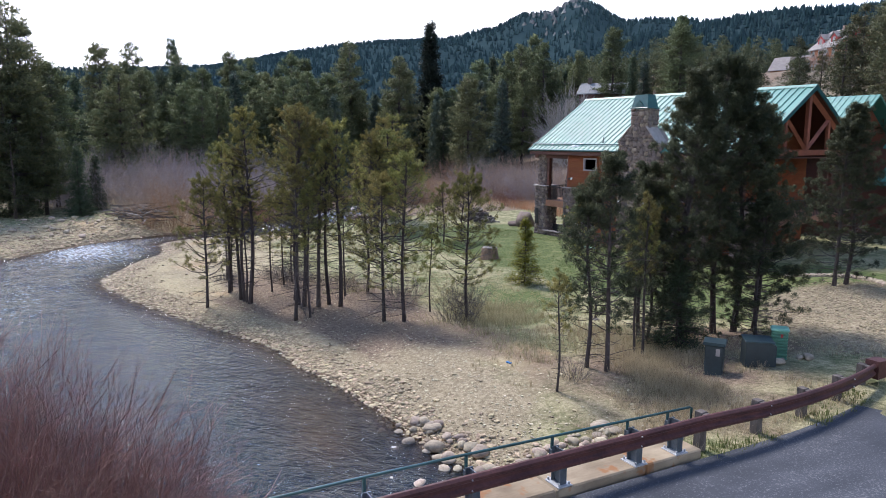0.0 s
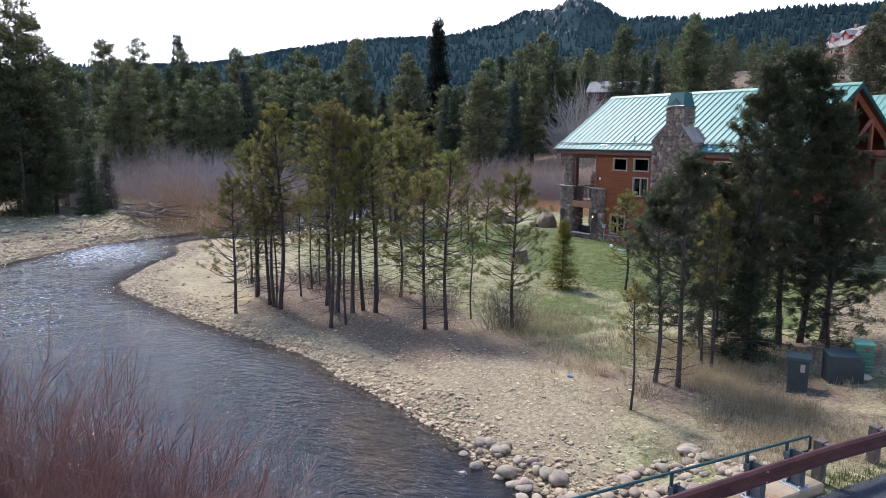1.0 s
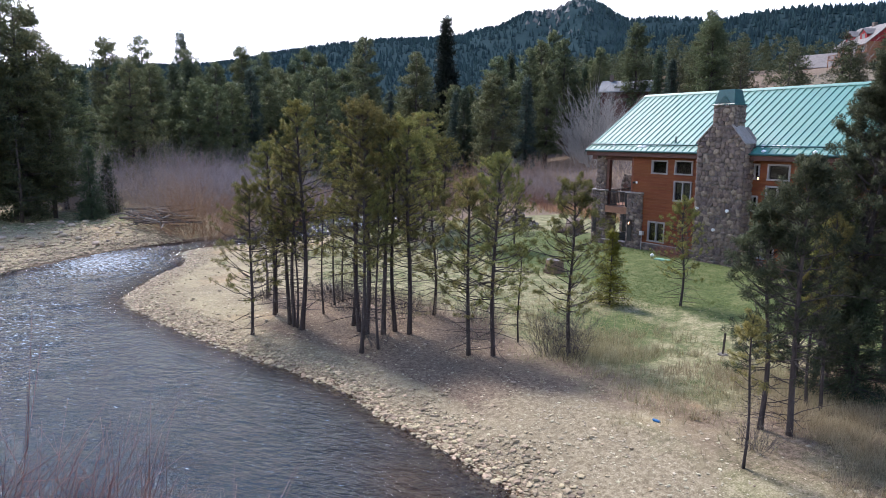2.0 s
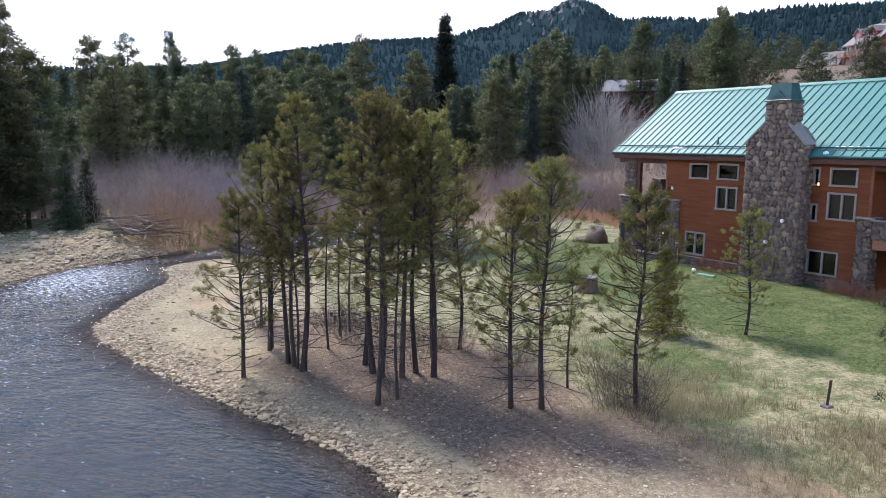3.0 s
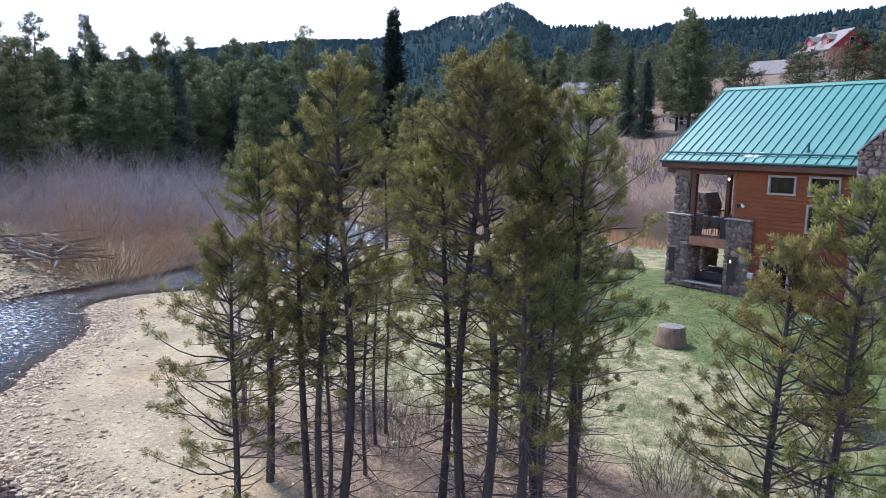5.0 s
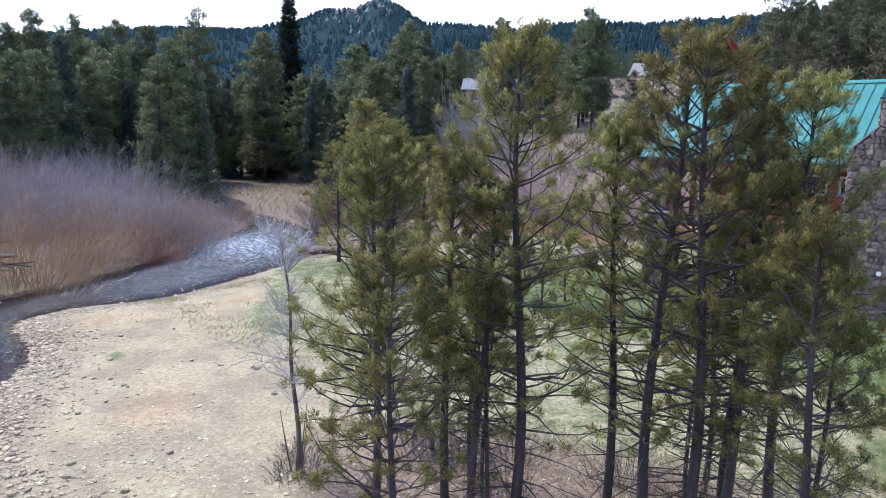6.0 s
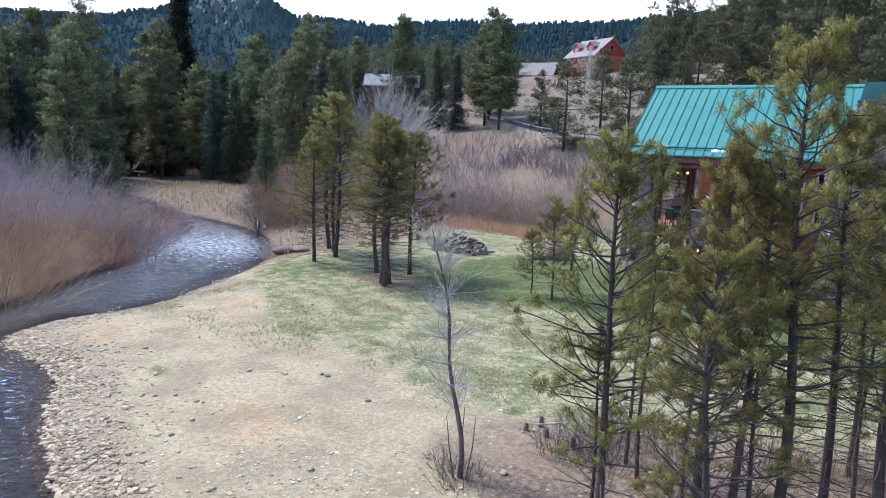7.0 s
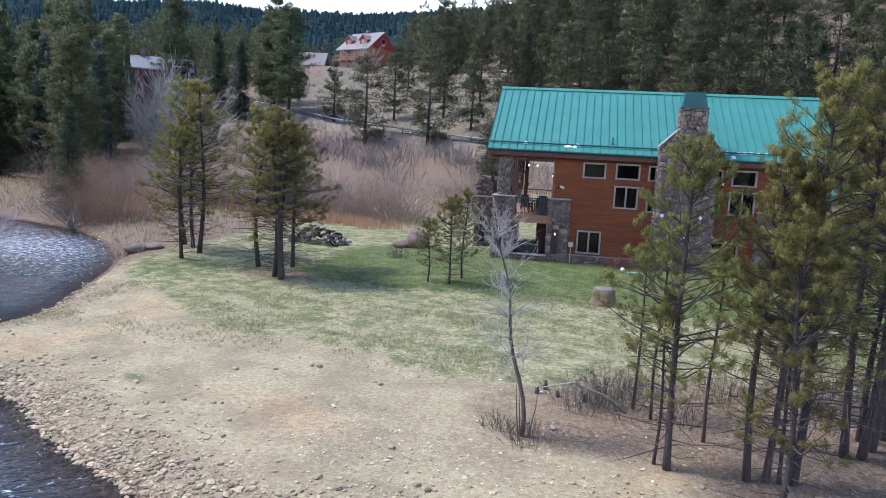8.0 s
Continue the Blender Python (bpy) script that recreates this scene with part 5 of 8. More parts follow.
    for x, y, h, k in ((-11.2, -0.2, 3.3, 0), (-12.6, -0.6, 3.6, 1), (-13.8, -1.4, 3.8, 2), (-15.2, -2.0, 3.7, 0), (-16.3, -3.4, 3.9, 1), (-17.6, -4.6, 3.6, 2), (-12.4, -2.4, 3.8, 0), (-14.4, -3.6, 4.0, 1), (-10.4, -1.6, 3.4, 2), (-12.2, 0.3, 3.2, 1), (-14.6, -0.7, 3.6, 0), (-13.3, 0.1, 3.5, 2), (-12.0, 0.9, 2.9, 0), (-11.2, 1.0, 2.6, 1), (-13.4, -0.9, 4.0, 0), (-15.8, -2.6, 4.2, 2), (-12.9, 0.7, 3.0, 2), (-14.2, -2.2, 4.3, 1)):
        ob = new("willow_bush", mesh_of("willow_bush", near[2 * k], near[2 * k + 1], M_WILLOW[5]))
        s = h / 3.5
        ob.matrix_world = pose(x, y, spot(x, y) - 0.05, 0, 0, x * 77) @ Matrix.Diagonal((s, s, s * 1.2, 1))
        tagged(ob, "leafless reddish willow bush on the near river bank", "bush", "willows on the near bank")
    v, f = grow_bush(111, 9, 6.5, 46, 0.7, 4.2)
    for x, y, h in ((-104, 82, 11), (-107.5, 84, 12), (-101, 83, 9), (-111, 86, 11), (-98, 79, 8), (-112, 92, 10), (-101.5, 150.5, 7)):
        ob = new("bare_aspen", mesh_of("bare_aspen", v, f, M_PALETWIG))
        ob.matrix_world = pose(x, y, spot(x, y) - 0.1, 0, 0, x * 31) @ Matrix.Diagonal((h / 9, h / 9, h / 9, 1))
        tagged(ob, "pale grey leafless aspen clump before the cabin", "tree", "bare aspens")


willows()


# ---- the lodge: u along the eaves, v inwards, z up ----
LODGE = pose(-47.35, 33.55, 0, 0, 0, 4.1)
EAVE_Z, RIDGE_Z, RIDGE_V, ROOF_A, ROOF_B = 7.43, 11.5, 6.0, -0.02, 19.9
WALL_V, WALL_A, WALL_B, BACK_V = 0.56, 4.05, 16.3, 11.44
SLOPE_K = (RIDGE_Z - EAVE_Z) / RIDGE_V
lodge = thing("lodge", "two-storey cedar-sided lodge with teal metal roof and stone chimney", "house", m=LODGE)


@functools.lru_cache(maxsize=None)
def stone_mesh(k, material):
    """A rounded, slightly crooked block about one unit across."""
    r = random.Random(k)
    b = Build().box(-0.5, 0.5, -0.5, 0.5, -0.5, 0.5, None, 0.24)
    b.v = [(x * r.uniform(0.72, 1.08), y * r.uniform(0.85, 1.0), z * r.uniform(0.72, 1.08)) for x, y, z in b.v]
    me = b.mesh("stone")
    me.materials.append(material)
    return me


def lay_stones(parent, span, z0, z1, face, seed, across="u", size=0.36, limit=999, depth=0.10):
    """Rough courses of stones as pieces on a face; span(z) gives the two ends of a course.
    face: the fixed v (across u) or fixed u (across v), negative sign of depth points outwards."""
    r = random.Random(seed)
    z, made, rest = z0, 0, []
    while z < z1 - 0.06:
        h = min(size * r.uniform(0.42, 0.85), z1 - z)
        a, b = span(z + h / 2)
        x = a + r.uniform(0, 0.05)
        while x < b - 0.05:
            w = min(size * r.uniform(0.4, 1.3), b - x)
            if b - x - w < 0.1:
                w = b - x
            d = abs(depth) * r.uniform(0.85, 1.5)
            c = (x + w / 2, face, z + h / 2 + r.uniform(-0.07, 0.07)) if across == "u" else (face, x + w / 2, z + h / 2 + r.uniform(-0.03, 0.03))
            k = r.uniform(0.95, 1.35)
            s = (w * 1.06, d * 2, h * 1.1 * k) if across == "u" else (d * 2, w * 1.06, h * 1.1 * k)
            m = pose(*c, 0, r.uniform(-22, 22) if across == "u" else 0, 0) @ Matrix.Diagonal((*s, 1))
            if made < limit:
                ob = new("stone", stone_mesh(r.randint(0, 7), M_STONE))
                ob.parent = parent
                ob.matrix_basis = m
                made += 1
            else:
                rest.append((r.randint(0, 7), m))
            x += w + 0.004
        z += h + 0.004
    if rest:
        vs, fs = [], []
        for k, m in rest:
            me = stone_mesh(k, M_STONE)
            o = len(vs)
            vs += [tuple(m @ v.co) for v in me.vertices]
            fs += [tuple(i + o for i in p.vertices) for p in me.polygons]
        ob = part("stonework", Build().add(vs, fs).mesh("stonework"), M_STONE_FAR, parent)
        tagged(ob, kind="stuff")
    return made


def pieces(x0, x1, z0, z1, holes):
    """The rectangle cut into rectangles that leave the holes open."""
    xs = sorted({x0, x1, *[min(max(v, x0), x1) for h in holes for v in h[:2]]})
    out = []
    for a, b in zip(xs, xs[1:]):
        if b - a < 1e-4:
            continue
        cuts = sorted((max(h[2], z0), min(h[3], z1)) for h in holes if h[0] < (a + b) / 2 < h[1] and h[3] > z0 and h[2] < z1)
        z = z0
        for c, d in cuts:
            if c > z:
                out.append((a, b, z, c))
            z = max(z, d)
        if z < z1:
            out.append((a, b, z, z1))
    return out


WINDOWS = [(5.76, 7.07, 5.93, 6.80, 1), (7.68, 9.05, 5.95, 6.83, 1), (7.68, 9.04, 4.22, 5.51, 2), (9.57, 10.0, 5.95, 6.80, 1), (9.58, 10.0, 4.10, 4.96, 1), (5.69, 7.08, 1.35, 2.70, 2),
           (13.36, 13.71, 5.92, 6.80, 1), (13.32, 13.70, 4.07, 4.95, 1), (14.24, 15.58, 5.93, 6.81, 1), (14.2, 15.6, 4.24, 5.57, 2), (13.36, 14.95, 1.34, 2.57, 2)]

wall = Build()
for a, b, c, d in pieces(WALL_A, WALL_B, 0.3, EAVE_Z + 0.2, WINDOWS):
    wall.box(a, b, WALL_V + 0.03, WALL_V + 0.24, c, d)
front_wall = part("front_wall", wall, M_SIDING, lodge)
z = 1.18
while z < 7.35:
    h = 0.205
    for a, b, c, d in pieces(WALL_A - 0.02, WALL_B + 0.02, z, min(z + h, 7.45), [(w[0] - 0.02, w[1] + 0.02, w[2] - 0.02, w[3] + 0.02) for w in WINDOWS]):
        board = Build().prism([(WALL_V - 0.055, c + 0.012), (WALL_V + 0.03, c + 0.012), (WALL_V + 0.03, d), (WALL_V - 0.002 - 0.05 * (1 - (d - c) / h), d)], "x", a, b)
        part("siding_board", board, M_SIDING, front_wall)
    z += h
for name, b in (("west_wall", Build().box(WALL_A, WALL_A + 0.2, WALL_V + 0.24, BACK_V, 0.3, 7.5)), ("east_wall", Build().box(WALL_B - 0.2, WALL_B, WALL_V + 0.24, BACK_V, 0.3, 7.5)),
                ("back_wall", Build().box(WALL_A, WALL_B, BACK_V, BACK_V + 0.22, 0.3, 7.5)),
                ("west_gable", Build().prism([(WALL_V + 0.1, 7.5), (BACK_V, 7.5), (RIDGE_V, 11.1)], "x", WALL_A, WALL_A + 0.15)),
                ("east_gable", Build().prism([(WALL_V + 0.1, 7.5), (BACK_V, 7.5), (RIDGE_V, 11.1)], "x", WALL_B - 0.15, WALL_B)),
                ("upper_floor", Build().box(WALL_A + 0.2, WALL_B - 0.2, WALL_V + 0.25, BACK_V, 3.2, 3.45)), ("ground_floor", Build().box(WALL_A + 0.2, WALL_B - 0.2, WALL_V + 0.25, BACK_V, 0.3, 0.62))):
    part(name, b, M_SIDING if "wall" in name or "gable" in name else M_DARK, lodge)
part("inner_partition", Build().box(WALL_A + 0.2, WALL_B - 0.2, 4.6, 4.75, 0.62, 7.4), M_DARK, lodge)
part("corner_board", Build().box(WALL_A - 0.05, WALL_A + 0.09, WALL_V - 0.05, WALL_V + 0.03, 1.2, 7.4, None, 0.01), M_TIMBER, lodge)
part("corner_board", Build().box(WALL_B - 0.09, WALL_B + 0.05, WALL_V - 0.05, WALL_V + 0.03, 1.2, 7.4, None, 0.01), M_TIMBER, lodge)

for a, b, c, d, n in WINDOWS:
    win = part("window", Build().box(a + 0.02, b - 0.02, WALL_V + 0.12, WALL_V + 0.15, c + 0.02, c + 0.045), M_WHITE, lodge)
    t = 0.075
    for name, q in (("window_head", (a - 0.03, b + 0.03, d - t, d + 0.03)), ("window_sill", (a - 0.05, b + 0.05, c - 0.04, c + t - 0.02)), ("window_jamb", (a - 0.03, a + t, c + t - 0.02, d - t)), ("window_jamb", (b - t, b + 0.03, c + t - 0.02, d - t))):
        part(name, Build().box(q[0], q[1], WALL_V - 0.075, WALL_V + 0.1, q[2], q[3], None, 0.008), M_WHITE, win, "pale window frame")
    step_w = (b - a - 2 * t) / n
    for k in range(n):
        x = a + t + k * step_w
        if k:
            part("mullion", Build().box(x - 0.05, x + 0.05, WALL_V - 0.06, WALL_V + 0.1, c + t - 0.02, d - t, None, 0.008), M_WHITE, win)
        pane = part("pane", Build().box(x + 0.005, x + step_w - 0.005, WALL_V + 0.05, WALL_V + 0.062, c + t - 0.02, d - t), M_GLASS, win, "dark reflecting glass")
    if n == 2 and c > 4:
        part("blind", Build().box(a + t, b - t, WALL_V + 0.17, WALL_V + 0.18, c + t, d - t), M_DARK, win)

# stone foot of the front wall
foot = part("stone_plinth", Build().box(5.1, WALL_B, WALL_V - 0.05, WALL_V + 0.02, 0.3, 1.18), M_MORTAR, lodge)
lay_stones(foot, lambda z: (5.1, 9.95) , 0.45, 1.18, WALL_V - 0.05, 301, limit=90)
lay_stones(foot, lambda z: (13.4, 16.0), 0.45, 1.25, WALL_V - 0.05, 302, limit=60)
part("plinth_cap", Build().box(5.1, 9.98, WALL_V - 0.16, WALL_V + 0.02, 1.16, 1.22, None, 0.015), M_CAPSTONE, lodge)

# roof
roof = part("roof", Build().prism([(0.05, EAVE_Z - 0.10), (RIDGE_V, RIDGE_Z - 0.12), (2 * RIDGE_V - 0.05, EAVE_Z - 0.10), (2 * RIDGE_V - 0.05, EAVE_Z - 0.22), (RIDGE_V, RIDGE_Z - 0.30), (0.05, EAVE_Z - 0.22)], "x", ROOF_A + 0.05, ROOF_B - 0.05), M_TRIM, lodge, "brown timber underside")
for side in (0, 1):
    f = (lambda v: v) if side == 0 else (lambda v: 2 * RIDGE_V - v)
    sheet = Build().prism([(f(0.0), EAVE_Z - 0.02), (f(RIDGE_V), RIDGE_Z - 0.02), (f(RIDGE_V), RIDGE_Z - 0.115), (f(0.0), EAVE_Z - 0.095)], "x", ROOF_A, ROOF_B)
    slope_part = part("roof_sheet", sheet, M_ROOF, roof, "teal standing seam metal")
    u = ROOF_A + 0.25
    while u < ROOF_B - 0.1:
        seam = Build().prism([(f(0.0), EAVE_Z - 0.02), (f(RIDGE_V), RIDGE_Z - 0.02), (f(RIDGE_V), RIDGE_Z + 0.045), (f(0.0), EAVE_Z + 0.045)], "x", u - 0.016, u + 0.016)
        part("seam", seam, M_ROOF, roof)
        u += 0.49
part("ridge_cap", Build().prism([(RIDGE_V - 0.22, RIDGE_Z - 0.10), (RIDGE_V, RIDGE_Z + 0.07), (RIDGE_V + 0.22, RIDGE_Z - 0.10), (RIDGE_V, RIDGE_Z + 0.03)], "x", ROOF_A - 0.02, ROOF_B + 0.02), M_ROOF, roof)
for u in (ROOF_A - 0.03, ROOF_B):
    for f in ((lambda v: v), (lambda v: 2 * RIDGE_V - v)):
        part("rake_trim", Build().prism([(f(-0.02), EAVE_Z - 0.24), (f(RIDGE_V), RIDGE_Z - 0.28), (f(RIDGE_V), RIDGE_Z + 0.03), (f(-0.02), EAVE_Z + 0.02)], "x", u, u + 0.03), M_ROOF_DARK, roof)
part("eave_gutter", Build().tube([(ROOF_A, -0.05, EAVE_Z - 0.07), (ROOF_B, -0.05, EAVE_Z - 0.07)], [0.065, 0.065], 8), M_ROOF_DARK, roof)
part("fascia", Build().box(ROOF_A + 0.06, ROOF_B - 0.06, 0.06, 0.10, EAVE_Z - 0.42, EAVE_Z - 0.14), M_TRIM, roof)
part("soffit", Build().box(ROOF_A + 0.06, ROOF_B - 0.06, 0.11, WALL_V + 0.2, EAVE_Z - 0.34, EAVE_Z - 0.30), M_TRIM, roof)
for a, b in ((ROOF_A + 0.05, 9.9), (13.45, ROOF_B - 0.05)):
    part("snow_bar", Build().tube([(a, 0.45, EAVE_Z + 0.45 * SLOPE_K + 0.09), (b, 0.45, EAVE_Z + 0.45 * SLOPE_K + 0.09)], [0.045, 0.045], 8), M_ROOF_DARK, roof, "dark teal snow guard bar")
part("vent_pipe", Build().tube([(7.35, 0.85, EAVE_Z + 0.5), (7.35, 0.85, EAVE_Z + 0.95)], [0.045, 0.045], 8), M_ROOF_DARK, roof)
part("vent_collar", Build().tube([(7.35, 0.85, EAVE_Z + 0.5), (7.35, 0.85, EAVE_Z + 0.66)], [0.11, 0.06], 10), M_ROOF_DARK, roof)
rs = random.Random(17)
for u in (2.2, 4.75, 5.15, 5.3, 13.8, 14.1, 14.45, 14.75, 15.1, 15.5, 15.95, 17.1):
    v = rs.choice((0.18, 0.38, 0.55))
    lump = Build().tube([(0, 0, -0.03), (0, 0, 0.03), (0, 0, 0.09), (0, 0, 0.12)], [0.2, 0.19, 0.11, 0.03], 9)
    solid("snow_lump", lump, M_SNOW, "small melting snow lump on the teal roof edge", "snow", "snow lumps along the eaves", m=LODGE @ pose(u, v, EAVE_Z + v * SLOPE_K, math.degrees(math.atan(SLOPE_K)), 0, 0) @ Matrix.Diagonal((rs.uniform(0.6, 1.25), 0.6, 0.8, 1)), smooth=True)

# chimney
CH_A, CH_B, ST_A, ST_B, CH_V = 9.98, 13.25, 10.98, 12.38, -0.36
outline = [(CH_A + 0.08, 0.2), (CH_A, 7.95), (ST_A, 8.96), (ST_A, 10.2), (ST_B, 10.2), (ST_B, 8.96), (CH_B, 7.95), (CH_B + 0.08, 0.2)]
chimney = part("chimney", Build().prism([(CH_A + 0.10, 0.2), (CH_A + 0.04, 7.93), (CH_B - 0.04, 7.93), (CH_B + 0.04, 0.2)], "y", CH_V + 0.05, WALL_V - 0.04), M_MORTAR, lodge, "massive river stone chimney")
part("shoulder", Build().prism([(CH_A + 0.04, 7.9), (ST_A + 0.02, 8.93), (ST_B - 0.02, 8.93), (CH_B - 0.04, 7.9)], "y", CH_V + 0.05, 1.2), M_MORTAR, chimney)
part("stack", Build().box(ST_A + 0.04, ST_B - 0.04, CH_V + 0.06, 0.72, 8.6, 10.2), M_MORTAR, chimney)


def chimney_span(z):
    if z < 7.95:
        return CH_A + 0.08 * (1 - z / 8), CH_B + 0.08 * (1 - z / 8)
    if z < 8.96:
        k = (z - 7.95) / 1.01
        return CH_A + (ST_A - CH_A) * k, CH_B - (CH_B - ST_B) * k
    return ST_A, ST_B


n = lay_stones(chimney, chimney_span, 0.35, 10.2, CH_V + 0.04, 310, size=0.36, limit=300)
lay_stones(chimney, lambda z: (CH_V + 0.05, WALL_V - 0.03), 0.35, 7.9, CH_B, 311, "v", size=0.36, limit=40)
lay_stones(chimney, lambda z: (CH_V + 0.05, WALL_V - 0.03), 0.35, 7.9, CH_A + 0.05, 312, "v", size=0.36, limit=40)
lay_stones(chimney, lambda z: (CH_V + 0.05, 0.74), 8.9, 10.2, ST_B - 0.02, 313, "v", size=0.34)
lay_stones(chimney, lambda z: (CH_V + 0.05, 0.74), 8.9, 10.2, ST_A + 0.02, 314, "v", size=0.34)
for a, b in (((CH_A - 0.06, 7.93), (ST_A + 0.02, 8.98)), ((CH_B + 0.06, 7.93), (ST_B - 0.02, 8.98))):
    part("sloping_capstone", Build().prism([(a[0], a[1]), (b[0], b[1]), (b[0], b[1] + 0.10), (a[0], a[1] + 0.08)], "y", CH_V - 0.06, 0.62), M_CAPSTONE, chimney, "pale sloping capstone")
part("stack_lip", Build().box(ST_A - 0.08, ST_B + 0.08, CH_V - 0.08, 0.80, 10.18, 10.26, None, 0.02), M_ROOF_DARK, chimney)
cap = Build().add([(ST_A + 0.02, CH_V + 0.02, 10.26), (ST_B - 0.02, CH_V + 0.02, 10.26), (ST_B - 0.02, 0.70, 10.26), (ST_A + 0.02, 0.70, 10.26),
                   (ST_A + 0.17, CH_V + 0.2, 11.10), (ST_B - 0.17, CH_V + 0.2, 11.10), (ST_B - 0.17, 0.52, 11.10), (ST_A + 0.17, 0.52, 11.10)],
                  [(3, 2, 1, 0), (4, 5, 6, 7), (0, 1, 5, 4), (1, 2, 6, 5), (2, 3, 7, 6), (3, 0, 4, 7)])
part("chimney_cap", cap, M_ROOF_DARK, chimney, "dark teal tapered metal chimney cap")
part("cap_ridge", Build().prism([(ST_A + 0.25, 10.27), ((ST_A + ST_B) / 2, 10.72), (ST_B - 0.25, 10.27)], "y", CH_V - 0.02, CH_V + 0.3), M_ROOF_DARK, chimney)
for u, z in ((10.40, 4.02), (12.52, 4.04), (11.66, 2.82)):
    lamp = thing("spotlight", "small white floodlight fixed to the stone chimney", "outdoor light", "floodlights on the chimney", m=LODGE @ pose(u, CH_V - 0.14, z))
    part("lamp_head", Build().tube([(0, -0.12, 0), (0, 0.0, 0), (0, 0.04, 0)], [0.10, 0.085, 0.03], 10), M_LAMPGLASS, lamp)
    part("bracket", Build().box(-0.03, 0.03, 0.03, 0.14, -0.03, 0.03), M_IRON, lamp)

# porches at both ends
def pier(u0, u1, v0, v1, z1, seed, slot=None):
    p = part("stone_pier", Build().box(u0 + 0.05, u1 - 0.05, v0 + 0.05, v1 - 0.05, 0.2, z1), M_MORTAR, lodge, "river stone porch pier")
    lay_stones(p, lambda z: (u0, u1), 0.4, z1, v0 + 0.04, seed, size=0.36)
    lay_stones(p, lambda z: (v0, v1), 0.4, z1, u1 - 0.04, seed + 1, "v", size=0.36)
    lay_stones(p, lambda z: (v0, v1), 0.4, z1, u0 + 0.04, seed + 2, "v", size=0.36)
    part("pier_cap", Build().box(u0 - 0.1, u1 + 0.1, v0 - 0.12, v1 + 0.06, z1, z1 + 0.09, None, 0.02), M_CAPSTONE, p)
    if slot:
        # no hole is cut: a dark plate gives the shade inside the slot
        part("slot", Build().box(slot[0], slot[1], v0 - 0.15, v0 - 0.12, slot[2], slot[3]), M_DARK, p, "dark plate painted as the slot's shaded depth")
    return p


pier(0.5, 1.75, 0.3, 1.55, 4.50, 320, (0.78, 1.1, 1.5, 2.75))
pier(3.88, 5.12, 0.3, 0.56, 4.50, 330, (4.16, 4.55, 1.2, 2.68))
pier(15.85, 16.55, 0.3, 1.0, 4.42, 340)
pier(18.6, 19.7, 0.3, 1.4, 4.42, 350)
for u0, u1, v0, v1 in ((0.62, 1.42, 0.5, 1.3), (0.62, 1.42, 9.8, 10.6)):
    col = part("stone_column", Build().box(u0 + 0.05, u1 - 0.05, v0 + 0.05, v1 - 0.05, 0.4 if v0 > 5 else 4.59, 7.1), M_MORTAR, lodge)
    lay_stones(col, lambda z: (u0, u1), 4.6, 7.1, v0 + 0.04, int(370 + v0), size=0.32)
    lay_stones(col, lambda z: (v0, v1), 4.6, 7.1, u1 - 0.04, int(390 + v0), "v", size=0.32)
for u, v in ((1.72, 0.7), (1.72, 10.2), (18.9, 0.8), (18.9, 10.2), (0.7, 6.0)):
    part("timber_post", Build().box(u - 0.13, u + 0.13, v - 0.13, v + 0.13, 3.5, 7.3, None, 0.02), M_TRIM, lodge)
for a, b, cut in ((0.5, WALL_A, 1), (WALL_B, 19.6, 0)):
    deck = part("porch_deck", Build().box(a, b - 0.01, 0.45, 11.0, 3.24, 3.44), M_DECK, lodge, "redwood balcony deck")
    part("deck_beam", Build().box(a + 0.3, b, 0.36, 0.52, 2.98, 3.46, None, 0.015), M_DECK, deck)
    part("outer_beam", Build().box(a if cut else b - 0.2, a + 0.2 if cut else b, 0.52, 11.0, 2.98, 3.24), M_DECK, deck)
    side = a + 0.1 if cut else b - 0.1
    rail = part("balcony_rail", Build().box(a + 1.2 if cut else a + 0.3, b - 0.1, 0.42, 0.47, 4.46, 4.52), M_IRON, lodge, "black iron balcony railing")
    part("low_rail", Build().box(a + 1.2 if cut else a + 0.3, b - 0.1, 0.43, 0.46, 3.55, 3.58), M_IRON, rail)
    part("side_rail", Build().box(side - 0.025, side + 0.025, 1.6, 10.9, 4.44, 4.50), M_IRON, rail)
    part("end_rail", Build().box(a + 0.1, b - 0.1, 10.88, 10.92, 4.44, 4.50), M_IRON, rail)
    u = a + 1.3 if cut else a + 0.4
    while u < b - 0.12:
        part("baluster", Build().box(u - 0.01, u + 0.01, 0.435, 0.455, 3.58, 4.46), M_IRON, rail)
        part("baluster", Build().box(u - 0.01, u + 0.01, 10.89, 10.91, 3.44, 4.44), M_IRON, rail)
        u += 0.13
    v = 1.7
    while v < 10.9:
        part("baluster", Build().box(side - 0.01, side + 0.01, v - 0.01, v + 0.01, 3.44, 4.44), M_IRON, rail)
        v += 0.16
    part("porch_beam", Build().box(a - 0.4 if cut else a, b if cut else b + 0.1, 0.55, 0.80, 6.72, 7.05, None, 0.015), M_TRIM, lodge)
    part("porch_ceiling", Build().box(a - 0.2 if cut else a, b if cut else b + 0.15, 0.82, 11.1, 7.08, 7.14), M_TRIM, lodge)
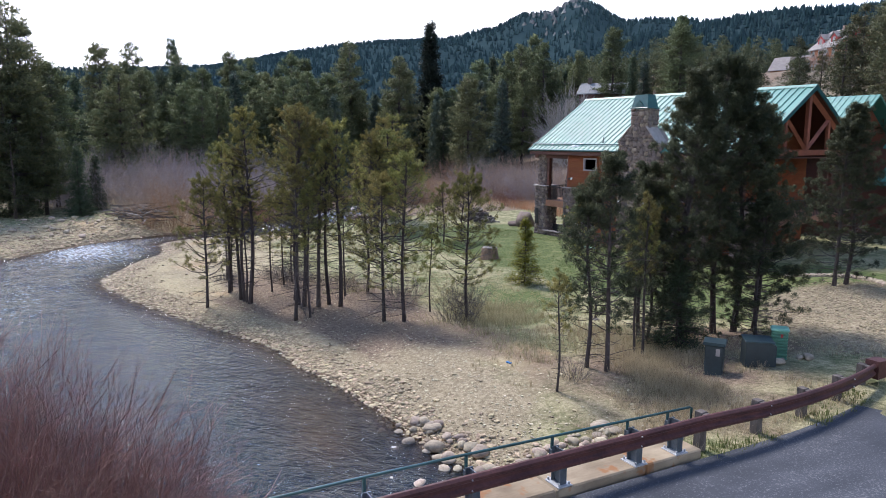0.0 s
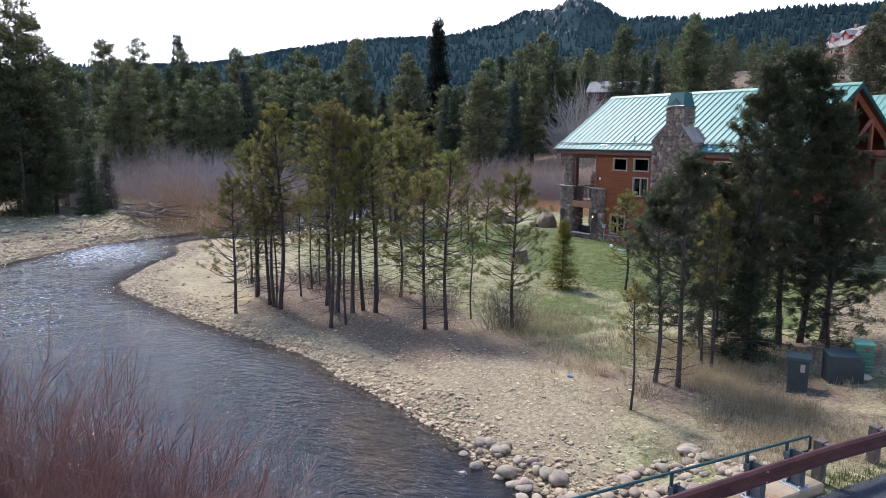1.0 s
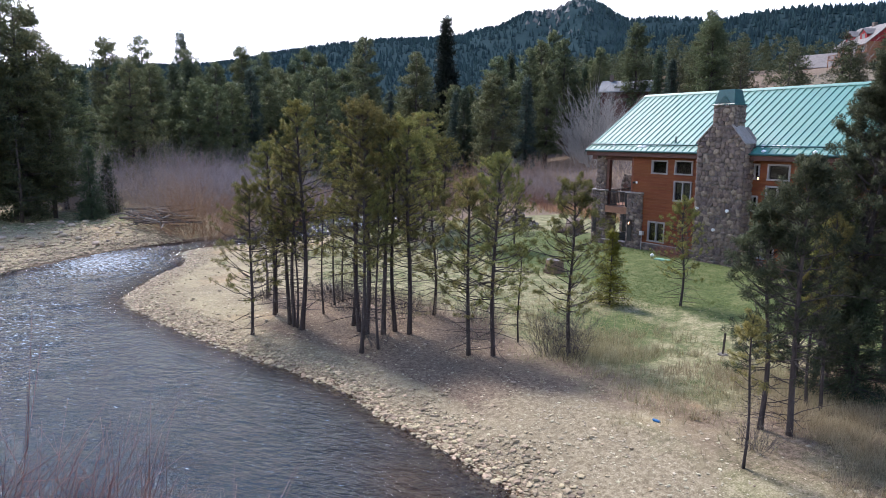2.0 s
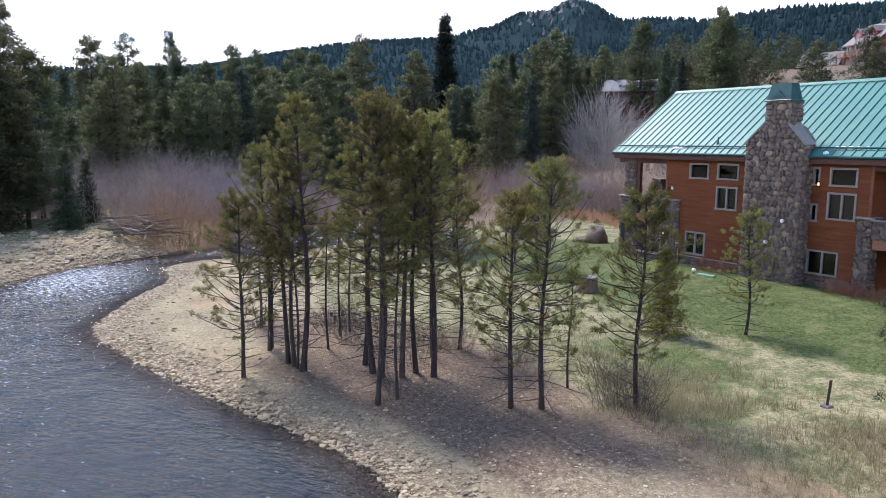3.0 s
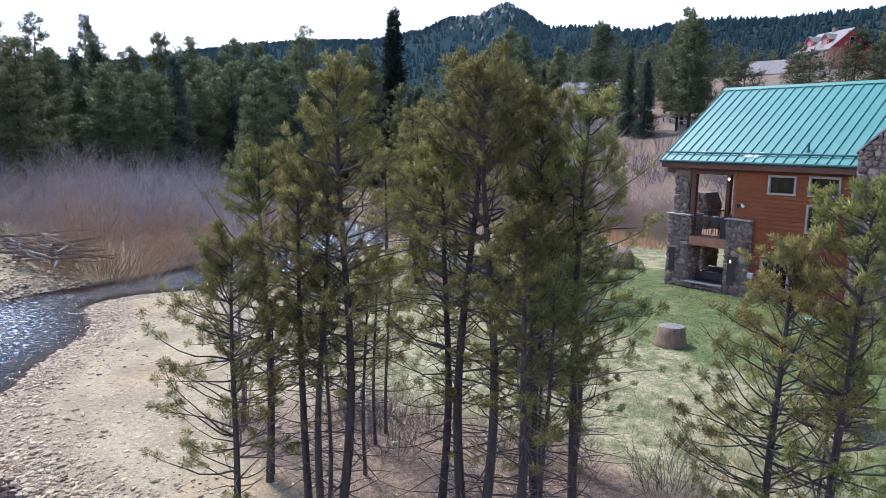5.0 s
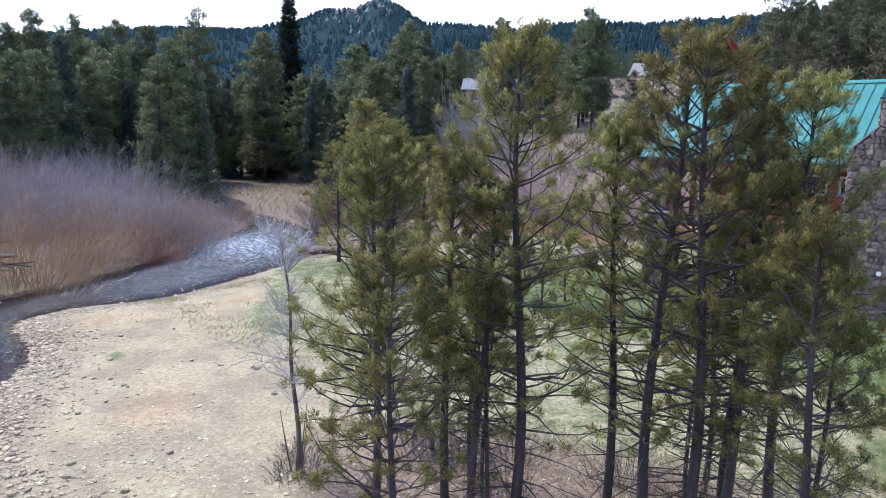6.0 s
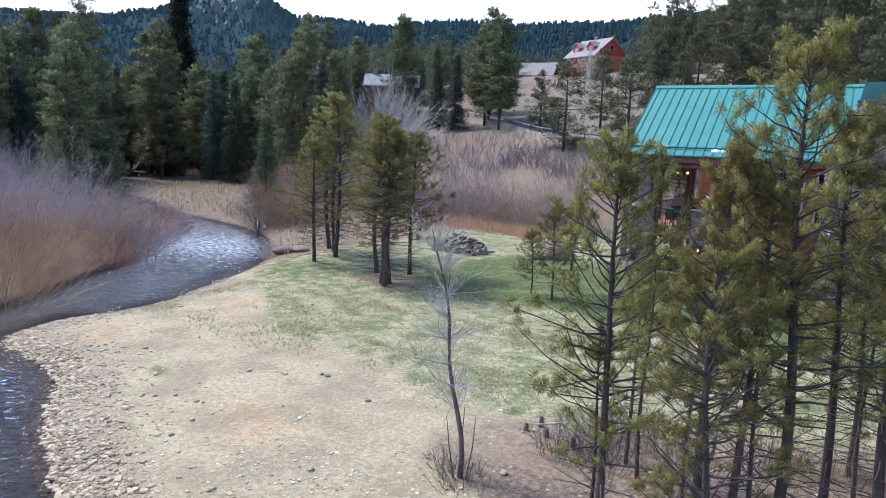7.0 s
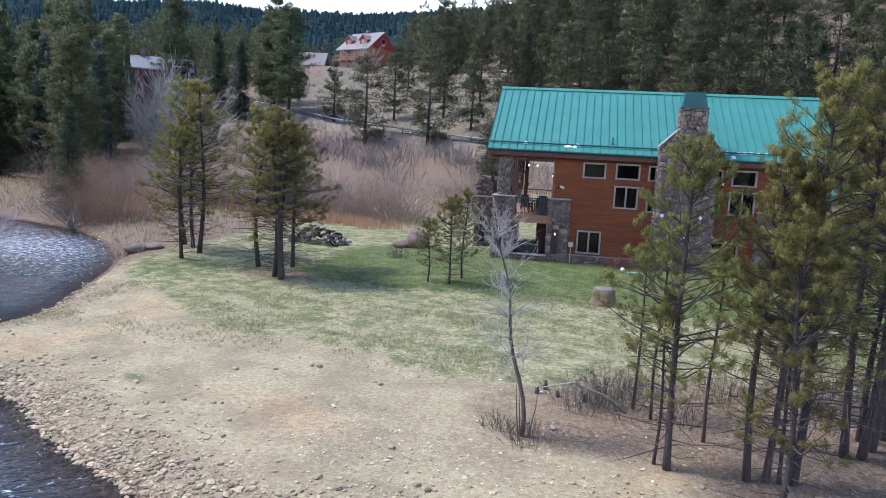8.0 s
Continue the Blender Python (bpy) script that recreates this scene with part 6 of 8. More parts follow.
# stone parapet of the east balcony
parapet = part("balcony_parapet", Build().box(16.55, 18.6, 0.34, 0.40, 3.46, 4.36), M_MORTAR, lodge)
lay_stones(parapet, lambda z: (16.55, 18.6), 3.5, 4.36, 0.33, 360, size=0.34, depth=0.06)
part("parapet_cap", Build().box(16.5, 18.65, 0.18, 0.56, 4.36, 4.43, None, 0.015), M_CAPSTONE, parapet)
low = part("patio_wall", Build().box(1.75, 3.88, 0.30, 0.55, 0.3, 1.0), M_MORTAR, lodge)
lay_stones(low, lambda z: (1.75, 3.88), 0.42, 1.0, 0.29, 365, size=0.36)
part("patio_cap", Build().box(1.7, 3.92, 0.12, 0.62, 1.0, 1.07, None, 0.015), M_CAPSTONE, low)
part("patio_floor", Build().box(0.3, WALL_A, 0.6, 11.2, 0.35, 0.66), M_CONCRETE, lodge)
# open truss in the east gable
truss = part("gable_truss", Build().box(ROOF_B - 0.55, ROOF_B - 0.25, 1.4, 10.6, 7.25, 7.6, None, 0.02), M_TIMBER, lodge, "open red timber gable truss")
part("king_post", Build().box(ROOF_B - 0.52, ROOF_B - 0.28, RIDGE_V - 0.15, RIDGE_V + 0.15, 7.6, 11.0, None, 0.02), M_TIMBER, truss)
for s in (-1, 1):
    m0, m1 = Vector((ROOF_B - 0.4, RIDGE_V + s * 0.15, 7.7)), Vector((ROOF_B - 0.4, RIDGE_V + s * 2.35, 9.55))
    part("strut", Build().tube([m0, m1], [0.15, 0.15], 4), M_TIMBER, truss)
    part("queen_post", Build().box(ROOF_B - 0.5, ROOF_B - 0.3, RIDGE_V + s * 2.3 - 0.12, RIDGE_V + s * 2.3 + 0.12, 7.6, 9.6, None, 0.02), M_TIMBER, truss)
    m0, m1 = Vector((ROOF_B - 0.4, RIDGE_V + s * 5.3, 7.5)), Vector((ROOF_B - 0.4, RIDGE_V, 11.05))
    part("rafter", Build().tube([m0, m1], [0.2, 0.2], 4), M_TIMBER, truss)


def wing():
    """The rear wing and its lower roofs, seen past the east gable."""
    m = LODGE @ pose(10.2, 13.6, 0)
    house = thing("rear_wing", "dark red-brown rear wing with teal metal gable roof", "house", m=m)
    part("body", Build().box(-6, 6.2, 0.6, 9.4, 0.2, 7.6), M_TRIM, house)
    part("gable", Build().prism([(0.3, 7.6), (9.7, 7.6), (5, 11.2)], "x", 5.8, 6.2), M_TIMBER, house)
    rf = part("roof", Build().prism([(-0.4, 7.4), (5, 11.55), (10.4, 7.4), (10.4, 7.25), (5, 11.4), (-0.4, 7.25)], "x", -6.5, 7.2), M_ROOF, house, "teal standing seam metal")
    u = -6.3
    while u < 7.1:
        part("seam", Build().prism([(-0.4, 7.4), (5, 11.55), (5, 11.6), (-0.4, 7.45)], "x", u, u + 0.03), M_ROOF, rf)
        u += 0.49
    for k, (v0, z0) in enumerate(((4.0, 8.9), (3.0, 6.3))):
        pr = part("porch_roof", Build().prism([(v0, z0 - 1.15), (v0 + 1.6, z0), (v0 + 1.6, z0 - 0.1), (v0, z0 - 1.25)], "x", 8.2, 15.0), M_ROOF, house, "teal lower roof")
        u = 8.3
        while u < 15:
            part("seam", Build().prism([(v0, z0 - 1.15), (v0 + 1.6, z0), (v0 + 1.6, z0 + 0.05), (v0, z0 - 1.10)], "x", u, u + 0.03), M_ROOF, pr)
            u += 0.3
    part("porch_body", Build().box(6.2, 15, 4.7, 9.4, 0.2, 7.9), M_TRIM, house)


wing()


def outdoor_fireplace():
    m = LODGE @ pose(-0.75, 5.2, 0)
    ob = thing("outdoor_fireplace", "tall stone outdoor fireplace with arched dark red hood", "fireplace", m=m)
    core = part("stone_body", Build().prism([(-0.6, 0.3), (0.6, 0.3), (0.6, 4.9), (0.35, 5.45), (-0.35, 5.45), (-0.6, 4.9)], "y", 0.05, 1.5), M_MORTAR, ob)
    lay_stones(core, lambda z: (-0.6, 0.6) if z < 4.9 else (-0.6 + (z - 4.9) * 0.45, 0.6 - (z - 4.9) * 0.45), 0.4, 5.45, 0.03, 380, size=0.36)
    lay_stones(core, lambda z: (0.05, 1.5), 0.4, 4.9, 0.58, 381, "v", size=0.36)
    part("mantel", Build().box(-0.75, 0.75, -0.14, 0.1, 4.05, 4.14, None, 0.015), M_CAPSTONE, ob)
    part("hood", Build().prism([(-0.34, 4.2), (0.34, 4.2), (0.34, 4.55), (0, 4.95), (-0.34, 4.55)], "y", -0.085, -0.07), M_TRIM, ob, "dark red arched opening")
    # flat dark plate for the shade inside the fireplace opening
    part("firebox_shade", Build().box(-0.2, 0.2, -0.085, -0.07, 1.0, 2.7), M_DARK, ob)


outdoor_fireplace()


def patio_chair(x, y, z, turn):
    ch = thing("patio_chair", "dark wicker patio armchair on the balcony", "chair", "balcony chairs", m=LODGE @ pose(x, y, z, 0, 0, turn))
    part("seat", Build().box(-0.28, 0.28, -0.27, 0.27, 0.34, 0.46, None, 0.03), M_IRON, ch)
    part("backrest", Build().box(-0.28, 0.28, 0.22, 0.30, 0.46, 1.0, None, 0.03), M_IRON, ch)
    for sx in (-1, 1):
        part("armrest", Build().box(sx * 0.27 - 0.03, sx * 0.27 + 0.03, -0.25, 0.25, 0.60, 0.66, None, 0.015), M_IRON, ch)
        for sy in (-1, 1):
            part("leg", Build().box(sx * 0.25 - 0.025, sx * 0.25 + 0.025, sy * 0.23 - 0.025, sy * 0.23 + 0.025, 0, 0.6, None, 0.006), M_IRON, ch)


for x, y, turn in ((2.4, 2.2, 160), (3.2, 2.4, 200), (2.2, 4.0, 20), (3.2, 4.1, -15)):
    patio_chair(x, y, 3.44, turn)
table = thing("patio_table", "round dark patio table on the balcony", "table", m=LODGE @ pose(2.7, 3.1, 3.44))
part("tabletop", Build().tube([(0, 0, 0.70), (0, 0, 0.75)], [0.6, 0.6], 20), M_IRON, table)
part("pedestal", Build().tube([(0, 0, 0), (0, 0, 0.05), (0, 0, 0.7)], [0.28, 0.05, 0.05], 10), M_IRON, table)
grill = thing("barbecue_grill", "black covered barbecue grill beside the balcony rail", "grill", m=LODGE @ pose(3.55, 1.15, 3.44))
part("cabinet", Build().box(-0.35, 0.35, -0.28, 0.28, 0.0, 0.8, None, 0.03), M_IRON, grill)
part("hood", Build().tube([(-0.36, 0, 0.82), (0.36, 0, 0.82)], [0.28, 0.28], 14), M_IRON, grill)


part("patio_partition", Build().box(3.05, WALL_A - 0.01, 3.4, 3.6, 0.66, 3.2), M_TRIM, lodge, "dark brown lower porch wall")


def outdoor_sofa(x, y, z, turn):
    so = thing("outdoor_sofa", "dark wicker outdoor sofa on the lower patio", "sofa", "patio sofas", m=LODGE @ pose(x, y, z, 0, 0, turn))
    part("seat", Build().box(-0.95, 0.95, -0.38, 0.38, 0.12, 0.42, None, 0.04), M_IRON, so)
    part("backrest", Build().box(-0.95, 0.95, 0.30, 0.44, 0.42, 0.85, None, 0.04), M_IRON, so)
    for sx in (-1, 1):
        part("armrest", Build().box(sx * 0.95 - 0.09, sx * 0.95 + 0.09, -0.38, 0.40, 0.10, 0.64, None, 0.03), M_IRON, so)
        part("cushion", Build().box(sx * 0.45 - 0.42, sx * 0.45 + 0.42, -0.36, 0.28, 0.42, 0.54, None, 0.05), M_DARK, so)
        for sy in (-1, 1):
            part("leg", Build().box(sx * 0.85 - 0.03, sx * 0.85 + 0.03, sy * 0.3 - 0.03, sy * 0.3 + 0.03, 0, 0.12), M_IRON, so)


outdoor_sofa(2.5, 1.6, 0.66, 180)
outdoor_sofa(2.2, 3.0, 0.66, 0)


def lantern(u, v, z, label, group="lit wall lanterns"):
    ob = thing("wall_lantern", label, "lantern", group, m=LODGE @ pose(u, v, z))
    part("bulb", Build().tube([(0, 0, 0.02), (0, 0, 0.08), (0, 0, 0.16)], [0.03, 0.05, 0.03], 8), M_BULB, ob, "warm glowing bulb")
    part("cage_top", Build().tube([(0, 0, 0.17), (0, 0, 0.25)], [0.10, 0.02], 6), M_IRON, ob)
    part("cage_base", Build().tube([(0, 0, -0.03), (0, 0, 0.0)], [0.05, 0.09], 6), M_IRON, ob)
    for k in range(4):
        a = k * math.pi / 2
        part("cage_bar", Build().tube([(0.085 * math.cos(a), 0.085 * math.sin(a), 0), (0.085 * math.cos(a), 0.085 * math.sin(a), 0.18)], [0.008, 0.008], 4), M_IRON, ob)


lantern(3.92, 2.2, 5.75, "small lit lantern on the porch wall")
lantern(4.36, 0.06, 2.35, "small lit lantern in the pier slot")
lantern(13.75, 0.35, 5.9, "small lit lantern under the eaves")
fan = thing("ceiling_light", "balcony ceiling light with two warm bulbs", "ceiling light", m=LODGE @ pose(2.6, 3.0, 6.35))
part("stem", Build().tube([(0, 0, 0.1), (0, 0, 0.73)], [0.02, 0.02], 6), M_IRON, fan)
for s in (-1, 1):
    part("bulb", Build().tube([(s * 0.28, 0, 0.0), (s * 0.28, 0, 0.07), (s * 0.28, 0, 0.14)], [0.03, 0.08, 0.04], 8), M_BULB, fan, "warm glowing bulb")
    part("arm", Build().tube([(0, 0, 0.14), (s * 0.28, 0, 0.14)], [0.015, 0.015], 5), M_IRON, fan)
flood = thing("twin_floodlight", "twin white floodlight on the cedar wall", "outdoor light", m=LODGE @ pose(4.5, WALL_V - 0.06, 5.28))
part("plate", Build().box(-0.07, 0.07, -0.02, 0.03, -0.06, 0.06), M_LAMPGLASS, flood)
for s in (-1, 1):
    part("lamp_head", Build().tube([(s * 0.05, -0.03, 0), (s * 0.16, -0.17, -0.05)], [0.04, 0.075], 8), M_LAMPGLASS if s > 0 else M_IRON, flood)
meter = thing("utility_meter", "grey utility meter box on a conduit by the wall", "meter box", m=LODGE @ pose(5.35, 0.30, 0.6))
part("box", Build().box(-0.15, 0.15, -0.1, 0.1, 1.1, 1.38, None, 0.02), M_GALV, meter)
part("conduit", Build().tube([(0, 0, -0.1), (0, 0, 1.1)], [0.025, 0.025], 6), M_GALV, meter)


# ---- road, bridge and guard rail ----
def rail_line(y):
    """Plan of the guard rail along the road."""
    return -10.12 - 0.021 * max(0.0, y - 13) ** 2


def road_edge(y):
    return -9.95 - 0.018 * max(0.0, y - 13) ** 2


def build_road():
    ys = [float(v) for v in np.arange(-60, 60.1, 1.0)]
    b = Build()
    n = len(ys)
    v = []
    for y in ys:
        x0, z = road_edge(y), ROAD_Z - 0.012 * max(0, y - 12)
        v += [(x0, y, z), (x0 + 3.9, y, z + 0.05), (x0 + 7.8, y, z)]
    v += [(x, y, z - 0.12) for x, y, z in v]
    f = []
    for i in range(n - 1):
        for k in range(2):
            f.append((3 * i + k, 3 * i + k + 1, 3 * i + k + 4, 3 * i + k + 3))
        o = 3 * n
        f.append((3 * i, 3 * i + 3, o + 3 * i + 3, o + 3 * i))
        f.append((3 * i + 2, o + 3 * i + 2, o + 3 * i + 5, 3 * i + 5))
    b.add(v, f)
    solid("road", b, M_ASPHALT, "worn grey asphalt road over the bridge", "road", kind="structure")
    slab = Build().box(-10.85, -1.2, -1.2, 11.9, 0.55, ROAD_Z - 0.13)
    solid("bridge_deck", slab, M_CONCRETE, "concrete bridge deck carrying the road", "bridge", kind="structure")
    for name, y0, y1 in (("abutment_north", 10.4, 11.9), ("abutment_south", -1.2, 0.9)):
        solid(name, Build().box(-10.8, -1.3, y0, y1, -1.2, 0.55), M_CONCRETE, "concrete bridge abutment at the river bank", "bridge", kind="structure")
    y = -1.2
    kerb = thing("bridge_kerb", "stained concrete kerb along the bridge edge", "kerb", kind="structure")
    k = 0
    while y < 11.8:
        e = min(y + 2.3, 11.9)
        part("kerb_block", Build().box(-10.85, -10.06, y + 0.006, e - 0.006, ROAD_Z - 0.13, 1.49, None, 0.03), M_KERB, kerb)
        y = e


def guard_rail():
    rail = thing("guard_rail", "long rust-brown steel guard rail on posts", "guard rail")
    # corrugated beam: outline across (x outwards from the road, z)
    prof = [(0.0, 0.16), (0.035, 0.155), (0.08, 0.115), (0.08, 0.07), (0.02, 0.03), (0.02, -0.03), (0.08, -0.07), (0.08, -0.115), (0.035, -0.155), (0.0, -0.16)]
    ys = [-6.0 + 0.5 * i for i in range(53)]

    def beam_at(y):
        return rail_line(y), 2.04 - 0.04 * max(0, y - 12.2)

    for s in range(0, 52, 8):
        b = Build()
        seg = ys[s:s + 9]
        m = len(prof)
        v = []
        for y in seg:
            x, z = beam_at(y)
            v += [(x + p * 1.0, y, z + q * 1.12) for p, q in prof]
            v += [(x + p * 1.0 - 0.006, y, z + q * 1.12) for p, q in prof]
        f = []
        for i in range(len(seg) - 1):
            for k in range(m - 1):
                a, c = i * 2 * m, (i + 1) * 2 * m
                f += [(a + k, a + k + 1, c + k + 1, c + k), (a + m + k + 1, a + m + k, c + m + k, c + m + k + 1)]
            f += [(i * 2 * m, (i + 1) * 2 * m, (i + 1) * 2 * m + m, i * 2 * m + m)]
        b.add(v, f)
        part("beam", b, M_RUST, rail, "rusted corrugated beam")
        x, z = beam_at(seg[0])
        for q in (0.1, -0.1):
            part("bolt", Build().tube([(x + 0.07, seg[0] + 0.1, z + q), (x + 0.1, seg[0] + 0.1, z + q)], [0.02, 0.015], 6), M_GALV, rail)
    for y in (-4.0, -2.0, 0.0, 2.2, 4.25, 6.25, 8.2, 10.15, 11.3):
        x = rail_line(y) - 0.16
        p = part("bridge_post", Build().box(x - 0.14, x - 0.115, y - 0.08, y + 0.08, 1.49, 2.2), M_GREY_STEEL, rail, "blue-grey steel post")
        part("flange", Build().box(x + 0.115, x + 0.14, y - 0.08, y + 0.08, 1.49, 2.2), M_GREY_STEEL, p)
        part("web", Build().box(x - 0.115, x + 0.115, y - 0.012, y + 0.012, 1.49, 2.2), M_GREY_STEEL, p)
        part("base_plate", Build().box(x - 0.22, x + 0.22, y - 0.17, y + 0.17, 1.485, 1.515, None, 0.005), M_GALV, p)
        for sx in (-1, 1):
            for sy in (-1, 1):
                part("anchor_bolt", Build().tube([(x + sx * 0.17, y + sy * 0.12, 1.51), (x + sx * 0.17, y + sy * 0.12, 1.57)], [0.022, 0.022], 6), M_GALV, p)
    for y in (12.2, 14.1, 16.0, 17.9, 19.7):
        x = rail_line(y) - 0.28
        zb = spot(x, y)
        top = 2.18 - 0.04 * max(0, y - 12.2)
        part("wood_post", Build().box(x - 0.1, x + 0.1, y - 0.1, y + 0.1, zb - 0.3, top, None, 0.012), M_POSTWOOD, rail, "weathered square timber post")
        part("spacer", Build().box(x + 0.1, x + 0.275, y - 0.09, y + 0.09, top - 0.36, top - 0.02, None, 0.01), M_POSTWOOD, rail)
    x, z = beam_at(19.9)
    part("end_terminal", Build().prism([(19.9, z - 0.26), (20.45, z - 0.24), (20.45, z + 0.24), (19.9, z + 0.26)], "x", x - 0.25, x + 0.14), M_RUST, rail, "rusted end terminal")


def hand_rail():
    rail = thing("hand_rail", "dark green steel pipe hand rail on the bridge", "hand rail")

    def top(y):
        return 2.42 - 0.022 * max(0, y - 5)

    part("pipe", Build().tube([(-10.52, y, top(y)) for y in (-6, 0, 4, 6, 8, 10, 11.95)] + [(-10.52, 12.02, top(12) - 0.03), (-10.52, 12.02, top(12) - 0.28), (-10.52, 11.95, top(12) - 0.31), (-10.52, 11.3, top(12) - 0.31)], [0.028] * 11, 8), M_GREEN_PIPE, rail, smooth=True)
    for y in (-4.0, -2.0, 0.0, 2.2, 4.25, 6.25, 8.2, 10.15, 11.3):
        part("rail_post", Build().box(-10.545, -10.495, y - 0.025, y + 0.025, 1.9, top(y), None, 0.004), M_GREEN_PIPE, rail)
        part("clamp", Build().box(-10.55, -10.40, y - 0.05, y + 0.05, 1.98, 2.1), M_GREY_STEEL, rail)


build_road()
guard_rail()
hand_rail()


def utility_boxes():
    z = spot(-14.7, 17.6)
    bin_ = thing("utility_bin", "dark plastic utility bin with blue-green lid in dry grass", "utility box", m=pose(-14.7, 17.65, z, 0, 0, 35))
    part("body", Build().box(-0.27, 0.27, -0.27, 0.27, -0.1, 0.95, None, 0.04), M_BIN, bin_)
    part("lid", Build().prism([(-0.33, 0.95), (0.33, 0.95), (0.33, 1.02), (0.1, 1.10), (-0.33, 1.04)], "x", -0.32, 0.32), M_BINLID, bin_, "sloping blue-green lid")
    part("label_plate", Build().box(0.05, 0.17, -0.278, -0.271, 0.62, 0.85), M_WHITE, bin_, "pale label plate")
    z = spot(-14.4, 19.3)
    tr = thing("transformer_box", "low dark green pad transformer cabinet in grass", "utility box", m=pose(-14.4, 19.3, z, 0, 0, 48))
    part("body", Build().prism([(-0.45, -0.1), (0.45, -0.1), (0.45, 0.72), (0.28, 0.80), (-0.45, 0.80)], "y", -0.42, 0.42), M_BIN, tr)
    part("lid", Build().box(-0.48, 0.40, -0.45, 0.45, 0.80, 0.85, None, 0.015), M_BINLID, tr)
    part("label_plate", Build().box(0.455, 0.465, -0.12, 0.02, 0.25, 0.42), M_WHITE, tr)
    z = spot(-14.45, 20.35)
    mb = thing("slatted_box", "pale green slatted metal enclosure with rounded lid", "utility box", m=pose(-14.45, 20.35, z, 0, 0, 40) @ Matrix.Diagonal((0.82, 0.82, 0.95, 1)))
    part("core", Build().box(-0.27, 0.27, -0.27, 0.27, -0.1, 0.98), M_MINTBODY, mb)
    for k in range(9):
        part("slat", Build().box(-0.30, 0.30, -0.30, 0.30, 0.05 + k * 0.105, 0.115 + k * 0.105, None, 0.015), M_MINTBODY, mb)
    part("lid", Build().box(-0.34, 0.34, -0.34, 0.34, 0.98, 1.10, None, 0.05), M_MINT, mb, "pale mint lid")
    part("sticker", Build().box(0.02, 0.11, -0.312, -0.303, 0.80, 0.92), M_RED, mb, "small red sticker")


utility_boxes()


# ---- rocks ----
@functools.lru_cache(maxsize=None)
def rock_mesh(k, material):
    bm = bmesh.new()
    bmesh.ops.create_icosphere(bm, subdivisions=2, radius=0.5)
    for v in bm.verts:
        n = noise.noise(v.co * 2.3 + Vector((k * 7.1, k, 0))) * 0.35 + noise.noise(v.co * 5 + Vector((0, k * 3.3, 1))) * 0.1
        v.co = v.co * (1 + n)
    me = bpy.data.meshes.new("rock")
    bm.to_mesh(me)
    bm.free()
    me.shade_smooth()
    me.materials.append(material)
    return me


def rock(x, y, size, seed, label="rounded tan river boulder at the water's edge", group="river boulders", flat=0.6, sink=0.2, name="boulder", material=None):
    r = random.Random(seed)
    ob = new(name, rock_mesh(seed % 7, material or M_BOULDER))
    s = (size * r.uniform(0.8, 1.25), size * r.uniform(0.7, 1.0), size * flat * r.uniform(0.8, 1.15))
    ob.matrix_world = pose(x, y, max(spot(x, y), WATER_Z - 0.12) + s[2] * (0.5 - sink), 0, 0, r.uniform(0, 360)) @ Matrix.Diagonal((*s, 1))
    tagged(ob, label, "rock", group)


rr = random.Random(44)
for i in range(190):
    y = rr.uniform(9.4, 12.7)
    rock(rr.uniform(-14.2, -11.2), y, 0.14 + 0.30 * rr.random() ** 2.2, 100 + i, "pale rounded boulder beside the bridge", "boulders beside the bridge")
for i in range(34):
    x = rr.uniform(-18.2, -12.4)
    rock(x, np.interp(x, [-18.5, -14, -12], [8.5, 9.0, 9.4]) + rr.uniform(-0.35, 0.7), rr.uniform(0.16, 0.5), 200 + i)
for x, y, s in ((-17.0, 8.2, 0.55), (-16.2, 8.6, 0.75), (-15.7, 8.5, 0.5), (-15.1, 8.3, 0.6), (-16.9, 7.7, 0.4), (-14.7, 7.4, 0.5), (-15.3, 6.9, 0.3), (-18.2, 7.9, 0.35), (-14.4, 6.6, 0.35), (-14.0, 7.9, 0.5)):
    rock(x, y, s * 0.8, int(300 + x * 10))
for i in range(46):
    x, y = rr.uniform(-74, -63), rr.uniform(-5, 6)
    if x < np.interp(y, [-5, -2, 1, 5], [-57, -60.5, -63.5, -66.5]):
        rock(x, y, 0.18 + 0.5 * rr.random() ** 2, 400 + i, "tan boulder on the far gravel bar", "boulders on the far bar")
for x, y, s in ((-67.2, 27.0, 1.5), (-66.6, 27.9, 1.3), (-68.0, 28.6, 0.9)):
    rock(x, y, s, int(500 - x * 10), "large flat grey-brown boulder on the grassy bank", "bank boulders", 0.42, 0.3, material=M_STONE)
for x, y, s in ((-14.0, 19.75, 0.42), (-13.75, 20.9, 0.4), (-13.95, 20.75, 0.26), (-14.1, 20.1, 0.24)):
    rock(x, y, s, int(800 + y * 30), "pale stone lying beside the utility boxes", "stones beside the boxes")
rock(-52.6, 37.0, 1.7, 611, "upright brown boulder on the lawn", "lawn boulders", 0.95, material=M_STONE)
rock(-53.4, 36.5, 1.2, 612, "low tan boulder on the lawn", "lawn boulders", 0.5, material=M_STONE)
for i in range(24):
    rock(rr.uniform(-60, -20), rr.uniform(5.5, 12), rr.uniform(0.10, 0.2), 700 + i, "pale stone lying on the sand", "loose stones on the bar", 0.6)


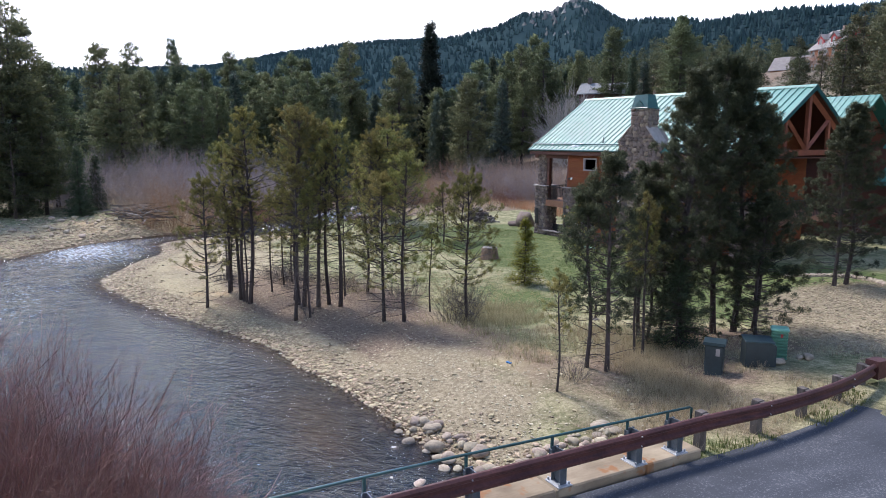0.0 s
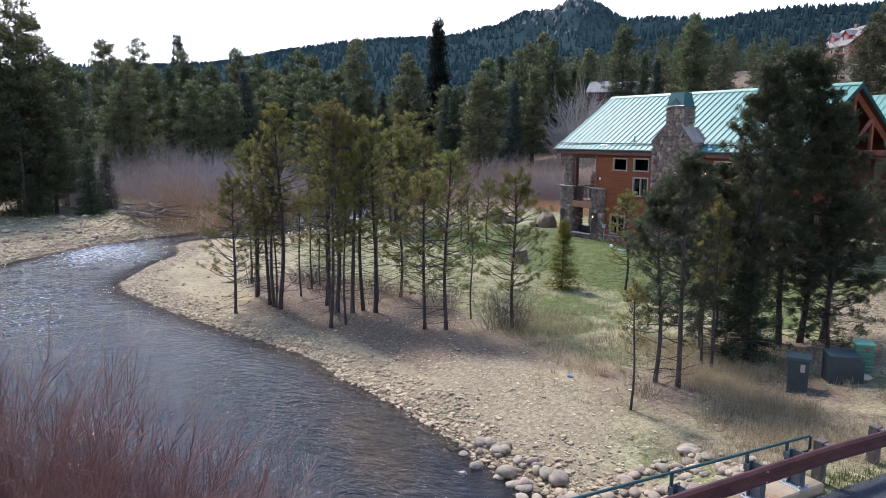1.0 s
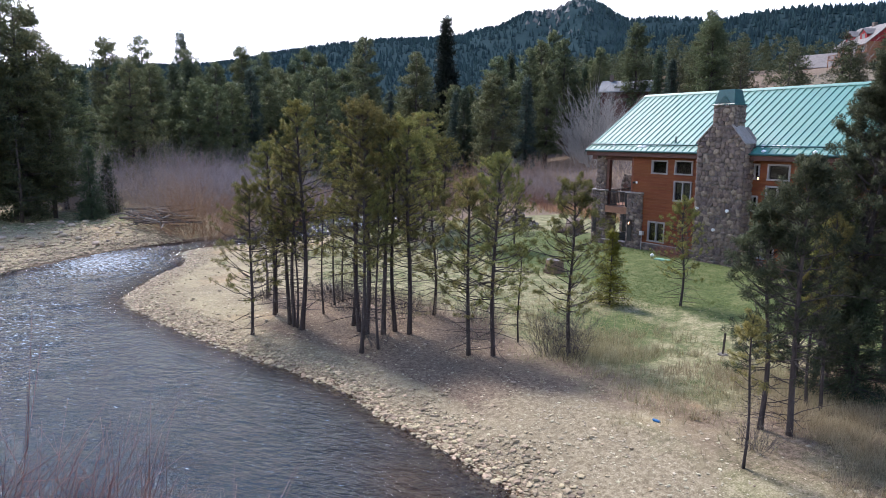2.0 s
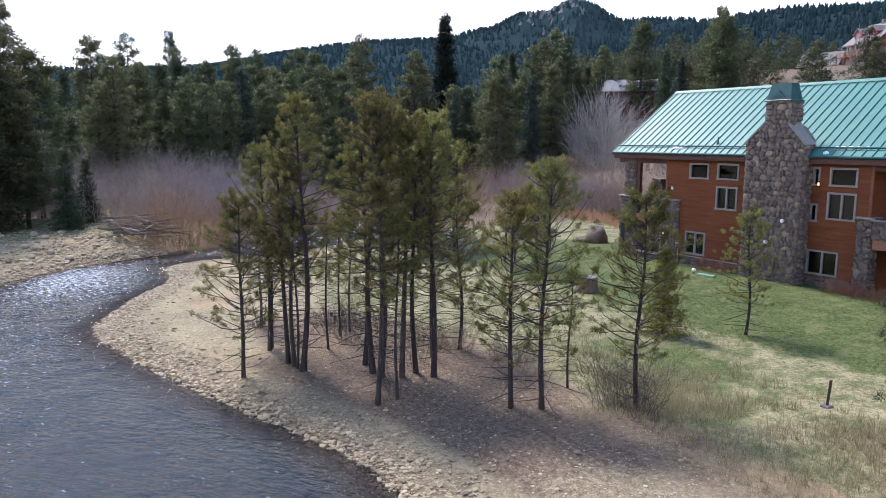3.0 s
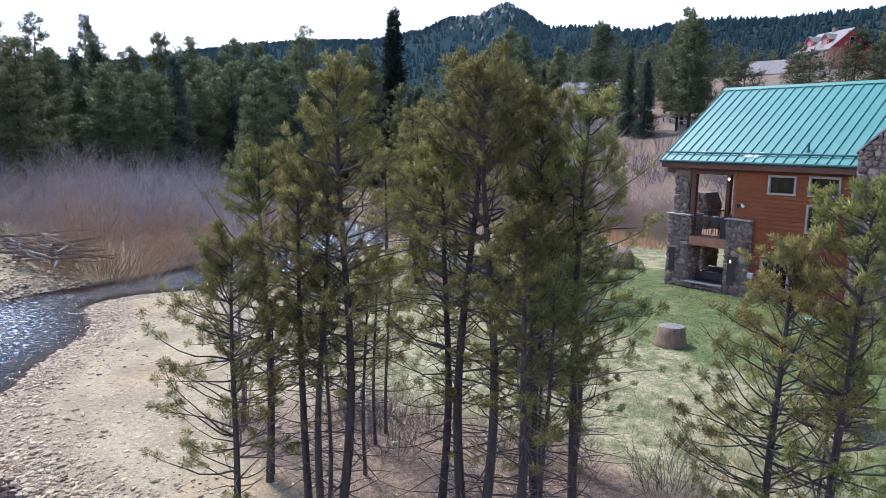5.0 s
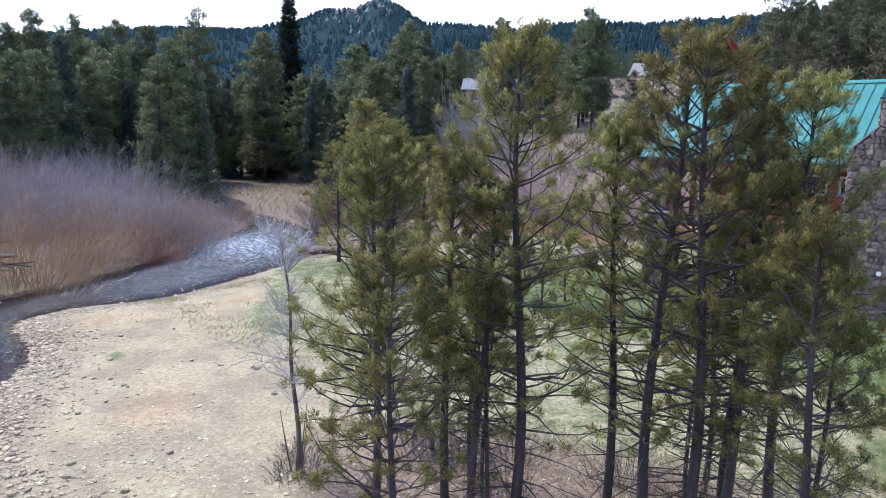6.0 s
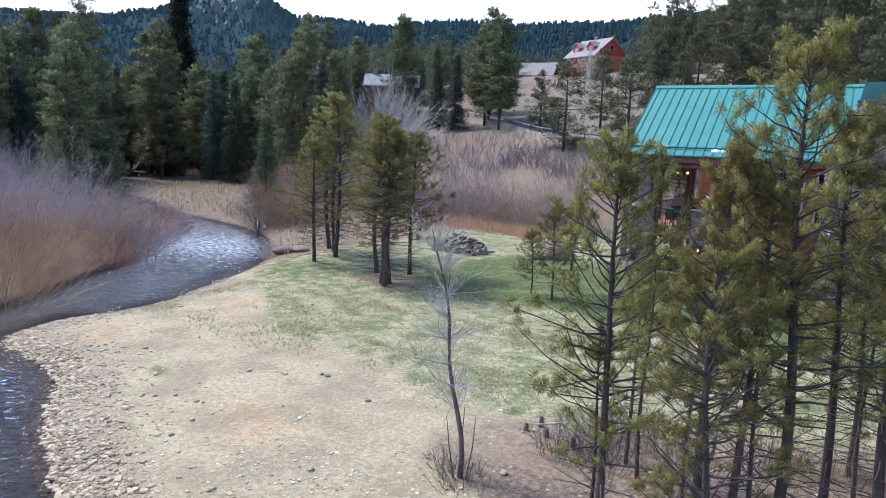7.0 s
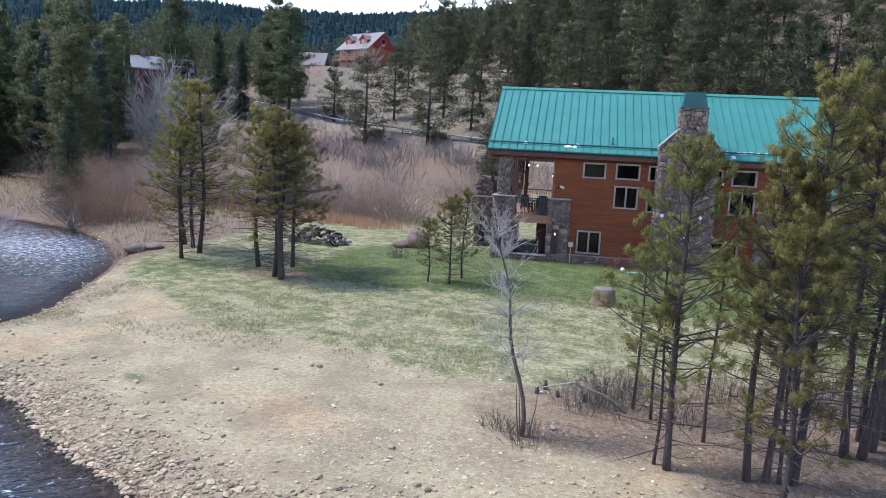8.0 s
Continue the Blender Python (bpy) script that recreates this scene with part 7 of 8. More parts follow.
def shingle(name, label, count, seed, size, pick, material=None, flat=1.0, mix=0.5, most=0.95):
    """Small stones strewn over a stretch of ground, joined."""
    r = np.random.RandomState(seed)
    x, y = pick(r, count * 4)
    z, d = ground_height(x, y)
    dens = pick.density(x, y, d)
    keep = np.nonzero(r.rand(len(x)) < dens)[0][:count]
    x, y, z = x[keep], y[keep], z[keep]
    n = len(x)
    base = np.array([(0, 0, -0.4), (1, 0, -0.1), (0.31, 0.95, 0.0), (-0.81, 0.59, -0.1), (-0.81, -0.59, 0), (0.31, -0.95, -0.1), (0.55, 0.4, 0.42), (-0.2, 0.6, 0.46), (-0.66, 0.0, 0.42), (-0.2, -0.62, 0.46), (0.53, -0.38, 0.42)])
    tri = [(1, 2, 6), (2, 7, 6), (2, 3, 7), (3, 8, 7), (3, 4, 8), (4, 9, 8), (4, 5, 9), (5, 10, 9), (5, 1, 10), (1, 6, 10), (6, 7, 8), (6, 8, 9), (6, 9, 10)]
    s = size * np.exp(np.minimum(r.normal(0, mix, n), most))
    a = r.uniform(0, math.tau, n)
    v = base[None] * (1 + r.uniform(-0.25, 0.25, (n, 11, 1)))
    v = v * np.stack([s, s * r.uniform(0.6, 0.95, n), s * r.uniform(0.45, 0.8, n) * flat], 1)[:, None, :]
    c, q = np.cos(a)[:, None], np.sin(a)[:, None]
    v = np.stack([v[..., 0] * c - v[..., 1] * q + x[:, None], v[..., 0] * q + v[..., 1] * c + y[:, None], v[..., 2] + z[:, None] + (s * 0.12)[:, None]], -1)
    f = (np.arange(n) * 11)[:, None, None] + np.array(tri)[None]
    tagged(new(name, mesh_of(name, v.reshape(-1, 3), f.reshape(-1, 3), material or M_COBBLE)), label, "stones", kind="stuff")


def bank_pick(r, n):
    k = r.randint(60, len(R_LINE) - 60, n)
    p = R_LINE[k]
    o = r.normal(0, 1, (n, 2)) * np.where(r.rand(n, 1) < 0.6, 0.9, 2.6)
    return p[:, 0] + o[:, 0], p[:, 1] + o[:, 1]


bank_pick.density = lambda x, y, d: np.where((d > -0.35) & (x < -12), np.exp(-np.maximum(d - 0.2, 0) / np.where((x < -37) & (x > -56), 1.9, 1.15)) * np.where(y > 20, 0.12, 1.0) * np.where((y > 11) & (x < -58), 0.25, 1.0), 0)
shingle("river_cobbles", "tan and grey cobbles along the river edge", 30000, 3, 0.036, bank_pick, None, 1.0, 0.62, 1.25)


def bar_pick(r, n):
    return r.uniform(-60, -13, n), r.uniform(2, 16, n)


bar_pick.density = lambda x, y, d: np.where(d > 0.5, 0.03 + 0.10 * np.clip(waves(x, y, 2.4, 61), 0, 1) + 0.5 * np.exp(-(((x + 19) / 6) ** 2 + ((y - 11) / 2.2) ** 2)) + 0.40 * np.exp(-(((x + 43) / 5) ** 2 + ((y - 6) / 2.2) ** 2)) + 0.16 * np.exp(-(((x + 46) / 7) ** 2 + ((y - 11.5) / 1.2) ** 2)), 0) * np.where(y > 14, 0.35, 1.0)
shingle("scattered_pebbles", "small pale pebbles scattered over sand", 21000, 4, 0.021, bar_pick, M_PEBBLE, 0.6, 0.6, 1.2)


def far_pick(r, n):
    return r.uniform(-82, -56, n), r.uniform(-10, 8, n)


far_pick.density = lambda x, y, d: np.where((d > -0.4) & (x < np.interp(y, [-10, -5, -2, 1, 5, 8], [-48, -55, -59, -62, -65, -66])), np.exp(-np.maximum(d, 0) / 4.5), 0)
shingle("far_bar_cobbles", "tan cobbles on the far gravel bar", 6000, 5, 0.085, far_pick)


def drive_pick(r, n):
    return r.uniform(-22, -9, n), r.uniform(22, 36, n)


drive_pick.density = lambda x, y, d: np.exp(-((((x + 15.5 + 0.35 * (y - 28)) / 5.5) ** 2 + ((y - 29) / 6.5) ** 2)) ** 3) * (road_side(x, y) > 0.5)
shingle("driveway_gravel", "tan crushed gravel of the driveway", 9000, 6, 0.034, drive_pick, M_DRIVE)


# ---- grass ----
def blades(name, label, count, seed, box, density, material, height, lean=0.5, width=0.012):
    r = np.random.RandomState(seed)
    x, y = r.uniform(box[0], box[1], count * 5), r.uniform(box[2], box[3], count * 5)
    z, d = ground_height(x, y)
    keep = np.nonzero((r.rand(len(x)) < density(x, y, d)) & (d > 0.4))[0][:count]
    x, y, z = x[keep], y[keep], z[keep]
    n = len(x)
    per = 5
    h = height * r.uniform(0.5, 1.25, (n, per))
    a = r.uniform(0, math.tau, (n, per))
    o = r.normal(0, 0.035, (n, per, 2))
    px, py = x[:, None] + o[..., 0], y[:, None] + o[..., 1]
    l = lean * h * r.uniform(0.1, 1.0, (n, per))
    tx, ty = px + l * np.cos(a), py + l * np.sin(a)
    sx, sy = -np.sin(a) * width, np.cos(a) * width
    zz = np.broadcast_to(z[:, None] - 0.02, px.shape)
    v = np.stack([np.stack([px - sx, py - sy, zz], -1), np.stack([px + sx, py + sy, zz], -1), np.stack([tx, ty, zz + h], -1)], 2).reshape(-1, 3)
    tagged(new(name, mesh_of(name, v, np.arange(len(v)).reshape(-1, 3), material)), label, "grass", kind="stuff")


def verge(x, y, d):
    e = road_side(x, y)
    g = np.exp(-(((x + 15) / 3.6) ** 2 + ((y - 16.3) / 3.4) ** 2)) + 0.5 * np.exp(-(((x + 20) / 4) ** 2 + ((y - 18) / 2.5) ** 2)) + 0.7 * np.exp(-(((x + 12.5) / 1.5) ** 2 + ((y - 20) / 4) ** 2))
    return np.where(e > 0.3, g * np.clip(0.25 + 1.1 * waves(x, y, 1.2, 21), 0, 1), 0)


blades("dry_verge_grass", "tall dry straw-coloured grass on the road verge", 9000, 31, (-24, -9.7, 11.5, 24), verge, M_STRAW, 0.30, 0.95, 0.007)


def field(x, y, d):
    g = 0.75 * np.exp(-(((x + 26) / 5) ** 2 + ((y - 19.0) / 3.2) ** 2)) + 0.35 * step(y, 13, 17) * step(-y, -26, -20) * step(x, -62, -56)
    return g * np.clip(0.3 + 1.0 * waves(x, y, 1.6, 23), 0.04, 1)


blades("dry_field_grass", "short dry yellow grass between the trees", 15000, 32, (-62, -14, 13, 26), field, M_STRAW, 0.11, 0.9, 0.007)
blades("straw_tufts", "long bleached grass tufts between the saplings", 5200, 38, (-34, -16, 13.5, 22), lambda x, y, d: np.exp(-(((x + 25) / 5) ** 2 + ((y - 17.3) / 2.6) ** 2)) * np.clip(0.2 + 1.3 * waves(x, y, 0.9, 57), 0.02, 1), M_STRAW, 0.34, 1.0, 0.008)
blades("lawn_grass", "short green and straw lawn grass before the lodge", 13000, 39, (-60, -24, 20, 34), lambda x, y, d: np.clip(0.35 + 0.8 * waves(x, y, 1.3, 71), 0.03, 1) * step(y, 20, 26), M_GRASS, 0.07, 0.9, 0.012)
blades("bar_edge_grass", "thin dry grass at the edge of the sandy bar", 7000, 40, (-62, -34, 11, 20), lambda x, y, d: np.clip(0.1 + 0.9 * waves(x, y, 1.0, 73), 0.0, 1) * step(y, 11, 14.5), M_STRAW, 0.12, 0.9, 0.011)
blades("kerb_grass", "green grass tufts beside the road edge", 380, 34, (-12.5, -9.8, 11.9, 20), lambda x, y, d: np.where((road_side(x, y) > 0.05) & (road_side(x, y) < 1.0), np.clip(waves(x, y, 0.9, 27) * 1.6, 0, 1), 0), M_GRASS, 0.16)
blades("reed_bed", "rust-coloured dry reeds behind the woodpile", 600, 35, (-74, -56, 44.5, 51), lambda x, y, d: np.exp(-(((x + 64) / 6) ** 2 + ((y - 47.5) / 1.5) ** 2)), M_REED, 0.95, 0.45, 0.014)
blades("bank_straw", "pale dry grass along the far bank", 3800, 36, (-125, -66, 20, 66), lambda x, y, d: np.where(d > 0.5, 0.25 + 0.5 * np.exp(-(((x + 118) / 12) ** 2 + ((y - 57) / 6) ** 2)), 0), M_STRAW, 0.5, 0.5, 0.03)


blades("fallen_needles", "pale fallen needles and dry twigs under the pines", 5200, 37, (-45, -20, 4, 17), lambda x, y, d: np.exp(-(((x + 35) / 8) ** 2 + ((y - 10.5) / 4) ** 2)) * np.clip(0.4 + waves(x, y, 1.1, 51), 0.05, 1), M_STRAW, 0.05, 5.5, 0.005)


# ---- dead wood, brush and small things on the bar ----
def dead_tree():
    r = np.random.RandomState(77)
    h = 5.5
    t = thing("dead_sapling", "slender leafless dying tree with pale twigs", "tree", m=pose(-40.93, 8.2, spot(-40.93, 8.2)))
    stem = [np.array([-1.1 * (z / h) ** 1.3 + 0.08 * math.sin(z * 2), 0.25 * (z / h), z]) for z in np.linspace(0, h, 12)]
    part("trunk", Build().tube(stem, [0.06 * (1 - 0.85 * i / 11) + 0.006 for i in range(12)], 8), M_DEADBARK, t, smooth=True)
    s0, s1, q0, q1 = [], [], [], []

    def twig(p, d, ln, rad, depth):
        n = 4 if depth else 5
        for j in range(n):
            e = d + r.normal(size=3) * 0.2 + np.array([0, 0, 0.06])
            e /= np.linalg.norm(e)
            q = p + e * ln / n
            s0.append(p), s1.append(q), q0.append(rad * (1 - j / (n + 1))), q1.append(rad * (1 - (j + 1) / (n + 1)))
            if depth < 2 and r.rand() < 0.8:
                w = e + r.normal(size=3) * 0.5
                twig(q, w / np.linalg.norm(w), ln * r.uniform(0.35, 0.6), rad * 0.6, depth + 1)
            p, d = q, e

    for i in range(92):
        f = r.uniform(0.12, 1.0) ** 0.62
        p = stem[min(int(f * 11), 11)]
        a = r.uniform(0, math.tau)
        d = np.array([math.cos(a), math.sin(a), r.uniform(0.5, 1.6) if f > 0.5 else r.uniform(0.1, 0.7)])
        twig(p, d / np.linalg.norm(d), r.uniform(0.5, 1.15) * (1.25 - 0.4 * f), 0.012, 0)
    v, f = tubes(s0, s1, q0, q1)
    part("twigwork", mesh_of("twigwork", v, f, M_PALETWIG), None, t, "bleached bare twigs")
    for k in range(3):
        a = k * 2.1
        part("sucker_stem", Build().tube([(0.15 * math.cos(a), 0.15 * math.sin(a), -0.05), (0.3 * math.cos(a), 0.3 * math.sin(a), 0.8), (0.35 * math.cos(a), 0.42 * math.sin(a), 1.5)], [0.02, 0.015, 0.006], 6), M_DEADBARK, t)


dead_tree()


def brush(x, y, h, w, n, seed, label, mat=None, lean=0.5):
    v, f = grow_bush(seed, h, w, n * 2, lean, 0.55)
    ob = new("bare_shrub", mesh_of("bare_shrub", v, f, mat or M_TWIG))
    ob.matrix_world = pose(x, y, spot(x, y))
    tagged(ob, label, "shrub", "bare shrubs on the bar")


for x, y, h, w, n, s in ((-40.7, 8.0, 0.6, 1.5, 40, 1), (-41.6, 8.6, 0.5, 1.0, 25, 2), (-39.6, 10.9, 1.2, 1.8, 45, 3), (-38.8, 11.6, 1.3, 1.6, 40, 4), (-38.0, 12.4, 1.0, 1.6, 30, 5), (-26.0, 15.0, 2.1, 1.5, 22, 6), (-25.4, 15.0, 2.4, 1.2, 14, 7), (-26.6, 14.7, 1.6, 1.2, 14, 8),
                        (-33.8, 13.8, 1.6, 1.5, 30, 9), (-30.4, 14.2, 1.5, 1.8, 35, 10), (-32, 15.2, 1.4, 2.0, 35, 11), (-35.5, 13.2, 1.3, 1.8, 30, 12), (-36.8, 10.8, 1.2, 1.2, 20, 13), (-31.0, 9.9, 1.4, 0.8, 8, 14), (-28.6, 16.6, 1.3, 1.8, 30, 15), (-33, 11.8, 1.5, 1.0, 14, 16),
                        (-17.0, 14.0, 0.9, 0.8, 14, 17), (-38.3, 10.5, 2.0, 0.9, 8, 18), (-52.3, 32.0, 0.9, 1.4, 30, 19), (-67.8, 26.6, 1.4, 1.6, 40, 20)):
    brush(x, y, h, w, n, 500 + s, "bare twiggy shrub growing on the stony bar", M_WILLOW[0] if s in (20, 9, 10) else None)
for u, s in ((8.0, 1), (8.9, 2), (15.4, 3), (16.4, 4), (17.4, 5)):
    p = LODGE @ Vector((u, -0.4, 0))
    brush(p.x, p.y, 0.9, 1.3, 45, 540 + s, "low reddish shrub against the stone foot of the lodge", M_WILLOW[3])

stump = thing("tree_stump", "broad pale-topped sawn tree stump in dry grass", "stump", m=pose(-39.6, 25.05, spot(-39.6, 25.05)))
part("trunk", Build().tube([(0, 0, -0.2), (0, 0, 0.1), (0, 0, 0.45), (0, 0, 0.72)], [0.78, 0.62, 0.54, 0.53], 14), M_STUMP, stump, smooth=True)
part("sawn_face", Build().tube([(0, 0, 0.715), (0, 0, 0.745)], [0.51, 0.50], 14), M_DEADWOOD, stump, "pale sawn top")

pile = thing("woodpile", "heap of split grey firewood with bleached ends", "woodpile", m=pose(-59.6, 36.3, spot(-59.6, 36.3)))
rp = random.Random(9)
for i in range(150):
    u, w = rp.uniform(-2.0, 2.0), rp.uniform(-1.1, 1.1)
    z = max(0, 1.35 - 0.42 * abs(u) ** 1.3 - 0.55 * abs(w)) * rp.uniform(0.25, 1.0)
    ln, rad = rp.uniform(0.4, 0.6), rp.uniform(0.06, 0.13)
    log = Build().tube([(0, 0, -ln / 2), (0, 0, ln / 2)], [rad, rad * rp.uniform(0.8, 1)], rp.choice((3, 4, 5)))
    ob = part("log", log, rp.choice((M_DEADWOOD, M_BARK, M_DEADWOOD, M_TWIG)), pile)
    ob.matrix_basis = pose(u, w, z + rad, rp.uniform(60, 120), rp.uniform(-35, 35), rp.uniform(-50, 50))

jam = thing("driftwood_jam", "tangle of grey driftwood logs at the bend", "driftwood", m=pose(-71.2, 6.5, spot(-71.2, 6.5)))
for i in range(85):
    a = rp.gauss(25, 28)
    ln = rp.uniform(1.2, 5.0)
    p = Vector((rp.uniform(-5.2, 3.6), rp.uniform(-1.8, 1.8), rp.uniform(0.0, 1.1)))
    d = Vector((math.cos(radians(a)), math.sin(radians(a)), rp.uniform(-0.12, 0.15)))
    s = d.cross(Vector((0, 0, 1))) * rp.uniform(-0.1, 0.1) * ln
    rad = rp.uniform(0.025, 0.11)
    part("driftwood_pole", Build().tube([p - d * ln / 2, p + s, p + d * ln / 2], [rad, rad * 0.85, rad * 0.5], 6), rp.choice((M_DEADWOOD, M_TWIG, M_TWIG)), jam)
snag = thing("fallen_snag", "bleached fallen branches leaning over the water", "driftwood", m=pose(-79.0, 35.0, spot(-79.0, 35.0)))
for i in range(16):
    a = rp.uniform(0, math.tau)
    part("bare_branch", Build().tube([(0, 0, 0), (0.6 * math.cos(a), 0.6 * math.sin(a), rp.uniform(0.5, 1.5)), (1.5 * math.cos(a), 1.5 * math.sin(a), rp.uniform(0.3, 3.0))], [0.07, 0.045, 0.015], 6), M_DEADWOOD, snag)
stick = thing("fallen_branch", "curved pale fallen branch on the litter", "branch", m=pose(-39.3, 11.0, spot(-39.3, 11.0)))
part("limb", Build().tube([(-1.6, 0.5, 0.15), (-0.6, 0.2, 0.55), (0.3, 0, 0.35), (0.9, -0.2, 0.05)], [0.02, 0.035, 0.045, 0.05], 7), M_DEADWOOD, stick, smooth=True)
post = thing("fence_post", "single dark leaning steel fence post in dry grass", "post", m=pose(-23.13, 20.1, spot(-23.13, 20.1), 3, 6, 0))
part("shaft", Build().box(-0.03, 0.03, -0.03, 0.03, -0.3, 0.85, None, 0.006), M_BARK, post)
part("base_stone", Build().box(-0.14, 0.14, -0.14, 0.14, -0.1, 0.06, None, 0.03), M_MORTAR, post)
litter = new("blue_litter", Build().box(-0.10, 0.10, -0.05, 0.05, 0, 0.05, None, 0.015).mesh("blue_litter"))
litter.data.materials.append(M_LEAF)
litter.matrix_world = pose(-19.5, 13.2, spot(-19.5, 13.2) + 0.01, 0, 8, 30)
tagged(litter, "small blue plastic scrap lying on gravel", "litter")
edging = thing("garden_edging", "curved low stone garden edging beside the lawn", "edging", "", "structure")
for k in range(22):
    f = k / 21
    x, y = -24.0 + 5.0 * f, 34.0 + 1.6 * math.sin(f * 2.6) - 0.3 * f
    ob = part("edging_stone", Build().box(-0.16, 0.16, -0.2, 0.2, -0.15, 0.14, None, 0.05), M_BOULDER, edging)
    ob.matrix_basis = pose(x, y, spot(x, y), 0, 0, 40 - 80 * f)

for x, y in ((-37.81, 32.27), (-38.32, 32.22)):
    lid = thing("valve_cover", "flat green plastic valve cover set in the lawn", "valve cover", "valve covers by the lodge", m=pose(x, y, spot(x, y), 0, 0, 20))
    part("cover", Build().box(-0.26, 0.26, -0.17, 0.17, 0.02, 0.09, None, 0.02), M_MINT, lid)
    part("rim", Build().box(-0.29, 0.29, -0.20, 0.20, -0.12, 0.03, None, 0.01), M_MINTBODY, lid)
globe = thing("garden_light", "small white globe garden light by the lodge", "lamp", m=pose(-38.86, 32.14, spot(-38.86, 32.14)))
part("globe", Build().tube([(0, 0, 0.10), (0, 0, 0.14), (0, 0, 0.22), (0, 0, 0.30), (0, 0, 0.33)], [0.03, 0.10, 0.13, 0.09, 0.02], 10), M_LAMPGLASS, globe, smooth=True)
part("stake", Build().tube([(0, 0, -0.1), (0, 0, 0.12)], [0.025, 0.03], 6), M_IRON, globe)
for x, y, h in ((-40.97, 11.37, 0.22), (-40.77, 11.83, 0.30), (-40.34, 11.33, 0.20), (-39.54, 11.21, 0.26)):
    snub = thing("sapling_stub", "short dark cut sapling stub among dry twigs", "stump", "cut sapling stubs", m=pose(x, y, spot(x, y), 4, 5, x * 50))
    part("stem", Build().tube([(0, 0, -0.1), (0.01, 0, h * 0.6), (0, 0.02, h)], [0.08, 0.06, 0.05], 8), M_DEADBARK, snub, smooth=True)
    part("cut_face", Build().tube([(0, 0.02, h - 0.003), (0, 0.02, h + 0.012)], [0.055, 0.05], 8), M_DEADWOOD, snub, "pale cut top")


# ---- houses on the hill ----
def hill_house():
    z = 25.3
    ob = thing("hill_house", "red and orange log house with grey dormered roof uphill", "house", m=pose(-103.0, 157.0, z, 0, 0, -22))
    L, D, E, R = 9.8, 10.2, 4.8, 8.7
    part("shell", Build().box(-L, 0, 0, D, -1.6, E), M_LOG, ob, "orange log walls")
    part("gable", Build().prism([(0.0, E), (D, E), (D / 2, R)], "x", -L, 0.02), M_RED, ob, "bright red gable")
    part("roof_front", Build().prism([(-0.9, E - 0.7), (D / 2, R + 0.1), (D / 2, R + 0.3), (-0.9, E - 0.5)], "x", -L - 0.5, 0.5), M_SHINGLE, ob, "grey shingle roof")
    part("roof_back", Build().prism([(D + 0.9, E - 0.7), (D / 2, R + 0.1), (D / 2, R + 0.3), (D + 0.9, E - 0.5)], "x", -L - 0.5, 0.5), M_SHINGLE, ob)
    for u in (-7.6, -2.8):
        dm = part("dormer", Build().prism([(u - 1.1, E + 0.6), (u + 1.1, E + 0.6), (u + 1.1, E + 1.9), (u, E + 2.9), (u - 1.1, E + 1.9)], "y", 0.9, 3.6), M_RED, ob, "red dormer")
        part("dormer_roof", Build().prism([(u - 1.4, E + 1.75), (u, E + 3.05), (u + 1.4, E + 1.75), (u + 1.4, E + 1.9), (u, E + 3.2), (u - 1.4, E + 1.9)], "y", 0.6, 4.0), M_SHINGLE, dm)
        part("dormer_window", Build().box(u - 0.5, u + 0.5, 0.86, 0.89, E + 0.9, E + 2.0), M_WHITE, dm)
    gw = part("window", Build().box(0.03, 0.07, D / 2 - 0.65, D / 2 + 0.65, E + 0.7, E + 2.4), M_WHITE, ob)
    part("pane", Build().box(0.08, 0.09, D / 2 - 0.5, D / 2 + 0.5, E + 0.85, E + 2.25), M_GLASS, gw)
    for u in (-8.8, -6.4, -4.0, -1.4):
        w = part("window", Build().box(u - 0.6, u + 0.6, -0.05, -0.01, 2.6, 4.1), M_WHITE, ob)
        part("pane", Build().box(u - 0.48, u + 0.48, -0.07, -0.055, 2.7, 4.0), M_GLASS, w)
    for u in (-8.2, -5.4):
        w = part("garage_door", Build().box(u - 1.1, u + 1.1, -0.05, -0.01, -1.4, 1.1), M_WHITE, ob, "pale lower door")
    dk = part("balcony", Build().box(-L - 0.3, 0.2, -2.2, -0.02, 1.55, 1.75), M_DECK, ob, "orange timber balcony")
    part("balcony_rail", Build().box(-L - 0.3, 0.2, -2.2, -2.1, 2.6, 2.7), M_DECK, dk)
    for u in (-10.0, -7.6, -5.1, -2.6, 0.1):
        part("balcony_post", Build().box(u - 0.1, u + 0.1, -2.22, -2.06, -2.2, 2.6), M_DECK, dk)
    u = -10.0
    while u < 0.1:
        part("baluster", Build().box(u - 0.04, u + 0.04, -2.18, -2.12, 1.75, 2.6), M_DECK, dk)
        u += 0.45
    part("flue", Build().box(-5.6, -4.8, D / 2 - 0.4, D / 2 + 0.4, R, R + 1.0), M_STONE_FAR, ob)


hill_house()


def hill_shed():
    ob = thing("hill_shed", "long orange shed with pale grey roof on the hill", "shed", m=pose(-132.0, 172.6, 25.0, 0, 0, 10))
    part("shell", Build().box(0, 9.4, 0, 6, -1.5, 2.5), M_LOG, ob, "orange plank walls")
    part("roof", Build().prism([(-0.6, 2.2), (3, 5.9), (6.6, 2.2), (6.6, 2.0), (3, 5.7), (-0.6, 2.0)], "x", -0.5, 9.9), M_SHINGLE, ob, "pale grey roof")


hill_shed()


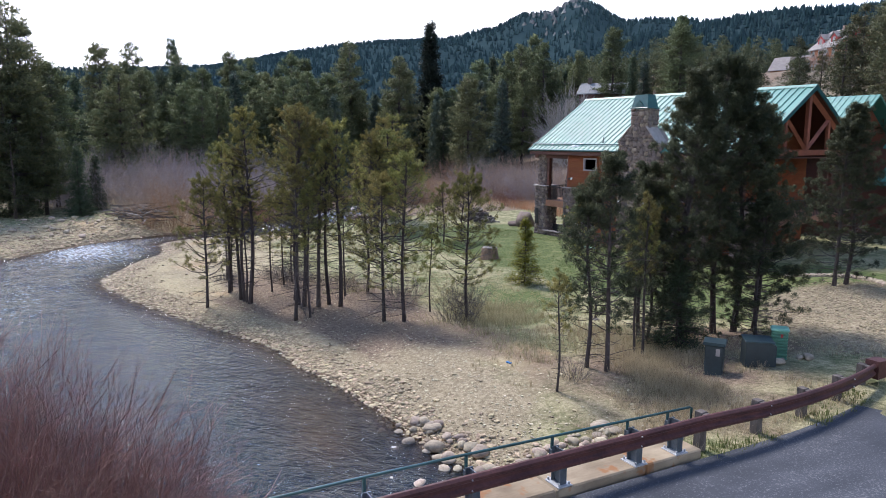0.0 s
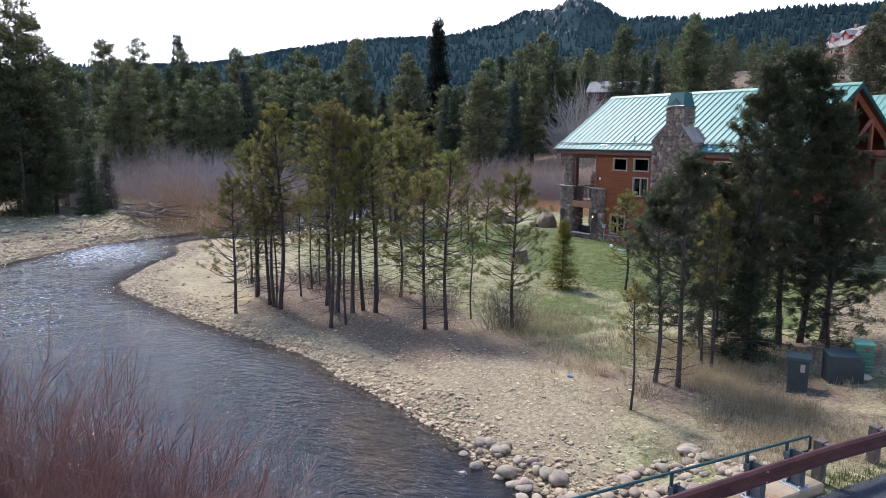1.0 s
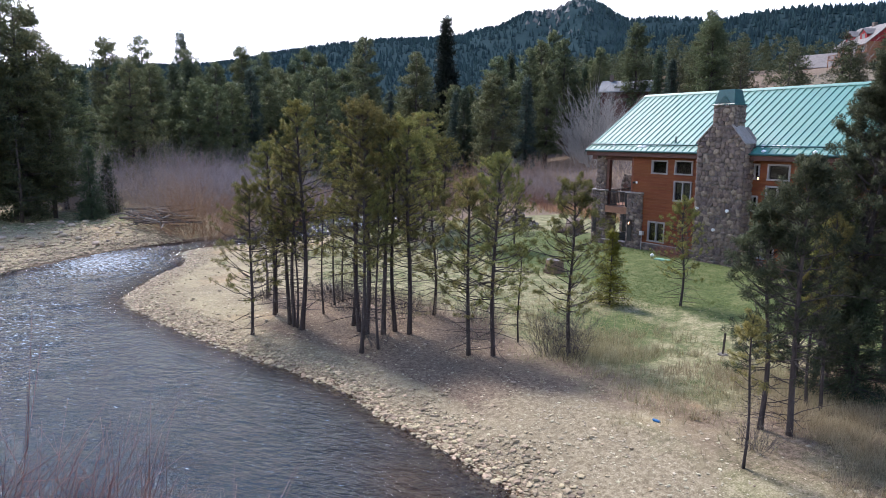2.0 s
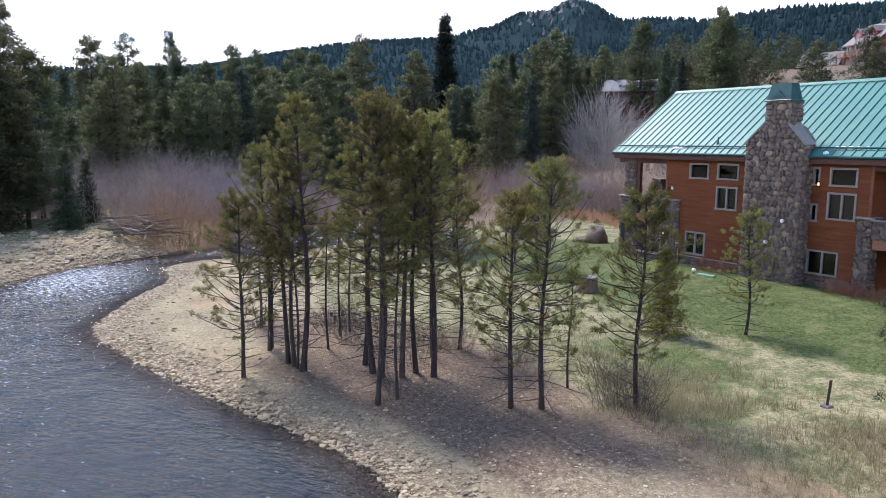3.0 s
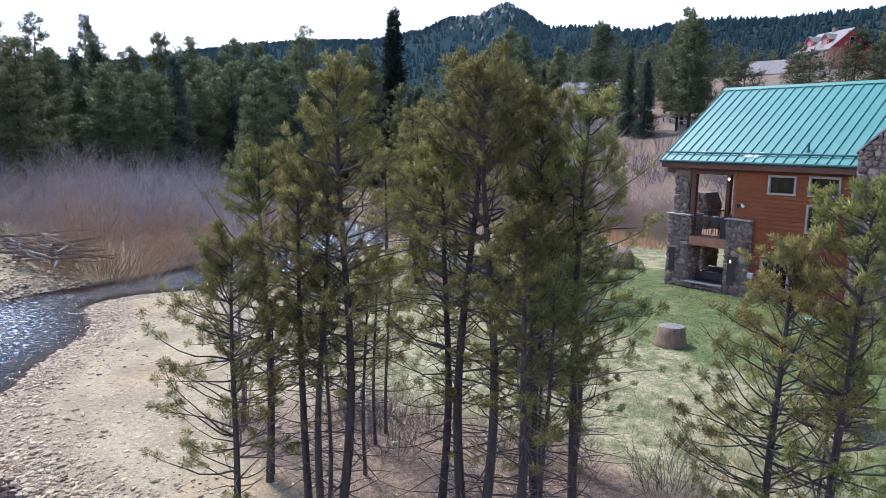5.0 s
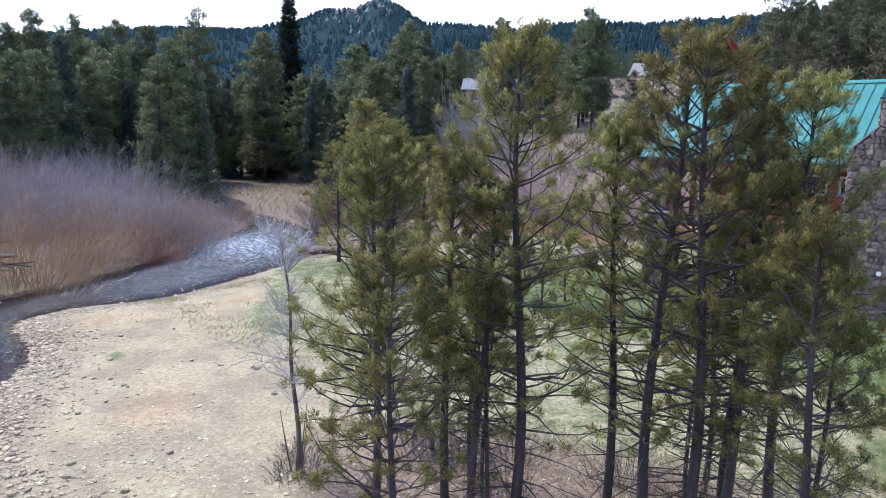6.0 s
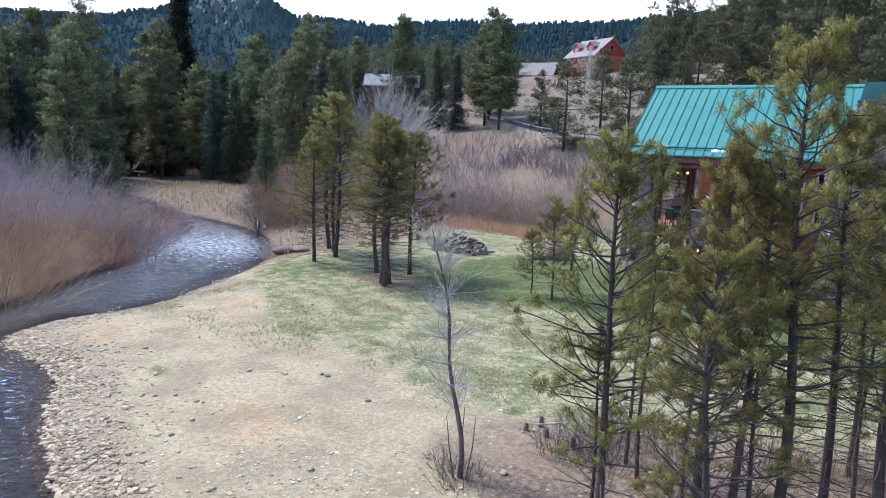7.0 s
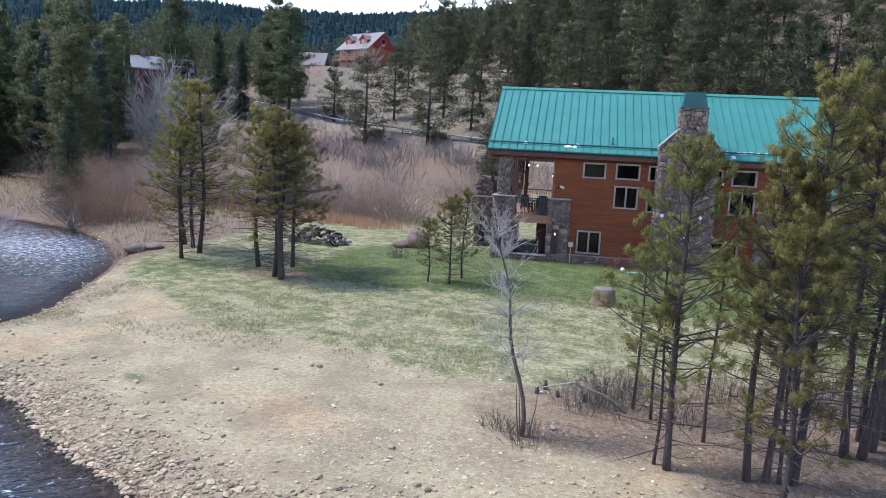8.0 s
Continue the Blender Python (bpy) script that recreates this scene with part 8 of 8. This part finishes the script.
def far_cabin():
    z = spot(-127, 106)
    ob = thing("far_cabin", "dark cabin with pale metal roof among trees", "cabin", m=pose(-127.5, 103.5, z + 1.2, 0, 0, 38))
    part("shell", Build().box(0, 10, 0, 7, -2, 7.0), M_TRIM, ob)
    part("roof", Build().prism([(-0.6, 6.9), (3.5, 9.4), (7.6, 6.9), (7.6, 6.7), (3.5, 9.2), (-0.6, 6.7)], "x", -0.5, 10.5), M_DULL_STEEL, ob, "pale metal roof")
    part("chimney", Build().box(1.2, 2.0, 3.1, 3.9, 8.6, 10.6, None, 0.03), M_STONE_FAR, ob)
    for u in (2.5, 6, 8.5):
        part("window", Build().box(u - 0.6, u + 0.6, -0.06, -0.02, 4, 5.5), M_DARK, ob)


far_cabin()


def hill_road():
    """A narrow road across the slope with its guard rail."""
    pts = rounded([(-106, 110), (-91.5, 101), (-82, 93.2), (-73.3, 87.2), (-61, 79.4), (-50, 74), (-34, 69), (-10, 66)], 2.0)
    v, f, bank = [], [], []
    for i, (x, y) in enumerate(pts):
        a, b = pts[max(i - 1, 0)], pts[min(i + 1, len(pts) - 1)]
        d = (b - a) / np.linalg.norm(b - a)
        nrm = np.array([d[1], -d[0]])
        zc = spot(x, y) + 0.35
        for o in (1.5, -1.5):
            v.append((x - nrm[0] * o, y - nrm[1] * o, zc))
        bank += [(x + nrm[0] * 1.6, y + nrm[1] * 1.6, zc - 0.02), (x + nrm[0] * 3.2, y + nrm[1] * 3.2, spot(x + nrm[0] * 3.2, y + nrm[1] * 3.2) - 0.3)]
        if i:
            k = 2 * i
            f.append((k - 2, k - 1, k + 1, k))
    solid("hill_road", Build().add(v, f), M_ASPHALT, "grey road cut across the hillside", "road", kind="structure")
    solid("road_embankment", Build().add(bank, f), M_SOIL, "earth bank below the hillside road", "ground", kind="structure")
    fence = thing("hill_guard_rail", "pale steel guard rail along the hillside road", "guard rail")
    line = []
    for i, (x, y) in enumerate(pts):
        a, b = pts[max(i - 1, 0)], pts[min(i + 1, len(pts) - 1)]
        d = (b - a) / np.linalg.norm(b - a)
        px_, py_ = x + d[1] * 1.45, y - d[0] * 1.45
        line.append((px_, py_, spot(x, y) + 0.35))
        if i % 2 == 0:
            part("rail_post", Build().box(px_ - 0.08, px_ + 0.08, py_ - 0.08, py_ + 0.08, line[-1][2] - 0.4, line[-1][2] + 0.8), M_POSTWOOD, fence)
    part("beam", Build().tube([(x, y, z + 0.65) for x, y, z in line], [0.10] * len(line), 4), M_DULL_STEEL, fence)


hill_road()
